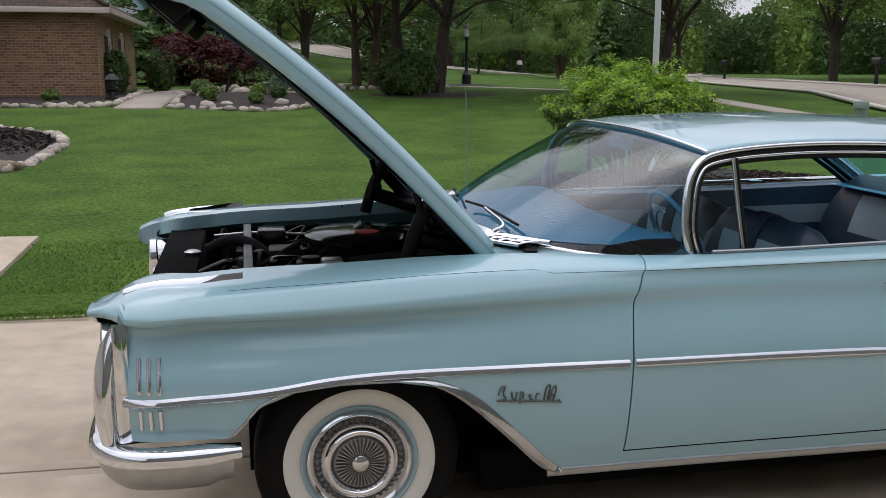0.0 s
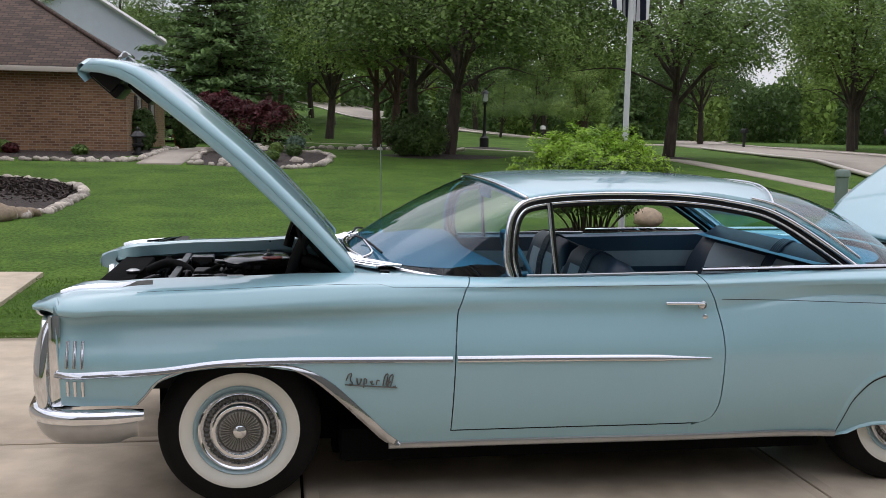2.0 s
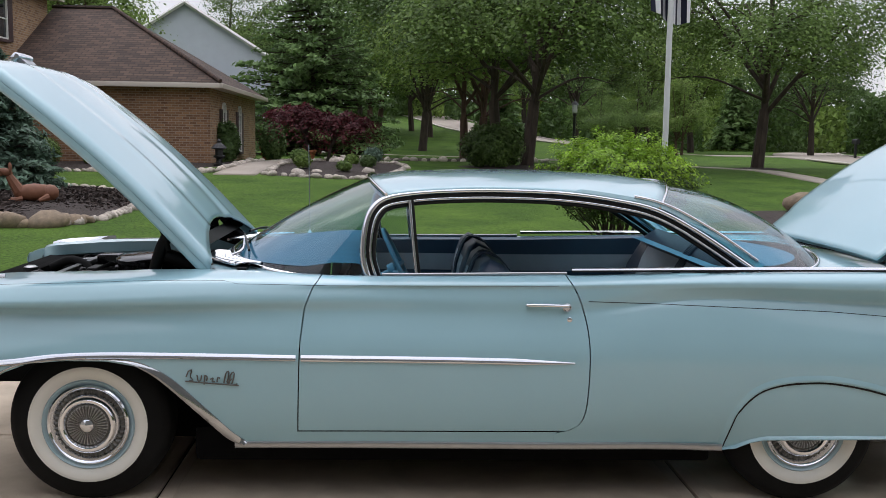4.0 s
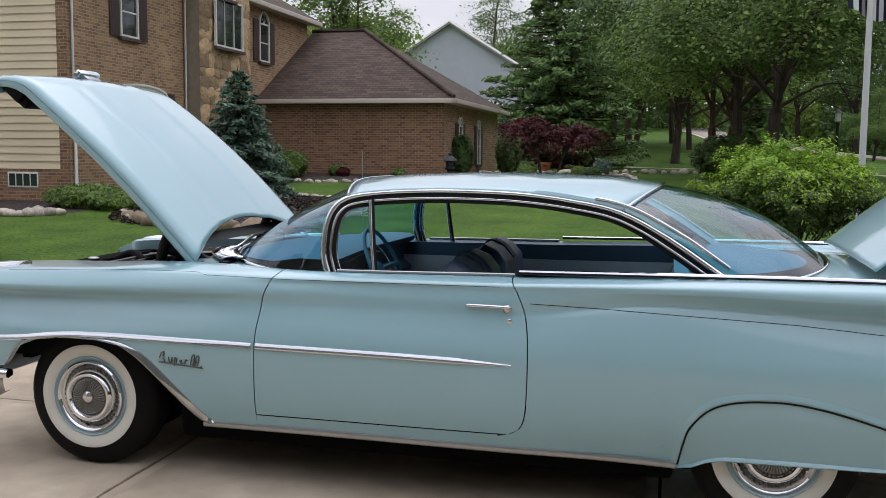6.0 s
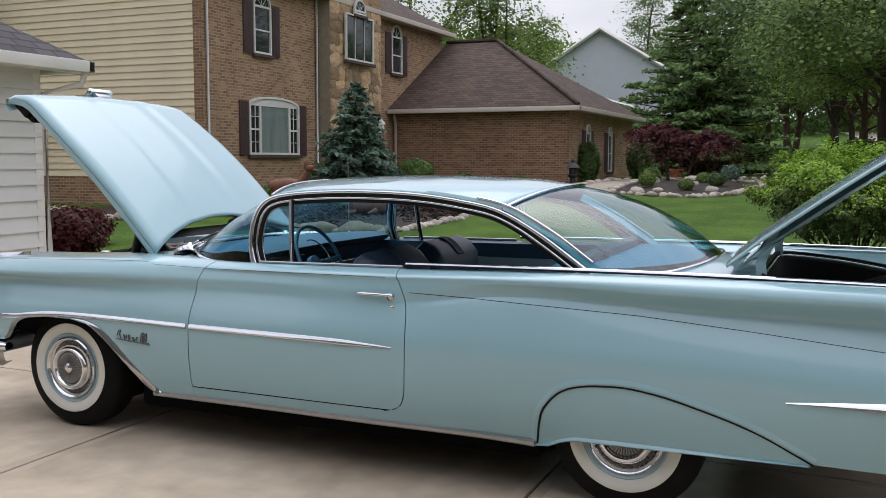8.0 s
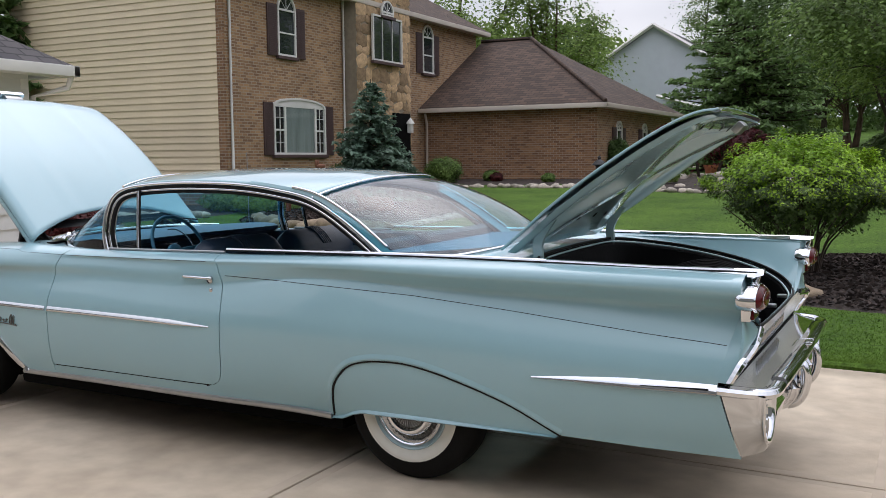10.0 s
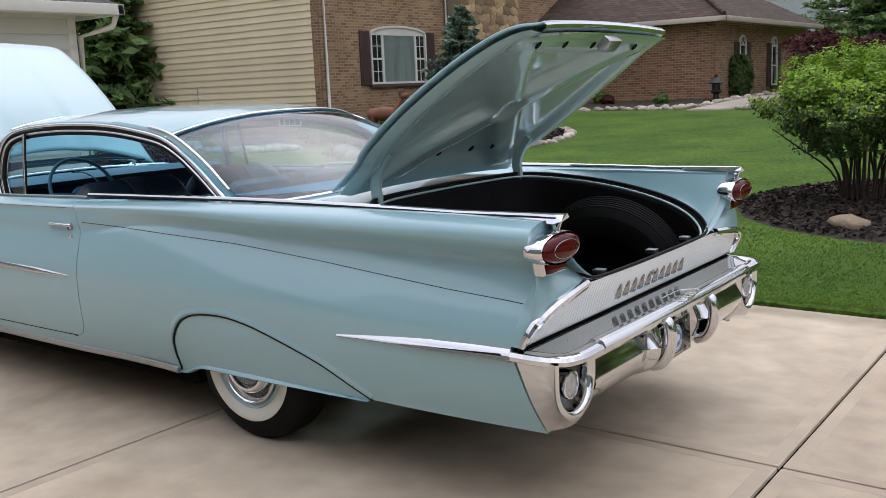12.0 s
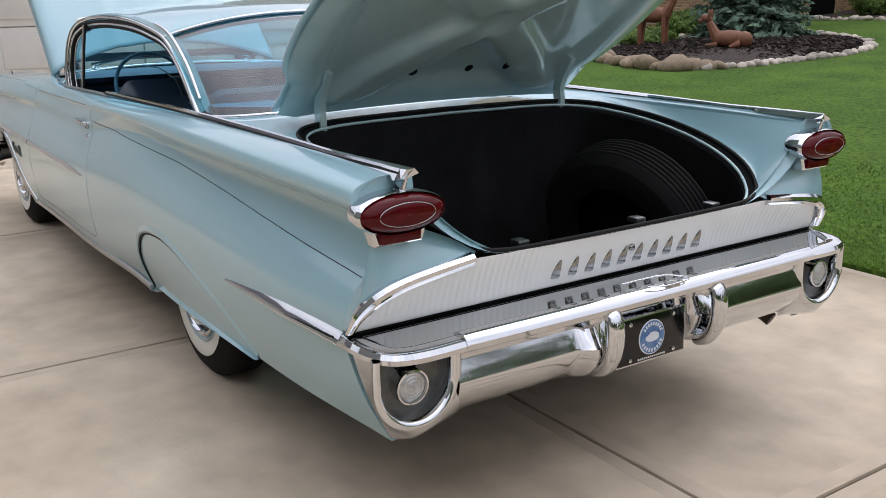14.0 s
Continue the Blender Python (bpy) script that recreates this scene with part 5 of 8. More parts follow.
rows, cols = 36, 41
v = [hood_pt(i / (rows - 1), -1 + 2 * j / (cols - 1)) for i in range(rows) for j in range(cols)]
f = grid_faces(rows, cols)
hs = mesh_ob("outer_skin", v, f, PAINT, hood, sharp=50)
hs.modifiers.new("thickness", "SOLIDIFY").thickness = 0.012
hs.modifiers["thickness"].offset = -1
v = [hood_pt(.03 + .90 * i / 19, (-1 + 2 * j / 20) * .95, .020 + .022 * math.sin(math.pi * j / 20)) for i in range(20) for j in range(21)]
mesh_ob("inner_panel", v, grid_faces(20, 21, flip=True), BLACK, hood, label="black underside with insulation")
for u0, u1, s0, s1 in ((-.86, -.80, .04, .92), (.80, .86, .04, .92), (-.86, .86, .04, .09), (-.86, .86, .86, .93), (-.04, .04, .1, .9)):
    v = []
    for i in range(10):
        s = s0 + (s1 - s0) * i / 9
        dd = .040 + .035 * math.sin(math.pi * s)
        for u, dr in ((u0, .03), (u0, dd), (u1, dd), (u1, .03)):
            v.append(hood_pt(s, u, dr))
    mesh_ob("brace", v, grid_faces(10, 4), BLACK, hood, smooth=False)
for s in (-1, 1):
    v = []
    for i in range(24):
        q = i / 23
        a = hood_pt(q, s * 1.0)
        v += [(a[0], a[1], a[2] - .004), (a[0], a[1] + s * .001, a[2] - .026), (a[0], a[1] - s * .006, a[2] - .040), (a[0], a[1] - s * .06, a[2] - .044)]
    mesh_ob("side_flange", v, grid_faces(24, 4, flip=s < 0), PAINT, hood, sharp=70)
v = []
for j in range(31):
    u = -1 + 2 * j / 30
    x, y, z = hood_pt(1, u)
    for dx, dz in ((.004, -.004), (-.012, -.014), (-.018, -.034), (-.010, -.060), (.012, -.082), (.050, -.090)):
        v.append((x + dx, y, z + dz * (1 - .35 * u ** 4)))
mesh_ob("nose_lip", v, grid_faces(31, 6), PAINT, hood, sharp=60)
for s in (-1, 1):
    part("lip_bracket", box((-1.40, s * .52 - .10, -.150), (-1.25, s * .52 + .10, -.085), .012), BLACK, hood)
    part("hood_catch", box((-1.425, s * .64 - .02, -.135), (-1.395, s * .64 + .02, -.10), .006), STEEL, hood)
bm = box((-1.415, -.07, -.07), (-1.37, .07, .0), .01)
part("latch", bm, STEEL, hood)
bm = box((-1.445, -.10, -.05), (-1.41, .10, .01), .012)
part("nose_emblem", bm, CHROME, hood)
for s in (-1, 1):
    tube("prop_strut", [(-.32, s * .60, -.04), (-.20, s * .60, -.12)], .014, BLACK, hood, n=6)
    bm = box((-1.40, s * .60 - .05, -.14), (-1.28, s * .60 + .05, -.05), .01)
    part("nose_bracket", bm, BLACK, hood)

# ---- cowl, with vent grille and wipers ----
WS_X0, WS_DX = .50, .69


def warp(w):
    """Even steps round a wrapped pane."""
    return math.copysign(math.sin(abs(w) * math.pi / 2) ** .77, w)


def ws_base(u):
    return np.array((WS_X0 + WS_DX * (1 - max(0, 1 - abs(u) ** 2.6) ** (1 / 2.6)), u * .815, 1.012 - .048 * abs(u) ** 3))


v = []
for w in np.linspace(-1, 1, 61):
    b = ws_base(warp(w))
    aw, sg = abs(w), math.copysign(1, w)
    if aw < .5:
        o = np.array((.44, sg * aw * 2 * .72, .990 - .004 * aw))
    else:
        x = .44 + (1.175 - .44) * (aw - .5) * 2
        k0 = knots(x)[0]
        o = np.array((x, sg * (k0[1] - .012), k0[0] - .003))
    for k in range(6):
        t = k / 5
        v.append(o * (1 - t) + b * t + np.array((0, 0, -.004 * math.sin(math.pi * t))))
mesh_ob("cowl_panel", v, grid_faces(61, 6, flip=True), PAINT, car)
vent = new("cowl_vent")
vent.parent = car
for s in (-1, 1):
    v = []
    for y in np.linspace(.30, .68, 12):
        xb = ws_base(y / .815)[0]
        for t in np.linspace(0, 1, 5):
            v.append((xb - .135 + .115 * t, s * y, 1.000 - .012 * max(0, y - .5) + .008 * t + .006 * math.sin(math.pi * t)))
    mesh_ob("vent_well", v, grid_faces(12, 5, flip=s > 0), DARK, vent)
    for k in range(13):
        y0 = .30 + k * .0317
        xb = ws_base(y0 / .815)[0]
        tube("vent_bar", [(xb - .135 + .115 * t, s * y0, 1.006 - .012 * max(0, y0 - .5) + .008 * t + .006 * math.sin(math.pi * t)) for t in np.linspace(0, 1, 5)], .0055, CHROME, vent, n=5)
    for t in (0, .33, .66, 1):
        tube("vent_edge", [(ws_base(y / .815)[0] - .135 + .115 * t, s * y, 1.006 - .012 * max(0, y - .5) + .008 * t + .006 * math.sin(math.pi * t)) for y in np.linspace(.295, .685, 12)], .008 if t in (0, 1) else .005, CHROME, vent, n=5)
    wp = new("wiper")
    wp.parent = car
    b = ws_base(s * .62)
    tube("arm", [(b[0] - .05, b[1], 1.02), (b[0] + .0, b[1] - s * .02, 1.045), (b[0] - .02, b[1] - s * .22, 1.075)], .007, CHROME, wp, n=6, smooth_n=12)
    tube("blade", [(b[0] + .04, b[1] + s * .04, 1.05), (b[0] - .01, b[1] - s * .2, 1.075), (b[0] - .05, b[1] - s * .42, 1.075)], .006, BLACK, wp, n=5, smooth_n=14)
    v, f = lathe([(.03, 0), (.028, .015), (.014, .03), (.001, .034)], 16, "z")
    o = mesh_ob("pivot", v, f, CHROME, wp)
    o.location = (b[0] - .06, b[1], 1.0)


# ---- greenhouse ----
RAIL = crom([(1.185, .815, .962), (1.158, .810, 1.06), (1.165, .796, 1.17), (1.195, .775, 1.255), (1.26, .752, 1.303), (1.40, .738, 1.326), (1.60, .731, 1.338), (1.80, .727, 1.340), (2.05, .718, 1.331),
             (2.28, .706, 1.303), (2.49, .696, 1.255), (2.72, .708, 1.135), (2.96, .738, .985)], 110)


def rail_at(x):
    i0 = int(np.argmin(RAIL[:40, 0] * 0 + abs(RAIL[:40, 2] - 1.303)))
    seg = RAIL[i0:]
    return np.interp(x, seg[:, 0], seg[:, 1]), np.interp(x, seg[:, 0], seg[:, 2])


def roof_pt(u, v):
    au = abs(u)
    xh = 1.165 + .095 * au ** 2.4
    xr = 2.66 - .17 * au ** 2.0
    x = xh + (xr - xh) * v
    ye, ze = rail_at(1.26 + (2.49 - 1.26) * v)
    zc = np.interp(v, [0, .12, .35, .6, .85, 1], [1.374, 1.398, 1.411, 1.411, 1.396, 1.366])
    ze = ze + .012
    return (x, u * (ye + .004), ze + (zc - ze) * (1 - au ** 2.7))


rows, cols = 30, 41
v = [roof_pt(-1 + 2 * j / (cols - 1), i / (rows - 1)) for i in range(rows) for j in range(cols)]
rf = mesh_ob("roof", v, grid_faces(rows, cols, flip=True), PAINT, car, sharp=60)
rf.modifiers.new("thickness", "SOLIDIFY").thickness = 0.02
rf.modifiers["thickness"].offset = -1
v = [(x, y * .985, z - .035) for x, y, z in v]
mesh_ob("headliner", v, grid_faces(rows, cols), HEADLINER, car)


def back_base(u):
    au = abs(u)
    return np.array((3.42 - .455 * (1 - max(0, 1 - au ** 2.3) ** (1 / 2.3)), u * .742, 1.030 - .047 * au ** 2))


def glass_sheet(name, base, top, bulge, material, nu=41, nv=14):
    v = []
    for i in range(nv):
        t = i / (nv - 1)
        for u in [warp(w) for w in np.linspace(-1, 1, nu)]:
            a, b = base(u), top(u)
            p = a * (1 - t) + b * t
            k = 4 * t * (1 - t)
            p = p + np.array(bulge(u)) * k
            v.append(p)
    o = mesh_ob(name, v, grid_faces(nv, nu, flip=name == "windshield"), material, car)
    o.visible_shadow = False
    return o


glass_sheet("windshield", ws_base, lambda u: np.array(roof_pt(u, 0.0)) + np.array((0, 0, -.008)), lambda u: (-.045 * (.4 + .6 * abs(u)), 0, .012 * (1 - abs(u))), GLASS)
glass_sheet("rear_window", back_base, lambda u: np.array(roof_pt(u, 1.0)) + np.array((0, 0, -.008)), lambda u: (.025, 0, .060 - .050 * u * u), GLASS_REAR)
tube("windshield_base_trim", [ws_base(u) + np.array((-.006, 0, .004)) for u in [warp(w) for w in np.linspace(-1, 1, 80)]], .013, CHROME, car, n=8)
tube("windshield_header_trim", [np.array(roof_pt(u, 0)) + np.array((-.004, 0, .004)) for u in np.linspace(-1, 1, 50)], .007, CHROME, car, n=8)
tube("rear_window_header_trim", [np.array(roof_pt(u, 1)) + np.array((.004, 0, .000)) for u in np.linspace(-1, 1, 50)], .008, CHROME, car, n=8)
tube("rear_window_base_trim", [back_base(u) + np.array((.006, 0, .004)) for u in [warp(w) for w in np.linspace(-1, 1, 80)]], .010, CHROME, car, n=8)
for s in (-1, 1):
    r = RAIL * np.array((1, s, 1))
    pil = new("side_window_frame")
    pil.parent = car

    def inset(d, dy=0.0):
        """The rail moved into the opening by d."""
        c = np.array((2.05, s * .80, 1.12))
        t = np.gradient(r, axis=0)
        t /= np.linalg.norm(t, axis=1)[:, None]
        nrm = np.cross(t, np.array((0, s, 0)))
        nrm /= np.linalg.norm(nrm, axis=1)[:, None] + 1e-9
        sgn_in = np.sign(np.sum(nrm * (c - r), axis=1))[:, None]
        return r + nrm * sgn_in * d + np.array((0, s * dy, 0))

    w = np.interp(np.arange(110), [0, 12, 30, 45, 80, 109], [.019, .016, .013, .010, .010, .015])
    tube("drip_rail", r, 1.0, CHROME, pil, n=8, scales=list(w), label="bright drip rail")
    tube("rail_seal", inset(.019, -.004), .0085, SEAL, pil, n=6)
    tube("inner_rail", inset(.032, -.004), .0085, CHROME, pil, n=6)
    tube("inner_seal", inset(.046, -.012), .0095, SEAL, pil, n=6)
    # rear post filler between rail and glass
    v = []
    for i in range(74, 110):
        p = r[i]
        v += [p + np.array((0.01, s * .004, .012)), p + np.array((.04, -s * .006, .022)), p + np.array((.03, -s * .05, .0))]
    mesh_ob("rear_post", v, grid_faces(36, 3, flip=s > 0), PAINT, pil)
    tube("post_trim", [p + np.array((.042, -s * .004, .026)) for p in r[84:108]], .0075, CHROME, pil, n=8)
    # vent window with its bright divider
    vw = new("vent_window")
    vw.parent = car
    tube("divider", [(1.395, s * .80, .975), (1.375, s * .775, 1.13), (1.36, s * .748, 1.295)], .009, CHROME, vw, n=6, smooth_n=8)
    tube("divider_seal", [(1.408, s * .80, .975), (1.388, s * .775, 1.13), (1.373, s * .748, 1.295)], .006, SEAL, vw, n=6, smooth_n=8)
    q = inset(.052, -.024)
    edge = [p for p in q[:46] if p[0] < 1.36]
    tube("vent_frame", edge, .006, CHROME, vw, n=6)
    v = []
    for p in edge:
        z = p[2]
        t = (z - .975) / .32
        v += [p, (1.395 - .035 * t, s * (.80 - .052 * t), z)]
    o = mesh_ob("vent_pane", v, grid_faces(len(edge), 2), GLASS_CLEAR, vw)
    o.visible_shadow = False
    # belt mouldings
    tube("belt_moulding", [(x, s * (knots(x)[0][1] - .002), knots(x)[0][0] + .006) for x in np.linspace(1.24, 2.05, 14)], .007, STEEL, car, n=6)
    # inner door and quarter trim
    v = []
    for x in np.linspace(1.05, 2.95, 20):
        k0 = knots(x)[0]
        v += [(x, s * (k0[1] - .02), k0[0] - .002), (x, s * (k0[1] - .085), k0[0] - .012), (x, s * (k0[1] - .10), .90), (x, s * (k0[1] - .11), .80), (x, s * (k0[1] - .12), .40)]
    f = grid_faces(20, 5, flip=s < 0)
    mats = [(1 if i % 4 == 2 else 0) for i in range(len(f))]
    mesh_ob("door_trim", v, f, [NAVY_TRIM, SILVER_VINYL], car, mats=mats, label="blue and silver vinyl side trim")

# ---- deck behind the rear window, trunk opening and its rim ----
RIM_HALF = crom([(3.66, 0, 1.012), (3.66, .40, 1.008), (3.675, .57, 1.002), (3.73, .668, .993), (3.84, .720, .980), (4.05, .740, .955), (4.28, .725, .915), (4.46, .690, .868), (4.58, .650, .815), (4.645, .60, .760), (4.662, .50, .738), (4.668, .25, .735), (4.670, 0, .735)], 90)
for s in (-1, 1):
    v = []
    rim = RIM_HALF[30:74] * np.array((1, s, 1))
    m = len(rim)
    for i, p in enumerate(rim):
        x = 3.30 + (4.655 - 3.30) * (i / (m - 1)) ** .9
        k0 = knots(x)[0]
        a = np.array((x, s * (k0[1] - .012), k0[0] - .002))
        for k in range(8):
            t = k / 7
            q = a * (1 - t) + p * t
            q[2] -= .035 * math.sin(math.pi * t) * min(1, max(0, (x - 3.5) / .5))
            v.append(q)
    mesh_ob("deck_side", v, grid_faces(m, 8, flip=s < 0), PAINT, car, sharp=60)
    # painted web that joins the deck to the tail corner
    end = [np.array(q) for q in v[-8:]]
    v = [q + np.array((-.012, 0, -.006)) * (1 - g) + np.array((.024, s * .034, -.016)) * g * (1 - .75 * (k / 7) ** 2) for k, q in enumerate(end) for g in (0, .5, 1)]
    mesh_ob("deck_web", v, grid_faces(8, 3, flip=s > 0), PAINT, car, sharp=60)
v = []
for u in np.linspace(-1, 1, 41):
    b = back_base(u)
    i = int(30 * abs(u))
    p = RIM_HALF[min(i, 30)] * np.array((1, 1 if u > 0 else -1, 1))
    for k in range(6):
        t = k / 5
        v.append(b * (1 - t) + p * t)
mesh_ob("deck_front", v, grid_faces(41, 6), PAINT, car, sharp=60)
for s in (-1, 1):
    v = []
    m = 20
    for i in range(m):
        t = i / (m - 1)
        x = 2.90 + .40 * t
        k0 = knots(x)[0]
        a = np.array((x, s * (k0[1] - .012), k0[0] - .002))
        b = back_base(1.0) * np.array((1, s, 1)) * (1 - t) + RIM_HALF[30] * np.array((1, s, 1)) * t
        for k in range(5):
            v.append(a * (1 - k / 4) + b * (k / 4))
    mesh_ob("deck_corner", v, grid_faces(m, 5, flip=s < 0), PAINT, car, sharp=60)
full = np.vstack([RIM_HALF * np.array((1, -1, 1)), RIM_HALF[::-1][1:]])
tube("trunk_seal", [p + np.array((0, 0, .004)) for p in full], .007, SEAL, car, n=6)
inner = np.array([(4.1 + (p[0] - 4.1) * .965, p[1] * .96, p[2] - .012) for p in full])
tube("trunk_gutter", inner, .006, PAINT_LIFTED, car, n=6)
# trunk tub
v = []
for p in full:
    v += [p + np.array((0, 0, -.004)), (min(4.1 + (p[0] - 4.1) * .95, 4.625), p[1] * .95, p[2] - .03), (min(4.1 + (p[0] - 4.1) * .98, 4.56), p[1] * 1.02, .40), (4.1, p[1] * .2, .38)]
mesh_ob("trunk_tub", v, grid_faces(len(full), 4), TRUNK_FELT, car, smooth=False)
mesh_ob("trunk_mat", [(3.55, -.66, .405), (4.54, -.6, .405), (4.54, .6, .405), (3.55, .66, .405)], [(0, 1, 2, 3)], TRUNK_FELT, car)
for k, y in enumerate((-.42, .05, .40)):
    bm = box((4.60, y - .02, .735), (4.645, y + .02, .752), .005)
    part("trunk_bumper", bm, STEEL, car)

# ---- trunk lid, open on two gooseneck hinges ----
LID_ANGLE = 46.8
lid = new("trunk_lid")
lid.parent = car
lid.matrix_basis = Matrix.Translation((3.515, 0, 1.03)) @ Matrix.Rotation(radians(-LID_ANGLE), 4, "Y")


def lid_pt(s, u, drop=0.0):
    i = 26 + s * (76 - 26)
    j = int(i)
    p = RIM_HALF[j] * (1 - (i - j)) + RIM_HALF[min(j + 1, 89)] * (i - j)
    x0 = 3.53 + (4.668 - 3.53) * s
    # half width from the opening's outline at this station
    r = RIM_HALF[22:80]
    w = np.interp(x0, np.maximum.accumulate(r[:, 0]), r[:, 1])
    w = max(w, .50) if s > .5 else max(w, .57)
    z0 = np.interp(x0, np.maximum.accumulate(RIM_HALF[22:80, 0]), RIM_HALF[22:80, 2])
    z0 = .5 * z0 + .5 * (1.02 - .285 * s)
    z = z0 + .026 * (1 - abs(u) ** 2.4) + .012
    return ((x0 - 3.515) * .96, u * (w + .012), (z - 1.03) * .95 - drop)


rows, cols = 34, 33
v = [lid_pt(i / (rows - 1), -1 + 2 * j / (cols - 1)) for i in range(rows) for j in range(cols)]
o = mesh_ob("outer_skin", v, grid_faces(rows, cols, flip=True), PAINT, lid, sharp=50)
o.modifiers.new("thickness", "SOLIDIFY").thickness = 0.010
o.modifiers["thickness"].offset = 1
# pressed inner panel: a raised rim and crossed ribs with recessed fields
v = []
rows, cols = 60, 61
for i in range(rows):
    for j in range(cols):
        s, u = .012 + .97 * i / (rows - 1), (-1 + 2 * j / (cols - 1)) * .992
        rim = max(0, abs(u) - .82) / .15
        rimv = 1 / (1 + math.exp(-(abs(u) - .80) * 60))
        end = 1 / (1 + math.exp((s - .13) * 70)) + 1 / (1 + math.exp(-(s - .84) * 70))
        d1 = abs(u - (s - .48) * 1.65) / 1.9
        d2 = abs(u + (s - .48) * 1.65) / 1.9
        rib = max(1 / (1 + math.exp((d1 - .085) * 150)), 1 / (1 + math.exp((d2 - .085) * 150)))
        hub = 1 / (1 + math.exp((math.hypot(u * .72, (s - .48) * 1.15) - .13) * 60))
        h = max(rimv, min(1, end), rib, hub)
        inner_hub = .4 / (1 + math.exp((math.hypot(u * .72, (s - .48) * 1.15) - .06) * 90))
        v.append(lid_pt(s, u, .011 + (.034 if max(rimv, min(1, end)) > h - .02 else .050) * (h - inner_hub) - .024 * max(0, (abs(u) - .9) / .1)))
mesh_ob("inner_panel", v, grid_faces(rows, cols), PAINT_LIFTED, lid, label="pressed underside of the lid", sharp=60)
for u in (-.62, .62, -.30, .30, .05):
    for s in ((.12,) if abs(u) > .5 else (.22,)) + ((.90,) if abs(u) < .65 else ()):
        p = lid_pt(s, u, .0575)
        v, f = lathe([(.018, .0), (.016, -.001), (.001, -.001)], 16, "z")
        o = mesh_ob("access_hole", v, f, DARK, lid)
        o.location = p
v = [np.array(lid_pt(.992, u)) + np.array(d) for u in np.linspace(-.94, .94, 24) for d in ((-.02, 0, .008), (.012, 0, .006), (.016, 0, -.020), (.004, 0, -.024), (-.02, 0, -.018))]
mesh_ob("lid_edge_trim", v, grid_faces(24, 5, flip=True), CHROME, lid, sharp=60)
bm = box((1.03, -.06, -.33), (1.09, .06, -.29), .012)
part("lid_latch", bm, STEEL, lid)
for s in (-1, 1):
    hg = new("trunk_hinge")
    hg.parent = car
    pts = [(3.58, s * .555, .90), (3.62, s * .555, .872), (3.66, s * .555, .905), (3.668, s * .555, 1.0), (3.664, s * .555, 1.05), (3.685, s * .555, 1.11), (3.735, s * .555, 1.185)]
    v, f = sweep(crom(pts, 30), [(-.022, -.012), (-.022, .012), (.022, .012), (.022, -.012)], up=(0, 1, 0))
    mesh_ob("gooseneck", [(a, b, c) for a, b, c in v], f, PAINT_LIFTED, hg)

# ---- tail: painted corners, white ribbed panel over a bright shelf, bumper ----
TAIL_TRIM = [(4.676, .625, .738), (4.688, .74, .729), (4.692, .86, .712), (4.678, .93, .682), (4.650, .968, .636), (4.620, .984, .584)]
for s in (-1, 1):
    top = crom([(4.655, s * .60, .752), (4.64, s * .68, .80), (4.625, s * .79, .845), (4.645, s * .90, .868), (4.648, s * .925, .862)], 24)
    bot = crom([(x, s * y, z) for x, y, z in TAIL_TRIM], 24)
    v = []
    for i in range(24):
        for k in range(9):
            t = k / 8
            p = top[i] * (1 - t) + bot[i] * t
            p = p + np.array((.022 * math.sin(math.pi * t) * (i / 23) ** .5, s * .004 * math.sin(math.pi * t), 0))
            v.append(p)
    mesh_ob("tail_corner", v, grid_faces(24, 9, flip=s > 0), PAINT, car, sharp=60)
    # blend between tail corner and body side
    v = []
    for k in range(14):
        t = k / 13
        z = .875 + (.585 - .875) * t
        a = (quarter_end(z) - .004, s * (side(quarter_end(z), z) - .001), z)
        p = top[-1] * (1 - t) + bot[-1] * t
        q = p + np.array((.022 * math.sin(math.pi * t), s * .004 * math.sin(math.pi * t), 0))
        v += [a, tuple((np.array(a) + q) / 2 + np.array((.004, s * .004, 0))), tuple(q)]
    mesh_ob("tail_edge", v, grid_faces(14, 3, flip=s < 0), PAINT, car, sharp=80)
    # broad bright band with a blunt inner end, narrowing towards the bumper
    v = []
    for i, p in enumerate(bot):
        w = np.interp(i, [0, 10, 17, 23], [.0165, .0185, .0200, .0120])
        t = bot[min(i + 1, 23)] - bot[max(i - 1, 0)]
        t = t / np.linalg.norm(t)
        up = np.cross(t, np.array((1.0, 0, 0))) * -s
        up = up / np.linalg.norm(up)
        for a_, o_ in ((1.1, -.012), (1.05, .006), (.5, .016), (-.15, .015), (-.35, .006), (-.6, .008), (-1.0, .004), (-1.1, -.010)):
            v.append(p + up * w * a_ + np.array((o_, s * o_ * .5 * min(1, max(0, (i - 12) / 8)), 0)))
    mesh_ob("tail_trim", v, grid_faces(24, 8) + [tuple(range(8))], CHROME, car, sharp=35, label="bright band round the tail panel")

TRIM_Y = [0, .50, .60, .64, .74, .86, .93, .968, .984]
TRIM_Z = [.732, .733, .737, .736, .728, .712, .682, .636, .582]
TRIM_X = [4.668, 4.666, 4.670, 4.676, 4.684, 4.687, 4.674, 4.646, 4.616]
SLOT_Z = .577


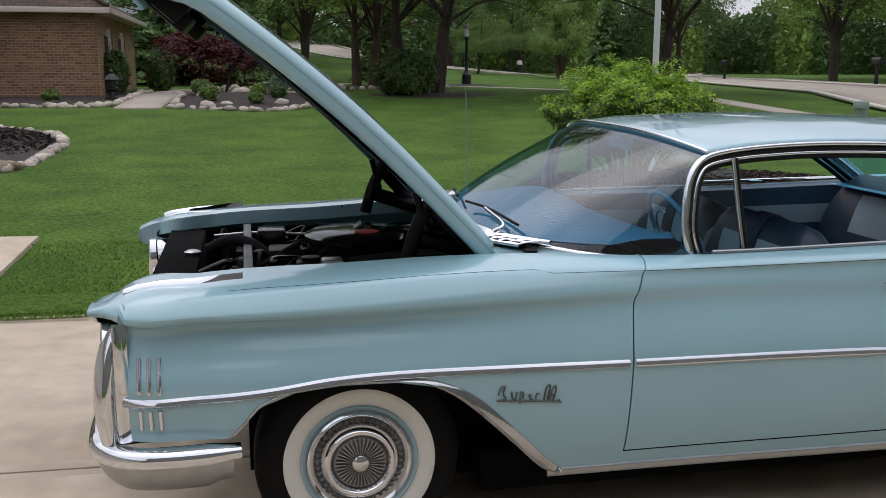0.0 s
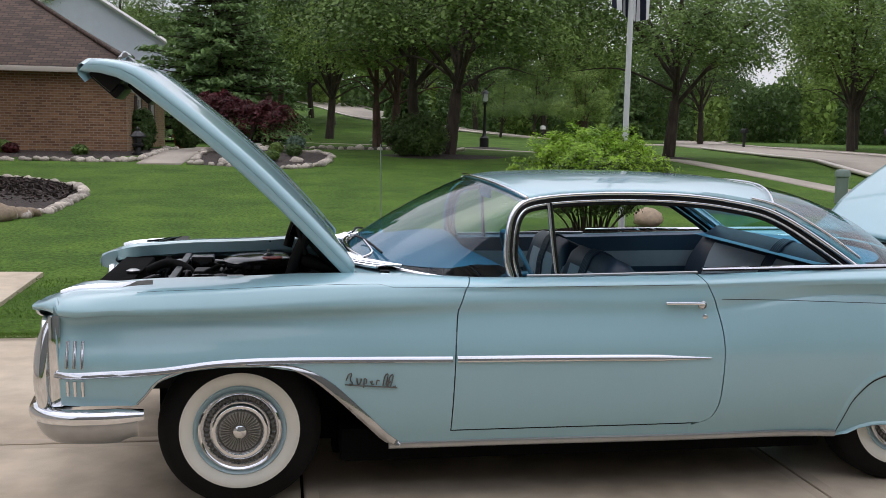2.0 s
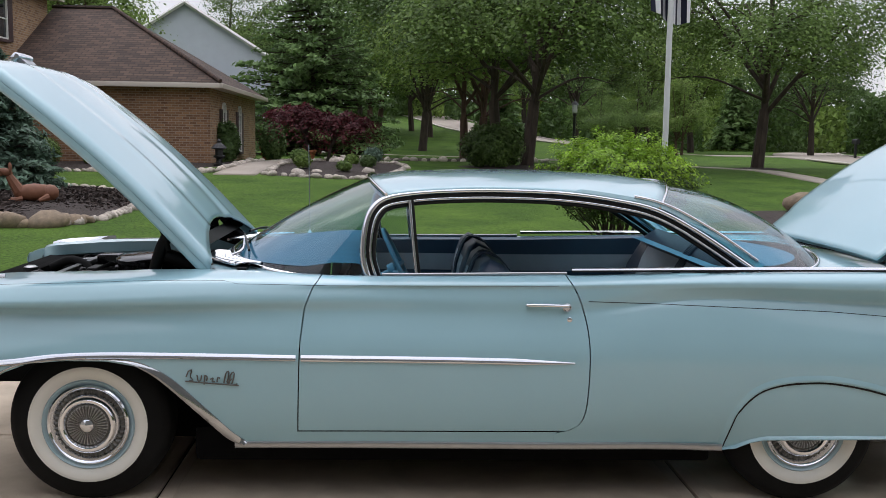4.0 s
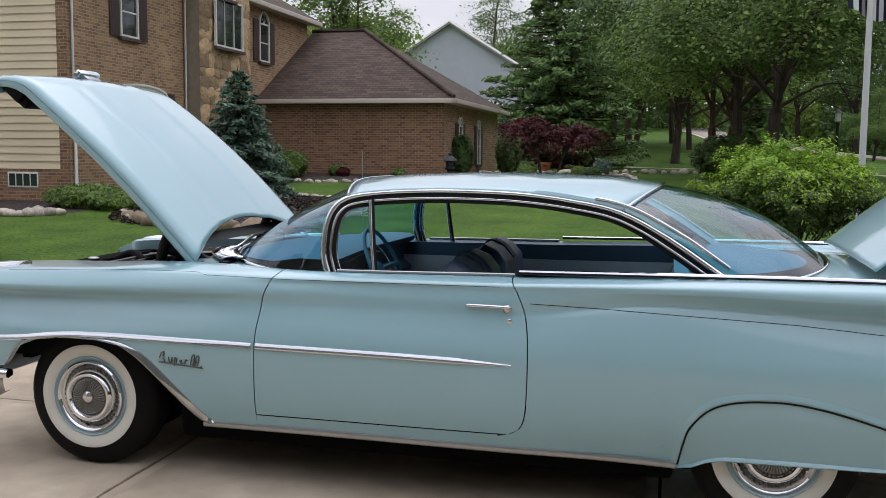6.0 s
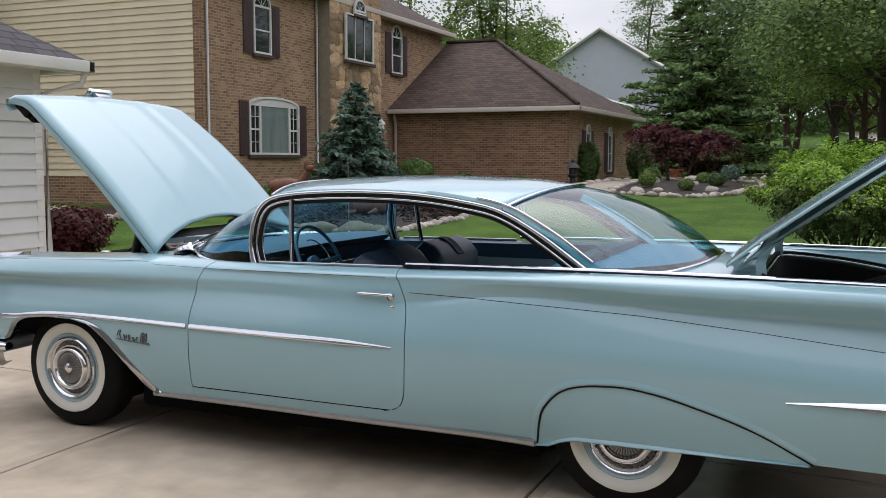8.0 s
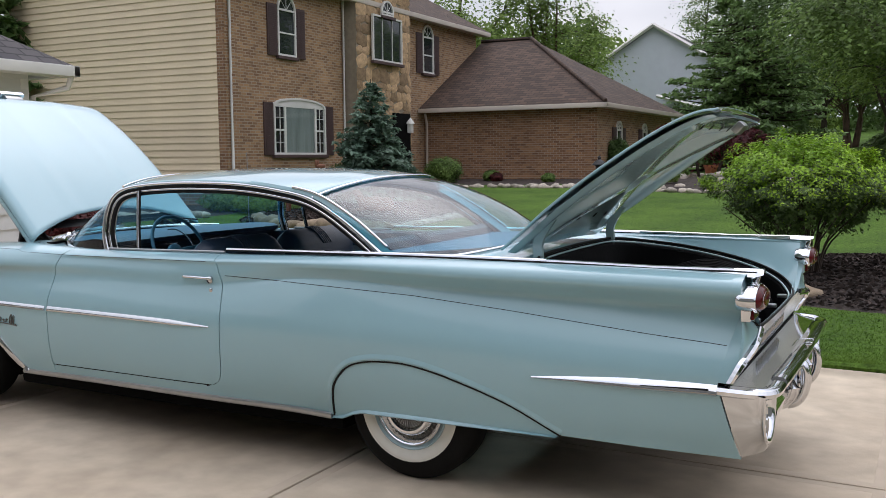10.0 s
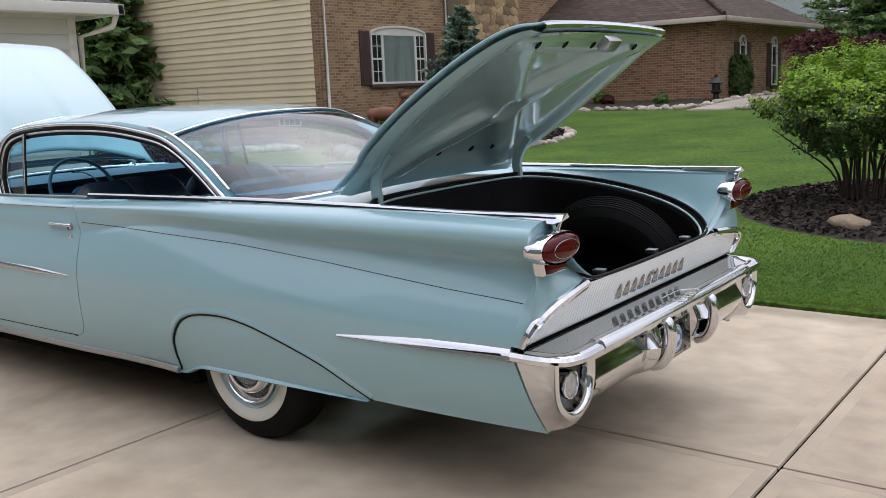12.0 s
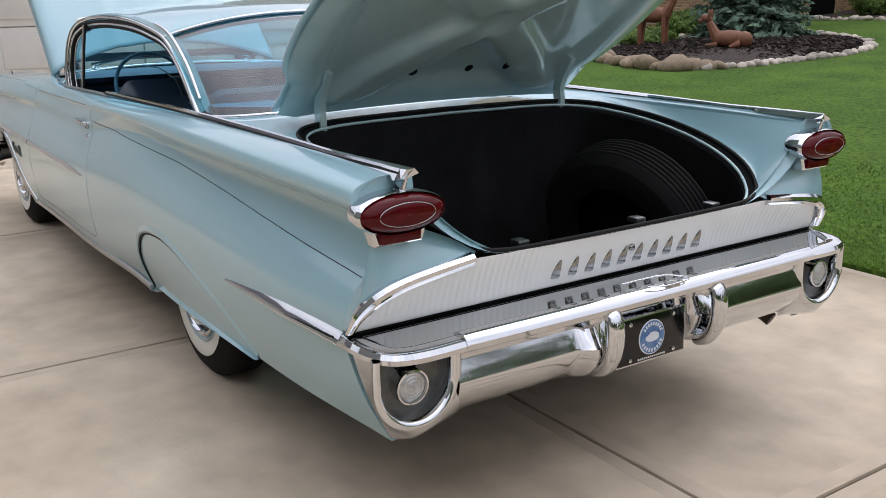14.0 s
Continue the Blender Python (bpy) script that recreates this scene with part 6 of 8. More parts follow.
def panel_pt(y, t):
    """The white tail panel: t 0 at its upper edge, 1 at the slot, leaning in towards the slot."""
    ay = abs(y)
    zt, xt = float(np.interp(ay, TRIM_Y, TRIM_Z)), float(np.interp(ay, TRIM_Y, TRIM_X))
    zb, xb = SLOT_Z + .004, 4.614
    flute = .0030 * (abs(math.sin(math.pi * y / .0225)) - .6) * min(1, max(0, (ay - .33) * 12)) * min(1, max(0, (.955 - ay) * 20)) * math.sin(math.pi * min(1, max(0, t))) ** .35
    return (xt + (xb - xt) * t - .005 * math.sin(math.pi * t) * min(1, (.985 - ay) * 4) + flute, y, zt + (max(zb, .0) - zt) * t)


n, m = 1101, 12
v = [panel_pt(.983 * (-1 + 2 * j / (n - 1)), k / (m - 1)) for j in range(n) for k in range(m)]
mesh_ob("tail_panel", v, grid_faces(n, m, flip=True), WHITE_PAINT, car, label="white fluted panel across the tail", sharp=80)
v = []
for j in range(61):
    y = .984 * (-1 + 2 * j / 60)
    v += [(4.619, y, SLOT_Z + .006), (4.604, y, SLOT_Z + .002), (4.604, y, SLOT_Z - .006), (4.622, y, SLOT_Z - .008)]
mesh_ob("tail_slot", v, grid_faces(61, 4, flip=True), SEAL, car)
SHELF = mat("polished_shelf", (.62, .635, .645), .075, 1.0, vary=.05, scale=6, bump=.006, bscale=10)
v = []
for j in range(81):
    u = -1 + 2 * j / 80
    for x, z, w in ((4.608, SLOT_Z - .004, .984), (4.64, .569, .982), (4.68, .562, .972), (4.72, .557, .955), (4.752, .556, .925)):
        v.append((x - .012 * abs(u) ** 6 * (x - 4.6) / .15, u * w, z))
mesh_ob("tail_shelf", v, grid_faces(81, 5), SHELF, car, label="polished shelf between tail panel and bumper", sharp=60)
BADGE = mat("badge_metal", (.36, .365, .37), .16, 1.0, vary=.2, scale=30)
# ten bright fin-shaped badges in a row along the panel
for k in range(10):
    y = -.287 + k * .0678
    v = []
    for i in range(9):
        q = i / 8
        z = .609 + .060 * q
        t = (.733 - z) / .152
        x = panel_pt(.1, t)[0]
        lean = .010 * q ** 1.4
        w = .0135 * (1 - q ** 2.6) + .0025
        pr = .004 + .013 * (1 - q) ** .7 * min(1, q * 6 + .5)
        v += [(x - .003, y + lean - w, z), (x + pr * .45, y + lean - w * .5, z), (x + pr, y + lean + w * .45, z), (x + pr * .55, y + lean + w * .85, z), (x - .003, y + lean + w, z)]
    mesh_ob("badge_fin", v, grid_faces(9, 5) + [tuple(range(5)), tuple(range(40, 45))[::-1]], BADGE, car, sharp=30)
bm = bmesh.new()
bmesh.ops.create_icosphere(bm, subdivisions=2, radius=.013, matrix=Matrix.Translation((panel_pt(0, .5)[0] + .006, .016, .660)) @ Matrix.Diagonal((.5, 1, 1, 1)))
part("lock_cover", bm, BADGE, car)

# rear bumper: stepped top bar, apron with lamp pods at its ends, guards, plate
rb = new("rear_bumper")
rb.parent = car
half = [(4.577, -.966, .552), (4.65, -.968, .551), (4.712, -.958, .549), (4.748, -.932, .546), (4.766, -.885, .545), (4.771, -.82, .545), (4.771, -.70, .547)]
bar = [(-.034, .014), (-.016, .021), (.008, .021), (.022, .015), (.030, .002), (.027, -.013), (.010, -.022), (-.034, -.022)]
for s in (-1, 1):
    path = crom(half, 44) if s < 0 else crom([(x, -y, z) for x, y, z in half[::-1]], 44)
    v, f = sweep(path, bar)
    mesh_ob("bar_end", v, f, CHROME, rb, label="bright wrapped end of the bumper bar", sharp=35)
path = crom([(4.772, -.735, .549), (4.778, -.40, .550), (4.781, 0, .550), (4.778, .40, .550), (4.772, .735, .549)], 40)
v, f = sweep(path, [(-.036, .020), (-.016, .028), (.010, .028), (.025, .018), (.033, .002), (.029, -.015), (.010, -.026), (-.034, -.026)], scales=[.95 + .05 * min(1, min(i, 39 - i) / 1.5) for i in range(40)])
mesh_ob("top_bar", v, f, CHROME, rb, label="bright bumper top bar", sharp=35)
v = []
ROWS_A = [(4.752, .530), (4.746, .500), (4.742, .489), (4.744, .484), (4.763, .434), (4.765, .427), (4.760, .402), (4.744, .366), (4.714, .332), (4.670, .312), (4.60, .306)]
for j in range(121):
    y = -.735 + 1.47 * j / 120
    d = abs(y - .015)
    back = -.075 / (1 + math.exp((d - .168) * 160))
    swell = .034 * math.exp(-((d - .268) / .034) ** 2)
    for k, (x, z) in enumerate(ROWS_A):
        low = min(1, max(0, (k - 1.5) / 4))
        v.append((x + back * (.3 + .7 * low) + swell * low, y, z))
mesh_ob("apron", v, grid_faces(121, len(ROWS_A), flip=True), CHROME, rb, sharp=32, label="bright bumper apron with a recessed band")


def pod_out(t, hw):
    """U-shaped outline of a lamp pod: t 0 at the outer top, 0.5 at the foot, 1 at the inner top; (outwards, z)."""
    if t < .12:
        return hw, .545 - (.545 - .462) * t / .12
    if t > .88:
        return -hw, .462 + (.545 - .462) * (t - .88) / .12
    a = math.pi * (t - .12) / .76
    return hw * math.cos(a), .462 - hw * math.sin(a)


for s in (-1, 1):
    pod = new("reverse_lamp")
    pod.parent = rb
    n = 49
    yc = .860
    rings = [(4.700, .002), (4.700, .096), (4.740, .103), (4.750, .106), (4.757, .110), (4.762, .117), (4.762, .124), (4.757, .132)]
    v, mats = [], []
    for x, hw in rings:
        for i in range(n):
            o_, z = pod_out(i / (n - 1), hw)
            v.append((x - .006 * max(0, o_) / .12, s * (yc + o_), z if hw > .01 else .46))
    f = grid_faces(len(rings), n, flip=s < 0)
    mats = [1 if i // (n - 1) < 1 else 0 for i in range(len(f))]
    mesh_ob("pod", v, f, [CHROME, CAP_GREY], pod, mats=mats, sharp=60, label="bright lamp pod with a dark recess")
    v, f = lathe([(.046, 4.700), (.051, 4.742), (.049, 4.750), (.044, 4.751), (.042, 4.744)], 28, "x")
    o = mesh_ob("lamp_ring", v, f, CHROME, pod)
    o.location = (-.008, s * .868, .446)
    v, f = lathe([(.044, 4.740)] + [(.041 - .0052 * k, 4.744 + .0006 * k + (.0022 if k % 2 else 0)) for k in range(8)] + [(.001, 4.751)], 28, "x")
    o = mesh_ob("lamp_lens", v, f, CLEAR_LENS, pod)
    o.location = (-.008, s * .868, .446)
    # smooth skirt from the pod's rim out to the quarter's edge, under to its tip and in to the apron
    v = []
    for i in range(n):
        t = i / (n - 1)
        o_, z = pod_out(t, .132)
        a_ = np.array((4.757 - .006 * max(0, o_) / .12, s * (yc + o_), z))
        if t <= .5:
            zz = .556 - (.556 - .272) * (t / .5) ** .9
            b_ = np.array((quarter_end(zz) + .004, s * (side(4.62, zz) - .004), zz))
            c_ = np.array((a_[0] - .012, b_[1] * .72 + a_[1] * .28, (a_[2] + b_[2]) / 2 - .006))
        else:
            q = (t - .5) * 2
            b_ = np.array((4.655 + .050 * min(1, q * 1.5), s * (.892 - .190 * min(1, q * 1.8)), .272 + .034 * min(1, q * 1.8) + .225 * max(0, q - .55) / .45))
            c_ = np.array((a_[0] - .006, a_[1] * .4 + b_[1] * .6, a_[2] * .4 + b_[2] * .6 - .010 * (1 - q)))
        for k in range(10):
            g = k / 9
            v.append(a_ * (1 - g) ** 2 + c_ * 2 * g * (1 - g) + b_ * g ** 2)
    mesh_ob("end_panel", v, grid_faces(n, 10, flip=s > 0), CHROME, rb, sharp=60, label="bright rounded bumper end")
    y = .012 + s * .226
    pts = [(4.776, y, .528), (4.800, y, .524), (4.814, y, .495), (4.815, y, .44), (4.803, y, .39), (4.775, y, .352), (4.74, y, .338)]
    tube("bumper_guard", pts, .022, CHROME, rb, n=16, r2=.031, smooth_n=26, up=(0, 1, 0), scales=[.45 + .55 * min(1, (i + .3) / 4) ** .5 for i in range(26)])
    v, f = lathe([(.001, .030), (.012, .026), (.018, .012), (.020, -.010)], 14, "z")
    o = mesh_ob("guard_cap", v, f, CHROME, rb)
    o.location = (4.803, y, .508)
# wire pull over the middle of the bar
loop = [(4.742, -.125, .590), (4.744, -.05, .591), (4.748, .03, .591), (4.772, .080, .588), (4.808, .098, .586), (4.814, .06, .583), (4.814, -.02, .583), (4.795, -.07, .586)]
tube("lid_pull", loop, .0026, CHROME, rb, n=6, smooth_n=60)
bm = box((4.785, .012, .578), (4.815, .075, .584), .002)
part("pull_plate", bm, CHROME, rb)
pl = new("licence_plate")
pl.parent = rb
pl.matrix_basis = pose(4.737, .015, .393, 0, -2, 0)
bm = box((-.004, -.152, -.078), (.004, .152, .078), .003)
part("plate_frame", bm, CHROME, pl)
bm = box((.003, -.146, -.072), (.006, .146, .072), .002)
part("plate_face", bm, GLOSS_BLACK, pl, "black plate with a round blue emblem")
EMBLEM_WHITE = mat("emblem_white", (.70, .74, .80), .4)
v, f = lathe([(.057, .0062), (.055, .0078), (.001, .0078)], 36, "x")
ep = mesh_ob("plate_emblem", v, f, EMBLEM_WHITE, pl)
v, f = lathe([(.053, .0079), (.052, .0083), (.001, .0083)], 36, "x")
mesh_ob("emblem_field", v, f, mat("emblem_blue", (.05, .13, .33), .4, color2=(.16, .28, .48), scale=40), ep)
for k in range(18):
    a = radians((25 + 130 * (k / 9)) if k < 9 else (205 + 130 * ((k - 9) / 8)))
    bm = box((.0083, -.0032, -.0055), (.0090, .0032, .0055), m=Matrix.Translation((0, .043 * math.cos(a), .043 * math.sin(a))) @ Matrix.Rotation(a - math.pi / 2, 4, "X"))
    part("emblem_bar", bm, EMBLEM_WHITE, ep, smooth=False)
v = [(.0088, .030 * math.cos(a), -.002 + .013 * math.sin(a) + (.006 if 0 < a < 2.2 else 0)) for a in np.linspace(0, 2 * math.pi, 15)[:-1]]
mesh_ob("emblem_shape", v, [tuple(range(14))], EMBLEM_WHITE, ep, smooth=False)
for y, z in ((-.095, .058), (.095, .058), (-.095, -.058), (.095, -.058)):
    v, f = lathe([(.007, .006), (.007, .010), (.001, .012)], 10, "x")
    o = mesh_ob("plate_bolt", v, f, CHROME, pl)
    o.location = (0, y, z)
for k in range(14):
    bm = box((.006, -.060 + k * .0088, -.067), (.0068, -.0545 + k * .0088, -.0615))
    part("plate_bar", bm, TRIM_WHITE, pl, smooth=False)
tube("exhaust_tip", [(4.36, .77, .285), (4.50, .775, .280), (4.565, .79, .268), (4.605, .80, .247)], .027, mat("rusty_pipe", (.10, .075, .06), .6, .5, vary=.4, scale=30), car, n=12, smooth_n=14)

# floor pan closes the underside; low near-black boxes are added to deepen the shade
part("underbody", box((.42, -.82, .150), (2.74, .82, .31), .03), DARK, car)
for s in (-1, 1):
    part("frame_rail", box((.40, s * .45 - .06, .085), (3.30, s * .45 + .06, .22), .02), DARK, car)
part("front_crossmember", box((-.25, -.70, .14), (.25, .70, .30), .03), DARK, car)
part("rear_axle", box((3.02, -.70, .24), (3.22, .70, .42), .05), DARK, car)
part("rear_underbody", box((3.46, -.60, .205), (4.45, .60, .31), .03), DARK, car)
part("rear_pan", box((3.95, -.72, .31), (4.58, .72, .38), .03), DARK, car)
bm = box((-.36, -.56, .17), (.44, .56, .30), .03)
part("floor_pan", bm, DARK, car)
tube("radio_aerial", [(.775, .935, .985), (.772, .937, 1.30), (.768, .939, 1.52)], .0028, STEEL, car, n=5)
v, f = lathe([(.02, 0), (.016, .02), (.006, .035), (.001, .036)], 12, "z")
o = mesh_ob("aerial_base", v, f, CHROME, car)
o.location = (.775, .935, .975)

# ---- cabin ----
cab = new("cabin")
cab.parent = car
v = []
for u in np.linspace(-1, 1, 31):
    b = ws_base(u * .95)
    y = u * .77
    x1 = 1.12 + .05 * abs(u)
    v += [(b[0] + .02, y, 1.0), ((b[0] + x1) / 2, y, 1.018), (x1 - .04, y, 1.015), (x1, y, 1.0), (x1 - .01, y, .975), (x1 - .05, y, .955), (x1 - .07, y, .86), (x1 - .02, y, .82), (x1 - .03, y, .74)]
f = grid_faces(31, 9, flip=True)
mats = [(1 if i % 8 in (3, 4, 5, 6, 7) else 0) for i in range(len(f))]
mesh_ob("dashboard", v, f, [mat("dash_vinyl", (0.045, 0.15, 0.24), .5, vary=.15, scale=10, bump=.05, bscale=160), NAVY], cab, mats=mats, label="blue padded dashboard")
for y0, y1 in ((-.62, -.16), (.10, .60)):
    bm = box((1.035, y0, .868), (1.075, y1, .945), .012)
    part("dash_panel", bm, BLACK, cab)
    tube("dash_trim", [(1.08, y0, .862), (1.085, (y0 + y1) / 2, .862), (1.08, y1, .862)], .006, CHROME, cab, n=6)
    tube("dash_trim", [(1.08, y0, .948), (1.085, (y0 + y1) / 2, .948), (1.08, y1, .948)], .004, CHROME, cab, n=6)
sw = new("steering_wheel")
sw.parent = cab
sw.matrix_basis = pose(1.33, -.40, .945, 0, 64, 0)
pts = [(.205 * math.cos(a), .205 * math.sin(a), 0) for a in np.linspace(0, 2 * math.pi, 49)]
tube("rim", pts, .0105, BLUE_TRIM, sw, n=8)
pts = [(.13 * math.cos(a), .13 * math.sin(a), -.015) for a in np.linspace(-.2, math.pi + .2, 24)]
tube("horn_ring", pts, .004, CHROME, sw, n=6)
tube("spoke", [(0, -.20, 0), (0, -.08, -.03), (0, 0, -.04), (0, .08, -.03), (0, .20, 0)], .012, BLUE_TRIM, sw, n=6, r2=.02, smooth_n=16)
v, f = lathe([(.045, -.06), (.045, -.03), (.03, -.018), (.001, -.015)], 20, "z")
mesh_ob("hub", v, f, BLUE_TRIM, sw)
tube("column", [(0, 0, -.04), (0, 0, -.35)], .024, BLUE_TRIM, sw, n=10, up=(1, 0, 0))
mir = new("mirror")
mir.parent = cab
tube("stem", [(1.20, 0, 1.37), (1.23, 0, 1.32)], .006, CHROME, mir, n=6)
bm = box((1.222, -.115, 1.268), (1.238, .115, 1.318), .012)
part("mirror_body", bm, BLUE_TRIM, mir)


def bench(name, x0, x1, seat_z, top_z, lean, label, splits, deep=0.0):
    b = new(name)
    b.parent = cab
    bm = box((x0, -.72, seat_z - .16), (x1, .72, seat_z), .06)
    part("cushion", bm, NAVY, b)
    n = 30
    for y0, y1 in splits:
        prof = [(0, seat_z - .05), (.01, seat_z + .12), (.015, (seat_z + top_z) / 2 + .05), (.03, top_z - .09), (.05, top_z - .03), (.09, top_z), (.13 + deep * .3, top_z - .02 - deep * .1), (.15 + deep * .7, top_z - .08 - deep * .15), (.16 + deep, seat_z - .05)]
        v = []
        ys = np.linspace(y0, y1, n)
        for y in ys:
            e = min(1, (y - y0) / .09, (y1 - y) / .09)
            e = 1 - (1 - max(e, 0)) ** 2
            for a, z in prof:
                zz = seat_z + (z - seat_z) * (.72 + .28 * e)
                v.append((x1 - .02 + a * (.8 + .2 * e) + (zz - seat_z) * lean, y, zz))
        f = grid_faces(n, len(prof), flip=True) + [tuple(range(len(prof))), tuple(range((n - 1) * len(prof), n * len(prof)))[::-1]]
        mats = []
        for i in range(n - 1):
            for j in range(len(prof) - 1):
                mid = y0 + (y1 - y0) * (i + .5) / (n - 1)
                panel = .18 < (mid - y0) / (y1 - y0) < .82
                mats.append(1 if (panel and j in (1, 2)) else 0)
        mats += [1, 1]
        rest = mesh_ob("backrest", v, f, [NAVY, SILVER_VINYL], b, mats=mats, label=label)
        # bands of sewn pleats over the top of the backrest
        for q in (-2, -1, 0, 1, 2):
            ym = y0 + (y1 - y0) * (.5 if y1 - y0 < 1 else .34) + q * .020
            tube("pleat", [(x1 - .022 + a + (z - seat_z) * lean, ym, z + .001) for a, z in prof[1:8]], .009, NAVY, rest, n=6, smooth_n=16)
    return b


bench("front_seat", 1.36, 1.64, .62, 1.025, .05, "navy and silver vinyl split backrest", ((-.73, -.02), (.02, .73)), .10)
bench("rear_seat", 2.28, 2.66, .66, 1.06, .30, "navy and silver vinyl backrest", ((-.70, .70),))
v = [(2.72 + .62 * t - .30 * abs(u) ** 2.4 * t, u * .70, 1.0 + .01 * t) for u in np.linspace(-1, 1, 21) for t in np.linspace(0, 1, 5)]
mesh_ob("parcel_shelf", v, grid_faces(21, 5, flip=True), BLUE_TRIM, cab)

# the body rides a little low amidships: everything between the wheels settles towards the sills
def settle(x, z):
    low = np.interp(x, [-.3, .6, 2.75, 3.9], [0, .022, .030, 0])
    mid = np.interp(x, [-.7, .9, 2.1, 3.8, 4.3, 4.55], [0, .011, .015, .010, .008, 0])
    top = np.interp(x, [.2, 1.0, 2.1, 2.9, 3.5, 4.4], [0, .020, .024, .014, .010, 0])
    return float(np.interp(z, [.30, .62, .90, 1.0, 1.16], [low, mid, .4 * mid + .6 * top, top, 0]))


KEEP = {"front_wheel", "rear_wheel", "hood", "trunk_lid", "rear_bumper", "tail_lamp", "engine_bay", "cabin", "trunk_hinge"}


def sink(ob):
    for o in ob.children:
        if o.name.split(".")[0] in KEEP or o.name.startswith(("tail_", "badge", "fin_tip", "fin_s", "fin_foot")):
            continue
        if o.data:
            if o.location.length > 1e-6:
                o.location.z -= settle(o.location.x, o.location.z)
            else:
                for q in o.data.vertices:
                    q.co.z -= settle(q.co.x, q.co.z)
        sink(o)


sink(car)

# spare tyre lying in the trunk
spare = thing("spare_tyre", "worn black spare tyre lying in the open trunk", "tyre", (0.345 + 4.25, 3.865 + .40, .575))
turn = Vector((.16, -.94, -.28)).to_track_quat("Z", "Y")
prof = [(.20, -.05), (.21, -.085), (.26, -.098), (.31, -.09), (.335, -.072), (.342, -.064)]
prof += [(.345 if i % 4 in (0, 1) else .337, -.060 + .12 * i / 23) for i in range(24)]
prof += [(.342, .064), (.335, .072), (.31, .09), (.26, .098), (.21, .085), (.20, .05)]
v, f = lathe(prof, 56, "z")
o = mesh_ob("casing", v, f, RUBBER, spare, sharp=25, label="black tyre with ribbed tread")
o.rotation_mode = "QUATERNION"
o.rotation_quaternion = turn
v, f = lathe([(.205, -.06), (.19, -.055), (.17, -.01), (.10, .02), (.001, .02)], 40, "z")
o = mesh_ob("wheel_disc", v, f, BLACK, spare)
o.rotation_mode = "QUATERNION"
o.rotation_quaternion = turn


# ---- plants ----
def leaves(name, centres, size, material, parent, rng, flat=0.0, aspect=1.7, idx=None, label="", face=None):
    """Many small folded leaves at the centres; face gives the way each blade turns its upper side."""
    c = np.asarray(centres, float)
    n = len(c)
    if face is None:
        a = rng.normal(size=(n, 3))
        a[:, 2] *= 1 - flat
        a /= np.linalg.norm(a, axis=1)[:, None]
        b = rng.normal(size=(n, 3))
        b -= a * np.sum(a * b, axis=1)[:, None]
        b /= np.linalg.norm(b, axis=1)[:, None]
        nn = np.cross(a, b)
    else:
        nn = np.asarray(face, float) + rng.normal(size=(n, 3)) * .42
        nn /= np.linalg.norm(nn, axis=1)[:, None]
        a = rng.normal(size=(n, 3))
        a -= nn * np.sum(a * nn, axis=1)[:, None]
        a /= np.linalg.norm(a, axis=1)[:, None]
        b = np.cross(nn, a)
    s = (size * rng.uniform(.6, 1.35, n))[:, None]
    v = np.stack([c - a * s * aspect / 2, c + b * s / 2 + nn * s * .12, c + a * s * aspect / 2, c - b * s / 2 + nn * s * .12], 1).reshape(-1, 3)
    me = bpy.data.meshes.new(name)
    me.vertices.add(4 * n)
    me.vertices.foreach_set("co", v.ravel())
    me.loops.add(4 * n)
    me.loops.foreach_set("vertex_index", np.arange(4 * n, dtype=np.int32))
    me.polygons.add(n)
    me.polygons.foreach_set("loop_start", np.arange(0, 4 * n, 4, dtype=np.int32))
    for m in (material if isinstance(material, (list, tuple)) else [material]):
        me.materials.append(m)
    if idx is not None:
        me.polygons.foreach_set("material_index", idx.astype(np.int32))
    me.update(calc_edges=True)
    ob = new(name, me)
    ob.parent = parent
    if label:
        ob["label"] = label
    return ob


def sprays(tips, outward, count, r, thick, rng):
    """Leaf places in flat drooping sprays round the tips, and the way the leaves face."""
    k = len(tips)
    pick = rng.integers(0, k, count)
    q = rng.normal(size=(count, 3))
    q[:, :2] *= r * rng.uniform(.6, 1.35, k)[pick][:, None]
    d = np.hypot(q[:, 0], q[:, 1])
    q[:, 2] = q[:, 2] * thick - d * d / r * .42
    tilt = rng.normal(size=(k, 2)) * .28
    q[:, 2] += np.sum(q[:, :2] * tilt[pick], axis=1)
    face = outward[pick] * .35 + np.stack([q[:, 0] / r * .35, q[:, 1] / r * .35, np.full(count, 1.0)], 1)
    return tips[pick] + q, face


def branches(name, segs, material, parent, n=7):
    """Tapered limbs joined in one mesh. segs: list of (points, r0, r1)."""
    V, F = [], []
    for pts, r0, r1 in segs:
        p = crom(pts, max(5, 3 * len(pts)))
        k = len(p)
        v, f = sweep(p, ring(1.0, n), scales=list(np.linspace(r0, r1, k)), up=(.31, .9, .05))
        o = len(V)
        V += v
        F += [tuple(i + o for i in q) for q in f]
    return mesh_ob(name, V, F, material, parent)


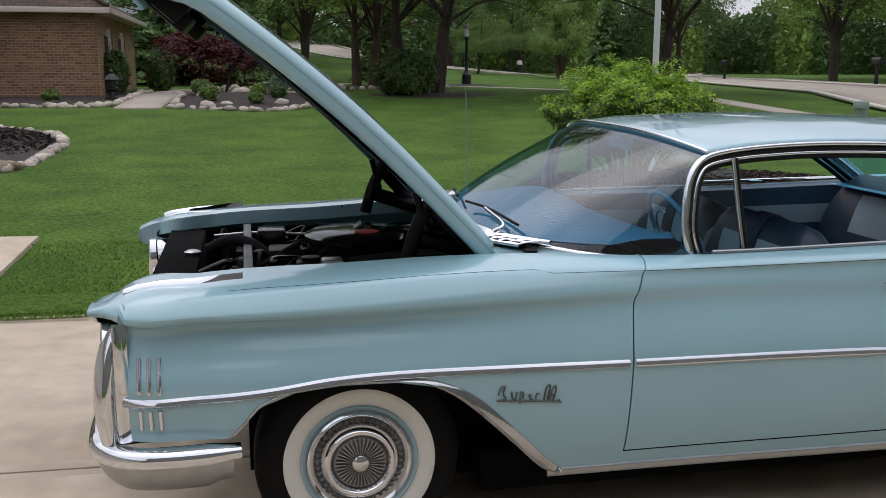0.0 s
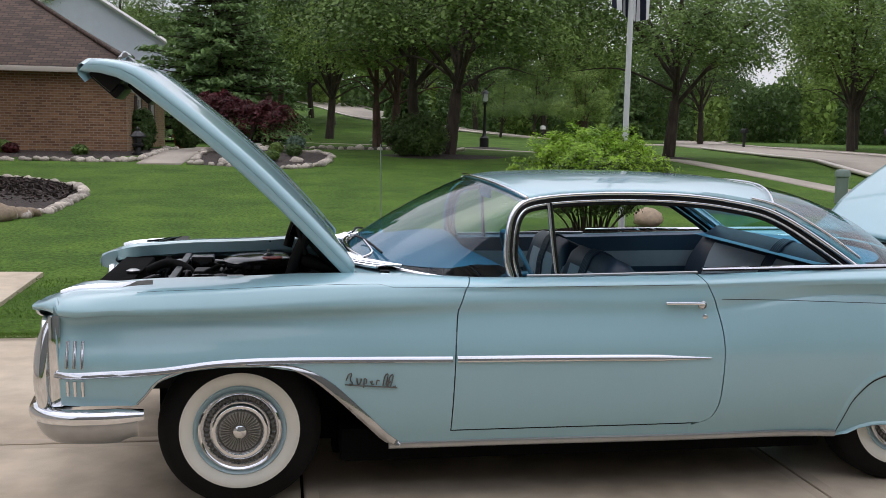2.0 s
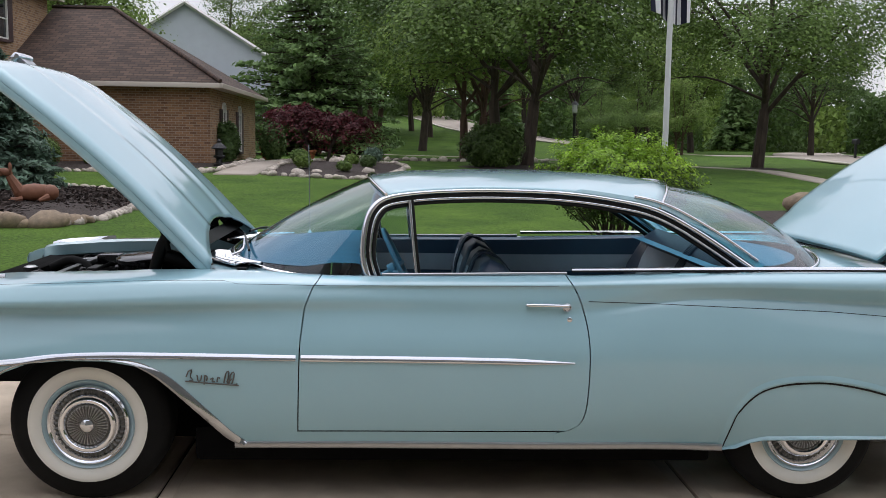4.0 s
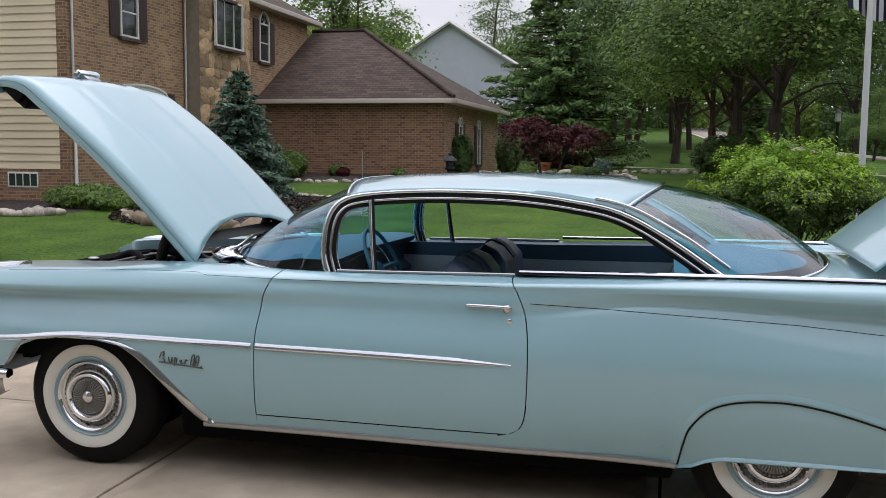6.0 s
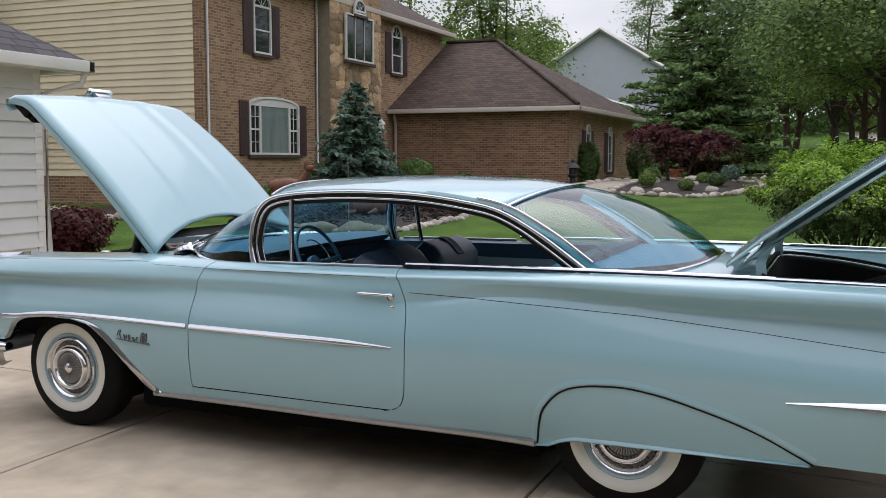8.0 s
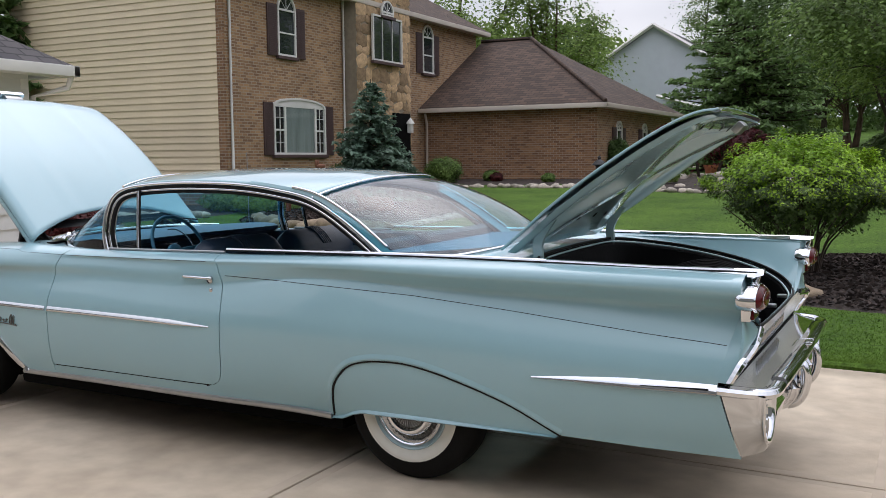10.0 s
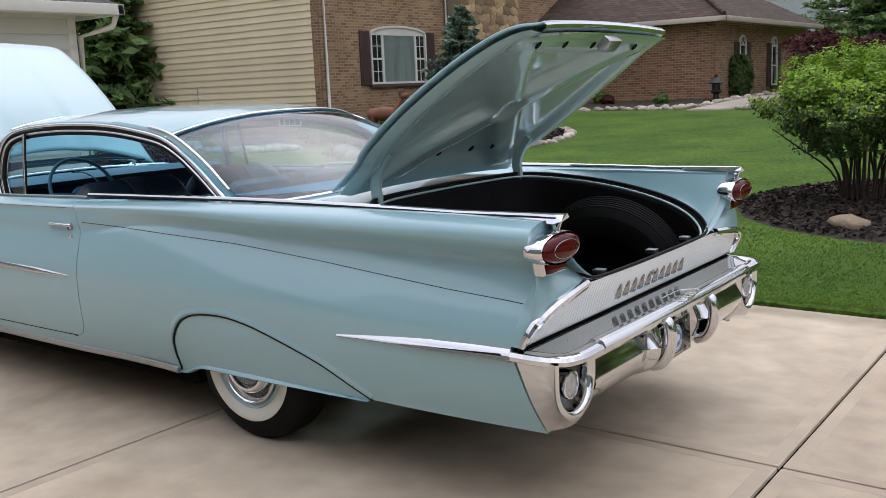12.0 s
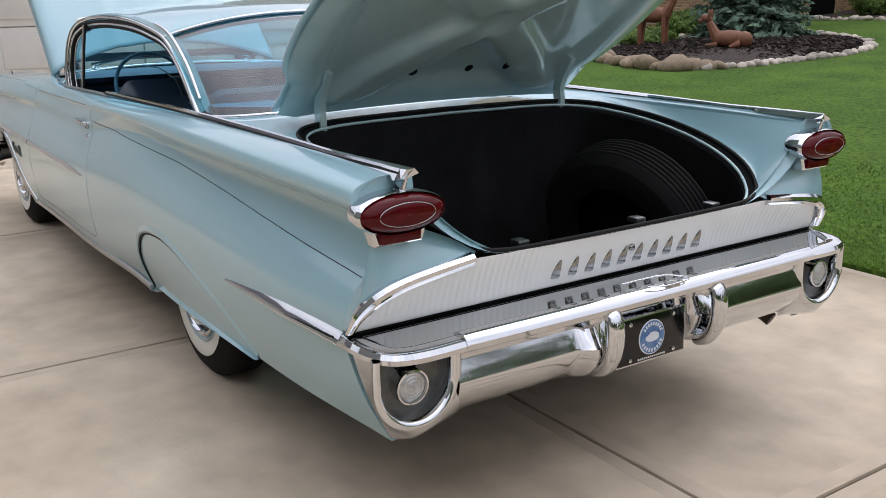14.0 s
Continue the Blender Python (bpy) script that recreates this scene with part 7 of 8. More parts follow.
def tree(at, h, crown_r, trunk_r, leaf, nleaf, lsize, seed, label, bark=None, fork=.20, stems=1, name="tree", category="tree", low=.24):
    """A short trunk that parts into rising limbs, with twigs and layered sprays of leaves."""
    rng = np.random.default_rng(seed)
    t = thing(name, label, category, at)
    segs, tips, out = [], [], []
    for st in range(stems):
        turn = np.array((math.cos(st * 2.4 + .5), math.sin(st * 2.4 + .5), 0))
        base = turn * (trunk_r * 1.2 if stems > 1 else 0)
        crotch = base + turn * (.10 * h * fork if stems > 1 else 0) + np.array((*rng.uniform(-.02, .02, 2) * h, h * fork))
        r0 = trunk_r / math.sqrt(stems)
        segs.append(([base + np.array((0, 0, -.25)), base * 1.02 + np.array((0, 0, .12)), (base + crotch) / 2, crotch], r0 * 1.25, r0 * .86))
        limbs = 7 if stems == 1 else 4
        for k in range(limbs):
            lead = k == 0
            ang = k * 2.4 + rng.uniform(-.35, .35) + st * 1.3
            reach = crown_r * (.16 if lead else rng.uniform(.62, .98))
            rise = h * (.76 if lead else rng.uniform(.30, .62)) * (1 if lead or reach < .8 * crown_r else .72)
            way = np.array((math.cos(ang), math.sin(ang), 0))
            end = crotch + way * reach + np.array((0, 0, rise))
            start = crotch + np.array((0, 0, rng.uniform(-.02, .10) * h * (0 if lead else 1)))
            limb_pts = [start, start + way * reach * .30 + np.array((0, 0, rise * .42)), start + way * reach * .66 + np.array((0, 0, rise * .78)) + rng.normal(size=3) * .012 * h, end]
            segs.append((limb_pts, r0 * (.62 if lead else .44), r0 * .05))
            line = crom(limb_pts, 24)
            for q in range(13 if lead else 9):
                i = int(rng.uniform(5, 23))
                side_ang = ang + rng.choice((-1, 1)) * rng.uniform(.5, 1.5) if not lead else rng.uniform(0, 6.28)
                ln = crown_r * rng.uniform(.26, .52) * (1.15 - .5 * i / 24)
                s1 = line[i] + np.array((math.cos(side_ang) * ln, math.sin(side_ang) * ln, ln * rng.uniform(-.15, .42)))
                mid = (line[i] + s1) / 2 + np.array((0, 0, ln * .08))
                segs.append(([line[i], mid, s1], r0 * .15, r0 * .025))
                for f in (.45, .75, 1.0):
                    tips.append(line[i] + (s1 - line[i]) * f + rng.normal(size=3) * .03 * crown_r)
                    out.append((math.cos(side_ang), math.sin(side_ang), 0))
            tips += [end, line[20], line[16]]
            out += [way] * 3
        # low boughs that hang below the crown
        for k in range(2):
            ang = k * 1.57 + rng.uniform(0, 1.2)
            way = np.array((math.cos(ang), math.sin(ang), 0))
            p0 = crotch + np.array((0, 0, h * .03 * k))
            p2 = p0 + way * crown_r * rng.uniform(.6, .85) + np.array((0, 0, h * rng.uniform(.04, .10)))
            segs.append(([p0, (p0 + p2) / 2 + np.array((0, 0, h * .045)), p2], r0 * .26, r0 * .03))
            for f in (.5, .68, .84, 1.0):
                tips.append(p0 + (p2 - p0) * f + rng.normal(size=3) * .05 * crown_r)
                out.append(way)
    branches("trunk", segs, bark or BARK, t)
    c, face = sprays(np.array(tips), np.array(out), nleaf, crown_r * .135, crown_r * .030, rng)
    mid_r = np.hypot(c[:, 0], c[:, 1])
    keep = (c[:, 2] > h * (low + .06)) & ((mid_r > crown_r * .42) | (c[:, 2] > h * (low + .20) - mid_r * .35))
    leaves("crown", c[keep], lsize, leaf, t, rng, face=face[keep], aspect=1.35)
    return t


def conifer(at, h, r, seed, label, material, nper=26, lsize=.10, name="spruce_tree", category="spruce"):
    rng = np.random.default_rng(seed)
    t = thing(name, label, category, at)
    segs = [([(0, 0, -.1), (0, 0, h * .5), (0, 0, h)], r * .07, .006)]
    C = []
    z = h * .04
    while z < h * .97:
        fr = 1 - z / h
        reach = r * (fr ** .82) + .03
        nb = max(4, int(13 * fr + 5))
        for k in range(nb):
            a = rng.uniform(0, 2 * math.pi)
            L = reach * rng.uniform(.72, 1.08)
            p0, p1 = np.array((0, 0, z)), np.array((math.cos(a) * L, math.sin(a) * L, z - L * .10 + L * .18 * rng.uniform(0, 1)))
            segs.append(([p0, (p0 + p1) / 2 - np.array((0, 0, L * .06)), p1], r * .018 * (fr + .2), .003))
            m = int(nper * (.4 + fr))
            s = rng.uniform(.15, 1.03, m) ** .8
            w = (1.12 - s) * L * .34
            C.append(p0 + (p1 - p0) * s[:, None] + rng.normal(size=(m, 3)) * np.stack([w, w, w * .28 + .015], 1) * .55)
        z += h * .030 + .02
    branches("trunk", segs, BARK, t, n=5)
    c = np.vstack(C)
    leaves("needles", c, lsize, material, t, rng, aspect=2.6, face=np.stack([c[:, 0] / r * .5, c[:, 1] / r * .5, np.full(len(c), .8)], 1))
    return t


def bush(at, rx, ry, h, seed, label, mats, n=9000, lsize=.06, stem=True, base=.25, name="bush", category="bush", limes=0.0, stem_mat=None, flare=False):
    """Stems that fan out to a lumpy dome of leaves."""
    rng = np.random.default_rng(seed)
    t = thing(name, label, category, at)
    if stem:
        segs = []
        for k in range(34):
            a = k * 2.4
            q = math.sqrt((k + .5) / 34)
            p2 = np.array((math.cos(a) * rx * q * .92, math.sin(a) * ry * q * .92, h * (.50 + .40 * (1 - q * q))))
            p0 = np.array((math.cos(a) * .17, math.sin(a) * .17, -.05))
            segs.append(([p0, p2 * np.array((.35, .35, .42)), p2 * np.array((.72, .72, .76)), p2], .014, .005))
        branches("stem", segs, stem_mat or BARK, t, n=5)
    th = rng.uniform(0, 2 * math.pi, n)
    cz = rng.uniform(base * 2 - 1, 1, n)
    rr = np.sqrt(1 - cz ** 2)
    shell = rng.uniform(.35, 1.0, n) ** .40
    lump = 1 + .08 * np.sin(th * 5 + cz * 4 + seed) + .06 * np.sin(th * 11 - cz * 9) + .05 * np.sin(th * 23 + cz * 17) + rng.normal(size=n) * .025
    c = np.stack([np.cos(th) * rr * rx * shell * lump, np.sin(th) * rr * ry * shell * lump, h * (.5 + .5 * cz * shell * lump)], 1)
    face = np.stack([np.cos(th) * rr, np.sin(th) * rr, cz * .8 + .7], 1)
    if flare:
        # leaves gather in tufts at the twig ends, with gaps between and bare stems below
        tufts = c[:950] * np.array((1, 1, .97))
        pick = rng.integers(0, 950, n)
        c = tufts[pick] + rng.normal(size=(n, 3)) * np.array((.042, .042, .030))
        face = face[:950][pick]
        c[:, :2] *= np.clip(.10 + 1.42 * c[:, 2:] / h, 0, 1)
        keep = rng.uniform(0, 1, n) < np.clip(c[:, 2] / h * 3.6 - 1.08, .0, 1)
        c, face, n = c[keep], face[keep], int(keep.sum())
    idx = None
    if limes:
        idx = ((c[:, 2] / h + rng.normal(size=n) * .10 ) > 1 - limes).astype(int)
    leaves("foliage", c, lsize, mats, t, rng, idx=idx, face=face)
    return t


def gz(x, y):
    return ground_z(x, y)


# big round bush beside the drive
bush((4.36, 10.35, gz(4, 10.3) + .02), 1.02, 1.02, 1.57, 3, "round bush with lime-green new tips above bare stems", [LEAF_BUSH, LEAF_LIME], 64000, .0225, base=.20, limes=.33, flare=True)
bush((4.70, 28.4, .73), .98, .9, 1.36, 5, "dark clipped rounded yew shrub in a mulch ring", LEAF_BUSH, 14000, .05, stem=False, base=.05, name="shrub", category="shrub")
bush((6.6, 44, .75), .9, .9, 1.1, 6, "small dark round shrub on the lawn", LEAF_DARK, 2500, .11, stem=False, base=.05, name="shrub", category="shrub")
for x, y, r, h, s in ((-3.75, 27.9 + 2.2, .42, 1.35, 1), (-2.7, 33.5, .45, 1.45, 2)):
    bush((x, y, gz(x, y)), r, r, h, 20 + s, "small upright dark evergreen shrub by the brick wing", LEAF_DARK, 3500, .07, stem=False, base=.02, name="shrub", category="shrub")
bush((-6.0, 9.25, .08), .62, .62, .74, 8, "dark red barberry bush by the garage corner", LEAF_BARBERRY, 5000, .045, stem=True, base=.05, name="barberry_bush")
bush((-7.0, 10.6, .12), .55, .55, .62, 9, "dark red barberry bush by the garage corner", LEAF_BARBERRY, 4000, .045, stem=True, base=.05, name="barberry_bush")
conifer((-6.45, 18.9, gz(0, 18.9)), 3.05, 1.38, 12, "blue spruce in the stone-edged bed", NEEDLE, 40, .075)
for x, y, rx, h in ((-8.6, 19.4, .7, .6), (-9.3, 20.6, .6, .55), (-8.4, 26.5, .6, .85), (-9.2, 17.2, .9, .5), (-8.0, 17.0, .9, .42), (-9.7, 23.0, .7, .9), (-7.2, 27.6, .28, .35)):
    bush((x, y, gz(x, y)), rx, rx, h, int(40 + x * 3), "low green shrub along the house front", [LEAF, LEAF_DARK][int(x * 10) % 2], 5500, .045, stem=False, base=.05, name="shrub", category="shrub")
for x, y in ((-6.9, 27.3), (-5.0, 27.0)):
    bush((x, y, gz(x, y)), .22, .22, .30, 61, "small shrub in the bed before the brick wing", [LEAF_BARBERRY, LEAF][int(x) % 2], 700, .06, stem=False, base=.05, name="shrub", category="shrub")

# red-leaved maple: two umbrella crowns of hanging sprays on thin crooked stems
rng = np.random.default_rng(77)
red = thing("red_maple", "low spreading dark red japanese maple over the garden bed", "maple tree", (-.85, 30.3, .75))
segs, tips, out = [], [], []
for cx, cy, top, wide, nk in ((-.62, -.1, 1.80, 1.05, 11), (.78, .25, 1.55, 1.10, 11)):
    for k in range(nk):
        a = k * 2.4
        r = wide * math.sqrt((k + .5) / nk)
        p2 = np.array((cx + math.cos(a) * r, cy + math.sin(a) * r * .8, top - .30 * (r / wide) ** 2 * wide + .10 * rng.uniform()))
        knee = np.array((cx * .7 + .12 * math.cos(a), cy + .1 * math.sin(a), top * .62))
        segs.append(([(cx * .35, 0, -.1), (cx * .55, cy * .5, top * .34), knee, p2 * np.array((.9, .9, 1)) + np.array((0, 0, .04)), p2], .050, .008))
        for f in (1.0, .8):
            tips.append(knee + (p2 - knee) * f + np.array((0, 0, .05)))
            out.append((math.cos(a), math.sin(a), 0))
branches("trunk", segs, BARK, red)
c, face = sprays(np.array(tips), np.array(out), 9500, .20, .03, rng)
leaves("crown", c, .050, LEAF_RED, red, rng, face=face, aspect=2.2)

# trees on the lawns; one of each kind is grown, the others are copies at their own places
kinds = [
    tree((5.9, 29.3, .72), 10.8, 5.0, .21, LEAF, 42000, .092, 101, "green shade tree with a dark trunk in a mulch ring", low=.24),
    tree((5.4, 33.5, .75), 11.5, 5.2, .21, LEAF_DARK, 42000, .094, 102, "dark green shade tree on the lawn", low=.25),
    tree((5.2, 41.5, .75), 11.0, 4.2, .34, LEAF_LIGHT, 24000, .13, 103, "tree with several reddish stems", bark=BARK_RED, stems=3, fork=.17),
    tree((3.3, 54, .75), 12.0, 4.8, .24, LEAF_LIGHT, 26000, .13, 104, "tall green tree beyond the lawn", low=.25),
]
spots = [
    (0, 13.9, 30.5, .95, 40), (1, 29.5, 33, 1.0, 10), (3, 36, 54, 1.05, 75), (0, 37, 44, 1.0, 130), (3, 42, 63, 1.2, 15), (2, 48, 56, 1.2, 20), (1, 37, 27, 1.0, 280), (0, 39, 18, 1.0, 60),
    (3, 54, 68, 1.3, 190), (1, 36, 76, 1.2, 66), (1, 18, 84, 1.2, 33), (3, 25, 86, 1.2, 77), (0, 4.4, 71, 1.0, 250), (1, 3.2, 82, 1.1, 11), (3, 31, 92, 1.3, 99), (0, 15, 96, 1.3, 145),
    (1, -.8, 64, 1.0, 200), (0, 15.2, 62, .42, 20), (2, 19.2, 57, .45, 170), (0, 21.5, 77, .6, 35), (2, 0, 76, 1.2, 99),
    (3, -26, 62, 1.35, 35), (2, -20, 66, 1.3, 205), (3, -33, 54, 1.4, 80), (0, -14, 88, 1.4, 10), (3, -24, 46, 1.2, 160), (1, -30, 38, 1.3, 15),
    (0, -3, -17, .9, 60), (1, 5.5, -20, .95, 150), (0, 12.5, -17, .95, 220), (1, 18, -13, .8, 300),
]
for k, x, y, s, rz in spots:
    copy_thing(kinds[k], Matrix.LocRotScale((x, y, gz(x, y) - .05), Euler((0, 0, radians(rz))), (s, s, s)))
conifer((-2.4, 46, .75), 11.5, 4.7, 31, "tall dark spruce beyond the garden bed", NEEDLE_GREEN, 85, .13)
conifer((6.9, 47, .75), 4.4, 1.8, 32, "dark spruce between the tree trunks", NEEDLE_GREEN, 16, .22)
conifer((29.5, 76, 1.2), 6.0, 2.2, 33, "dark spruce across the street", NEEDLE_GREEN, 14, .25)
conifer((-18.0, 17.5, .4), 8.0, 2.0, 34, "dark spruce behind the garage roof", NEEDLE_GREEN, 20, .2)

# woods behind everything
rng = np.random.default_rng(5)
woods = thing("woods", "dense green woods closing the view beyond the houses", "woods", kind="stuff")
n = 130000
ang = rng.uniform(radians(-75), radians(75), n)
lobe = np.sin(ang * 37) * .5 + np.sin(ang * 83 + 1) * .3 + np.sin(ang * 17 + 2) * .6
top = 10.0 + 2.4 * lobe + 4.0 * (ang < radians(-12))
hh = rng.uniform(0, 1, n) ** .8
rad = 128 + 7 * np.sin(ang * 53) + rng.normal(size=n) * 4 - hh * 3
wx, wy = np.sin(ang) * rad, np.cos(ang) * rad
wz = .6 + np.clip(np.minimum(wy, 140) - 50, 0, 90) * .05 * np.clip((24 - wx) / 13, 0, 1)
c = np.stack([wx, wy, wz + hh * top * rng.uniform(.9, 1.03, n)], 1)
leaves("woods_leaves", c, .42, [LEAF, LEAF_DARK, LEAF_LIGHT], woods, rng, idx=np.where(np.floor(ang * 30) % 3 == 1, 2, 1))
# dark backing sheet gives the gaps between the leaves their shade
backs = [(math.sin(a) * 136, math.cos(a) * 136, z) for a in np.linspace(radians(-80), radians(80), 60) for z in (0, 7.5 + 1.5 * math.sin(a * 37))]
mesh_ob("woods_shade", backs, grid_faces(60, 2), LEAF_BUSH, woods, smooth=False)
woods2 = thing("woods", "dense green woods behind the drive", "woods", kind="stuff")
n = 14000
ang = rng.uniform(radians(80), radians(280), n)
hh = rng.uniform(0, 1, n) ** .8
rad = 42 + rng.normal(size=n) * 3
c = np.stack([np.sin(ang) * rad, np.cos(ang) * rad, hh * (9 + 2 * np.sin(ang * 19))], 1)
leaves("woods_leaves", c, .9, LEAF_DARK, woods2, rng)

# ---- beds, stones and garden things ----
stone_meshes = []
for k in range(7):
    bm = bmesh.new()
    bmesh.ops.create_icosphere(bm, subdivisions=2, radius=.5)
    for q in bm.verts:
        d = 1 + .30 * noise.noise(q.co * 2.2 + Vector((k * 9.1, 3, 0))) + .10 * noise.noise(q.co * 5 + Vector((k * 9.1, 3, 0)))
        q.co *= d
        q.co.z *= .75
    me = bpy.data.meshes.new("edging_stone")
    bm.to_mesh(me)
    bm.free()
    me.materials.append(STONE)
    me.polygons.foreach_set("use_smooth", [True] * len(me.polygons))
    stone_meshes.append(me)


def stones_along(pts, n, size, seed, group, label, material=None):
    rnd = random.Random(seed)
    p = crom(pts, n)
    for x, y in p:
        s = size * rnd.uniform(.7, 1.3)
        o = new("garden_stone", rnd.choice(stone_meshes))
        o.matrix_basis = Matrix.LocRotScale((x + rnd.uniform(-.05, .05), y + rnd.uniform(-.06, .06), gz(x, y) + s * .22), Euler((rnd.uniform(-.3, .3), rnd.uniform(-.3, .3), rnd.uniform(0, 6))), (s * rnd.uniform(.9, 1.35), s, s * rnd.uniform(.75, 1.05)))
        tagged(o, label, "stone", group)
        if material:
            o.material_slots[0].link = "OBJECT"
            o.material_slots[0].material = material


def bed(name, pts, n, label, lift=.05):
    p = crom(pts, n)
    c = p.mean(axis=0)
    v, k = [], 8
    for i in range(k):
        for x, y in p:
            t = i / (k - 1)
            xx, yy = x + (c[0] - x) * t, y + (c[1] - y) * t
            v.append((xx, yy, gz(xx, yy) + .014 + lift * math.sin(t * math.pi / 2) + .02 * noise.noise((xx * 4, yy * 4, 2)) * min(1, t * 4)))
    o = mesh_ob(name, v, grid_faces(k, n, True), MULCH)
    return tagged(o, label, "mulch bed", kind="structure")


def ellipse(cx, cy, rx, ry, rz=0, n=16):
    return [(cx + rx * math.cos(a) * math.cos(rz) - ry * math.sin(a) * math.sin(rz), cy + rx * math.cos(a) * math.sin(rz) + ry * math.sin(a) * math.cos(rz)) for a in np.linspace(0, 2 * math.pi, n)]


island = [(-3.05, 16.0), (-3.1, 17.5), (-3.5, 18.7), (-4.4, 19.8), (-5.6, 20.5), (-7.0, 20.6), (-8.2, 19.5), (-8.0, 17.0), (-6.9, 15.0), (-5.7, 14.0), (-4.3, 13.5), (-3.4, 13.7), (-3.05, 14.7), (-3.05, 16.0)]
bed("mulch_island", island, 80, "dark mulch island edged with round stones", .16)
stones_along(island, 110, .18, 3, "island edging stones", "rounded pale edging stone round the mulch island")
stones_along([(-6.8, 14.9), (-5.7, 13.95), (-4.9, 13.6), (-4.3, 13.42), (-3.6, 13.5), (-3.15, 14.1)], 16, .34, 4, "island edging boulders", "tan sandstone boulder at the front of the island", BOULDER)
bed("mulch_bed", ellipse(5.55, 10.55, 2.45, 2.22), 70, "dark mulch bed round the bush", .08)
bed("mulch_bed", [(-9.9, 24.2), (-8.0, 24.6), (-6, 24.8), (-4.2, 24.8), (-3.2, 25.4), (-3.0, 30), (-3.4, 34), (-3.8, 30), (-4.1, 28.6), (-7, 28.6), (-10, 28.6), (-9.9, 25.6)], 60, "dark mulch bed along the brick wing", .02)
stones_along([(-9.0, 24.4), (-7.0, 24.7), (-5.0, 24.8), (-4.0, 24.75), (-3.25, 25.3), (-3.05, 28), (-3.0, 33)], 66, .21, 7, "wing bed stones", "rounded pale stone edging the bed by the wing")
garden = [(-1.75, 24.4), (.4, 23.4), (1.6, 24.6), (2.0, 28), (1.2, 31), (-1, 32.2), (-1.7, 30), (-1.75, 24.4)]
bed("mulch_bed", garden, 50, "planted mulch bed under the red maple", .12)
stones_along(garden, 66, .22, 9, "maple bed stones", "rounded pale stone edging the maple bed")
rnd = random.Random(8)
for k in range(26):
    x, y = rnd.uniform(-1.5, 1.3), rnd.uniform(24.2, 31)
    stones_along([(x, y), (x + .01, y)], 2 if k % 3 == 0 else 1 + 1, rnd.uniform(.2, .45), k, "rockery stones", "mixed rockery stone in the maple bed") if k % 2 == 0 else None
for x, y, rx, h, m in ((-.9, 25.8, .35, .6, LEAF_LIGHT), (.3, 25.0, .3, .4, LEAF), (.9, 26.5, .35, .5, LEAF_DARK), (-1.2, 28, .4, .6, LEAF), (1.0, 29.0, .45, .7, NEEDLE), (0.4, 27.5, .3, .45, LEAF_LIGHT)):
    bush((x, y, gz(x, y) + .1), rx * .7, rx * .7, h * .7, int(x * 10 + 90), "small garden plant among the rockery stones", m, 1500, .04, stem=False, base=.05, name="garden_plant", category="plant")
for x, y, r in ((5.6, 29.0, 2.1), (5.3, 39.5, 2.2), (13.9, 30.5, 1.0), (10.0, 43.2, 1.4)):
    bed("mulch_ring", ellipse(x, y, r, r * .8), 30, "mulch ring round a tree trunk", .06)
stones_along([(-13, 16.0), (-11, 15.0), (-9.7, 14.8), (-8.6, 15.3)], 22, .26, 17, "side bed stones", "rounded pale stone edging the bed below the siding")
bed("mulch_bed", [(-13, 16.0), (-11, 15.1), (-9.7, 14.9), (-8.7, 15.5), (-8.9, 17.0), (-10.1, 18.1), (-13, 18.1), (-13, 16.0)], 40, "dark mulch bed below the tan siding", .03)
long_bed = [(-1, 36.5), (3, 36.2), (7.5, 36.5), (7.8, 37.6), (3, 38), (-1, 38), (-1, 36.5)]
bed("mulch_bed", long_bed, 40, "long mulch bed with stones across the lawn", .08)
stones_along([(-1, 36.4), (3, 36.1), (7.6, 36.4)], 24, .30, 14, "far bed stones", "pale stone along the far bed")


def boulder(at, s, seed, label):
    o = new("boulder", stone_meshes[seed % 7].copy())
    o.data.materials[0] = BOULDER
    o.matrix_basis = Matrix.LocRotScale((*at[:2], at[2] + s[2] * .28), Euler((.1, .05, seed)), s)
    tagged(o, label, "boulder")


boulder((4.55, 9.0, .06), (.40, .34, .22), 2, "low tan boulder on the mulch beside the bush")
boulder((9.6, 17.0, .27), (.80, .55, .62), 3, "tan boulder in the mulch near the bush")
boulder((6.15, 12.95, .2), (.55, .42, .40), 5, "tan boulder in the mulch near the bush")
bed("mulch_bed", ellipse(9.4, 15.9, 1.7, 1.5), 40, "mulch bed around boulders", .05)

# two painted deer statues on the island
deer = new("deer_statue")


def ball(bm, c, r, rz=0, ry=0):
    bmesh.ops.create_icosphere(bm, subdivisions=2, radius=1, matrix=Matrix.Translation(c) @ Euler((0, ry, rz)).to_matrix().to_4x4() @ Matrix.Diagonal((*r, 1)))


def limb(bm, a, b, r0, r1):
    a, b = Vector(a), Vector(b)
    q = (b - a).to_track_quat("Z", "Y").to_matrix().to_4x4()
    bmesh.ops.create_cone(bm, segments=8, radius1=r0, radius2=r1, depth=(b - a).length, cap_ends=True, matrix=Matrix.Translation((a + b) / 2) @ q)


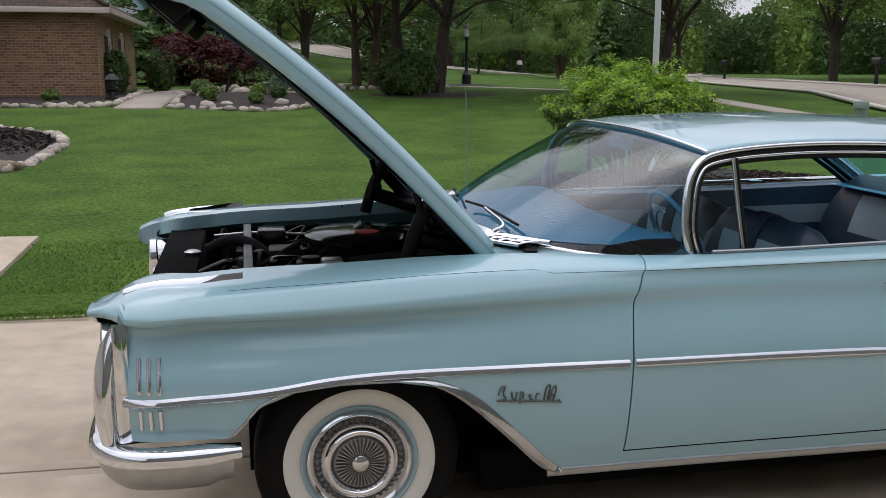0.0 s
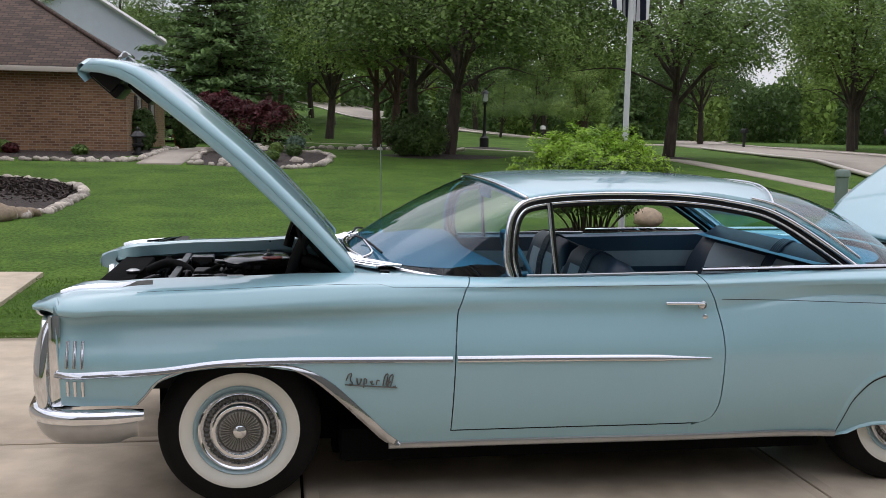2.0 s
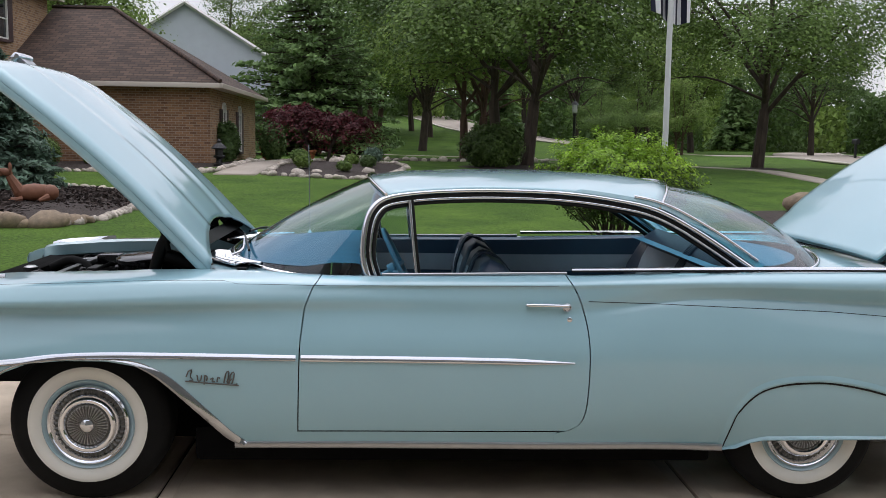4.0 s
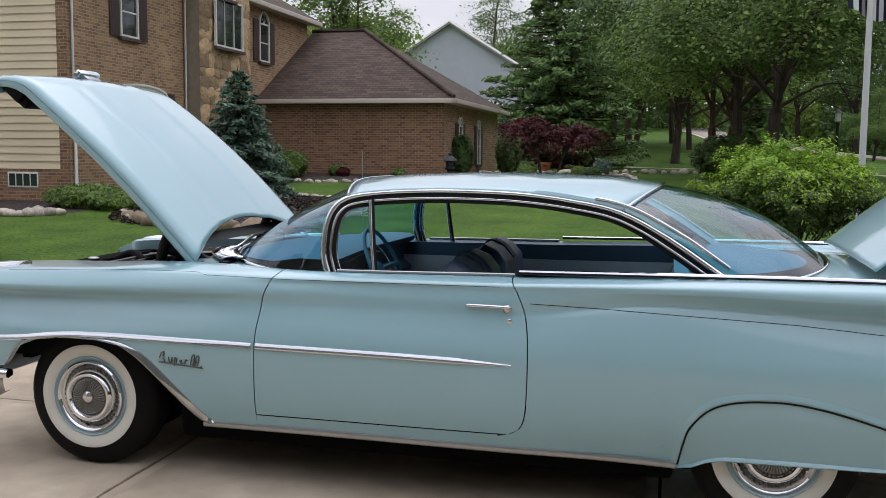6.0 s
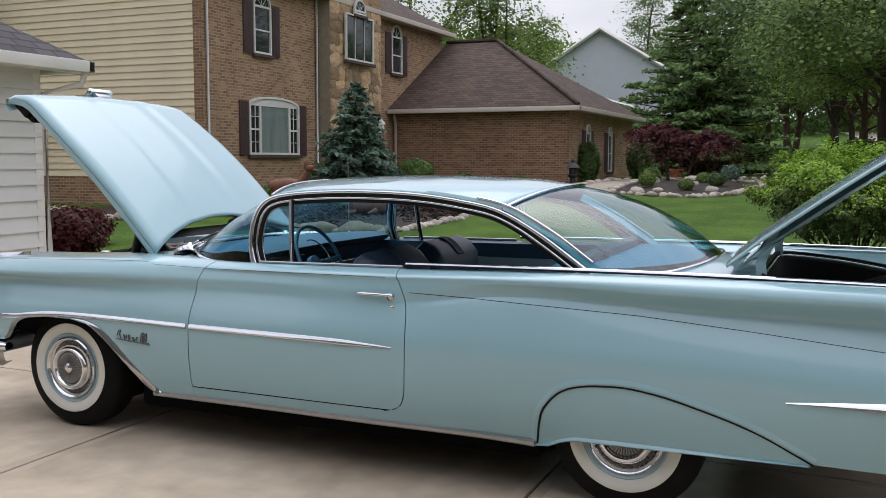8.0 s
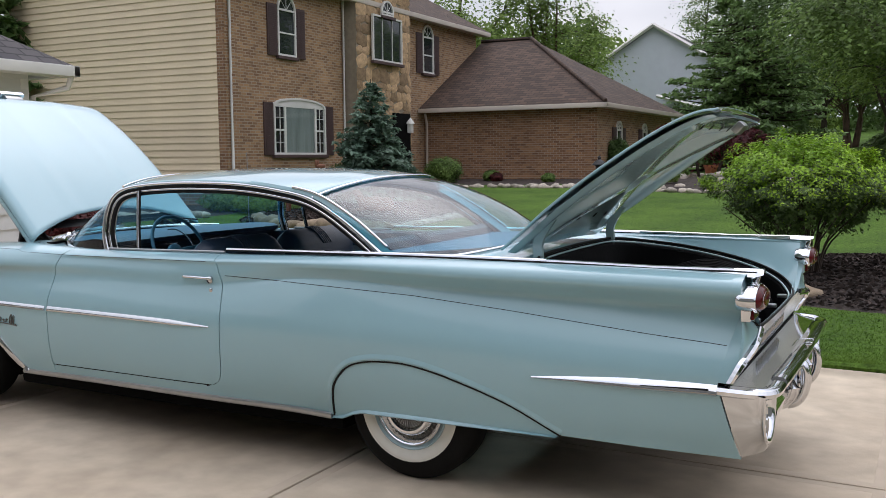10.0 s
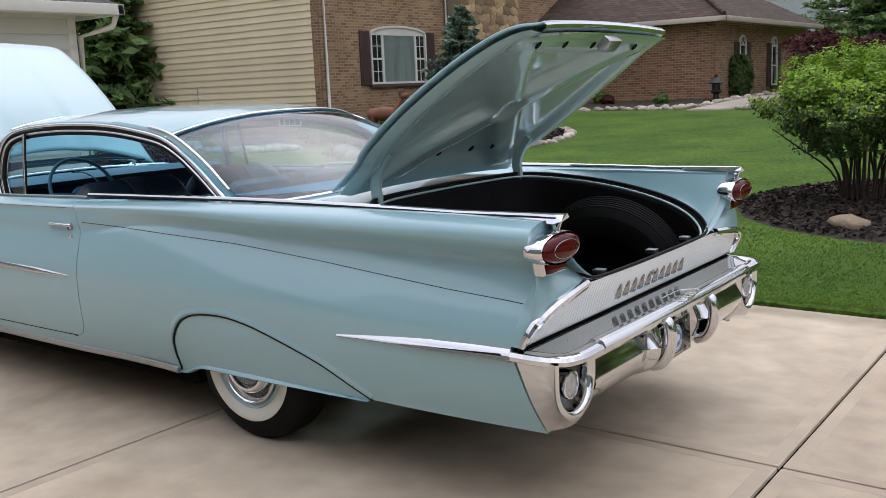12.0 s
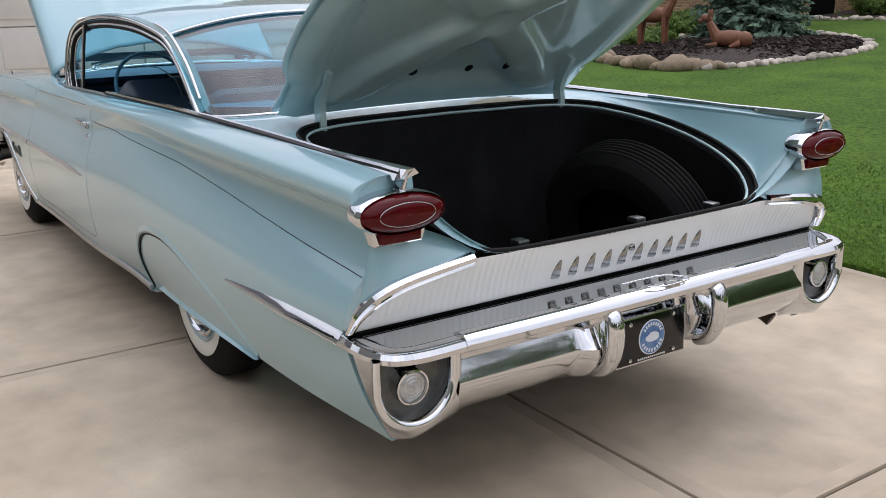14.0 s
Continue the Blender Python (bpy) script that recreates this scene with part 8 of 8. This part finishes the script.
def deer_mesh(lying):
    bm = bmesh.new()
    z = .18 if lying else .62
    ball(bm, (0, 0, z), (.36, .15, .16))
    ball(bm, (.26, 0, z - .01), (.16, .15, .15))
    limb(bm, (-.24, 0, z + .02), (-.40, 0, z + .30), .11, .065)
    ball(bm, (-.45, 0, z + .36), (.12, .065, .07), 0, .35)
    ball(bm, (-.55, 0, z + .32), (.06, .04, .04))
    for s in (-1, 1):
        ball(bm, (-.38, s * .09, z + .44), (.03, .035, .09), 0, 0)
        if lying:
            limb(bm, (-.20, s * .10, .08), (-.42, s * .12, .04), .05, .03)
            limb(bm, (.22, s * .14, .10), (.05, s * .20, .04), .07, .03)
        else:
            limb(bm, (-.22, s * .08, z), (-.24, s * .08, 0), .055, .028)
            limb(bm, (.25, s * .08, z), (.28, s * .08, 0), .065, .028)
    return bm


part("deer_statue_mesh", deer_mesh(True), DEER, None)
bpy.data.objects.remove(deer)
d1 = bpy.data.objects["deer_statue_mesh"]
d1.name = "deer_statue"
d1.matrix_basis = pose(-4.75, 16.2, gz(0, 16.2) + .13, 0, 0, 25)
tagged(d1, "brown painted lying deer statue on the mulch island", "deer statue")
d2 = part("deer_statue", deer_mesh(False), DEER, None)
d2.matrix_basis = pose(-6.55, 16.1, gz(0, 16.1) + .10, 0, 0, 200)
tagged(d2, "brown painted standing deer statue on the mulch island", "deer statue")

# stone lantern
lant = thing("garden_lantern", "small dark pagoda lantern in the bed by the wing", "garden lantern", (-3.5, 27.4, gz(0, 27.4)))
v, f = lathe([(.20, 0), (.20, .06), (.10, .10), (.08, .22), (.17, .28), (.17, .32), (.12, .34), (.12, .50), (.24, .54), (.14, .64), (.05, .70), (.06, .76), (.001, .82)], 8, "z")
mesh_ob("lantern_body", v, f, IRON, lant, smooth=False)
for x, y, s in ((-3.0, 34.6, .32), (-1.4, 33.6, .26)):
    pot = thing("plant_pot", "terracotta plant pot by the garden path", "plant pot", (x, y, gz(x, y)))
    v, f = lathe([(s * .6, 0), (s * .9, s * 1.3), (s, s * 1.3), (s, s * 1.6), (s * .85, s * 1.6), (s * .8, s * 1.3), (.001, s * 1.2)], 16, "z")
    mesh_ob("pot_body", v, f, POT, pot)

# lamp post
lp = thing("lamp_post", "black lamp post with a glass lantern head", "lamp post", (10.1, 43.5, .75))
v, f = lathe([(.22, 0), (.22, .5), (.10, .62), (.075, .8), (.06, 2.05), (.10, 2.1), (.10, 2.16), (.04, 2.2)], 12, "z")
mesh_ob("post", v, f, IRON, lp)
bm = box((-.11, -.11, 2.22), (.11, .11, 2.58), .02)
part("lantern_glass", bm, mat("frosted_glass", (.5, .52, .5), .3), lp)
v, f = lathe([(.19, 2.58), (.12, 2.68), (.03, 2.76), (.02, 2.86), (.001, 2.88)], 8, "z")
mesh_ob("lantern_cap", v, f, IRON, lp)
for a in (45, 135, 225, 315):
    x, y = .14 * math.cos(radians(a)), .14 * math.sin(radians(a))
    tube("lantern_bar", [(x * .9, y * .9, 2.2), (x * 1.1, y * 1.1, 2.6)], .012, IRON, lp, n=5)

# flagpole with a furled striped flag at its head
fp = thing("flagpole", "white flagpole with a black and white striped flag", "flagpole", (5.45, 12.2, gz(0, 12.2)))
v, f = lathe([(.045, 0), (.040, 2.5), (.032, 6.5), (.001, 6.52)], 14, "z")
mesh_ob("pole", v, f, POLE, fp)
fl = new("flag")
fl.parent = fp
for k in range(10):
    v = []
    for i in range(12):
        t = i / 11
        for q in (0, 1):
            s = (k + q) / 10
            v.append((-.34 + .62 * s * (1 - .15 * t) + .10 * t, .07 * math.sin(s * 17 + t * 1.5) + .06, 4.56 - t * (1.42 - .22 * abs(s - .6)) - .12 * s))
    mesh_ob("stripe", v, grid_faces(12, 2), FLAG_WHITE if k % 2 else FLAG_DARK, fl)

# mailboxes by the street
for x, y, m in ((32.6, 61.5, IRON), (30.0, 41.5, IRON), (21.5, 74, TRIM_WHITE)):
    mb = thing("mailbox", "mailbox on a post beside the street", "mailbox", (x, y, .75), group="street mailboxes")
    bm = box((-.07, -.07, 0), (.07, .07, 1.05), .01)
    part("post", bm, IRON, mb)
    v = []
    for yy in (-.32, .32):
        v += [(.14 * math.cos(a), yy, 1.18 + .16 * math.sin(a)) for a in np.linspace(0, math.pi, 9)] + [(-.14, yy, 1.02), (.14, yy, 1.02)]
    mesh_ob("box", v, grid_faces(2, 11, True) + [tuple(range(11)), tuple(range(11, 22))[::-1]], m, mb)
for x, y in ((12.0, 17.0), (12.5, 16.4)):
    ut = thing("utility_post", "short green-grey utility pedestal in the lawn", "utility pedestal", (x, y, gz(x, y)))
    v, f = lathe([(.13, 0), (.13, .55), (.155, .56), (.155, .66), (.13, .70), (.001, .71)], 16, "z")
    mesh_ob("pedestal", v, f, UTILITY, ut)

# ---- grass blades over the near lawn, mulch chips in the near bed ----
rng = np.random.default_rng(9)


def blades(name, x0, x1, y0, y1, n, h, skip, label):
    x, y = rng.uniform(x0, x1, n), y0 + (y1 - y0) * rng.uniform(0, 1, n) ** 2.2
    keep = np.array([not skip(a, b) for a, b in zip(x, y)])
    x, y = x[keep], y[keep]
    n = len(x)
    z = np.interp(y, [6.3, 17, 28.3], [0, .25, .75]) + .012
    a = rng.uniform(0, 2 * math.pi, n)
    L = h * rng.uniform(.5, 1.3, n)
    w = .003 + .0010 * (y - y0)
    dx, dy = np.cos(a) * w, np.sin(a) * w
    lx, ly = rng.normal(size=n) * L * .75, rng.normal(size=n) * L * .75
    v = np.stack([np.stack([x - dx, y - dy, z], 1), np.stack([x + dx, y + dy, z], 1), np.stack([x + lx, y + ly, z + L], 1)], 1).reshape(-1, 3)
    me = bpy.data.meshes.new(name)
    me.vertices.add(3 * n)
    me.vertices.foreach_set("co", v.ravel())
    me.loops.add(3 * n)
    me.loops.foreach_set("vertex_index", np.arange(3 * n, dtype=np.int32))
    me.polygons.add(n)
    me.polygons.foreach_set("loop_start", np.arange(0, 3 * n, 3, dtype=np.int32))
    me.materials.append(BLADE)
    me.update(calc_edges=True)
    return tagged(new(name, me), label, "grass", kind="stuff")


def in_bed(x, y):
    return ((x - 5.55) / 2.45) ** 2 + ((y - 10.55) / 2.22) ** 2 < 1 or (x < -1.86 and y < 9.15)


blades("grass", -1.86, 11, 6.31, 8.8, 90000, .018, in_bed, "short mown grass of the lawn")
n = 9000
th, rr = rng.uniform(0, 2 * math.pi, n), np.sqrt(rng.uniform(0, 1, n))
c = np.stack([5.55 + 2.41 * rr * np.cos(th), 10.55 + 2.17 * rr * np.sin(th), np.zeros(n)], 1)
c[:, 2] = np.interp(c[:, 1], [6.3, 17, 28.3], [0, .25, .75]) + .035 + .08 * np.sin((1 - rr) * math.pi / 2)
chips = thing("mulch_chips", "loose dark bark chips on the mulch bed", "bark mulch", kind="stuff")
leaves("chips", c, .035, CHIP, chips, rng, flat=.7, aspect=2.2)
n = 6000
th, rr = rng.uniform(0, 2 * math.pi, n), np.sqrt(rng.uniform(0, 1, n))
c = np.stack([-5.5 + 2.3 * rr * np.cos(th), 17.0 + 3.2 * rr * np.sin(th), np.zeros(n)], 1)
c[:, 2] = np.interp(c[:, 1], [6.3, 17, 28.3], [0, .25, .75]) + .05 + .15 * np.sin((1 - rr) * math.pi / 2)
leaves("chips", c, .05, CHIP, chips, rng, flat=.7, aspect=2.2)
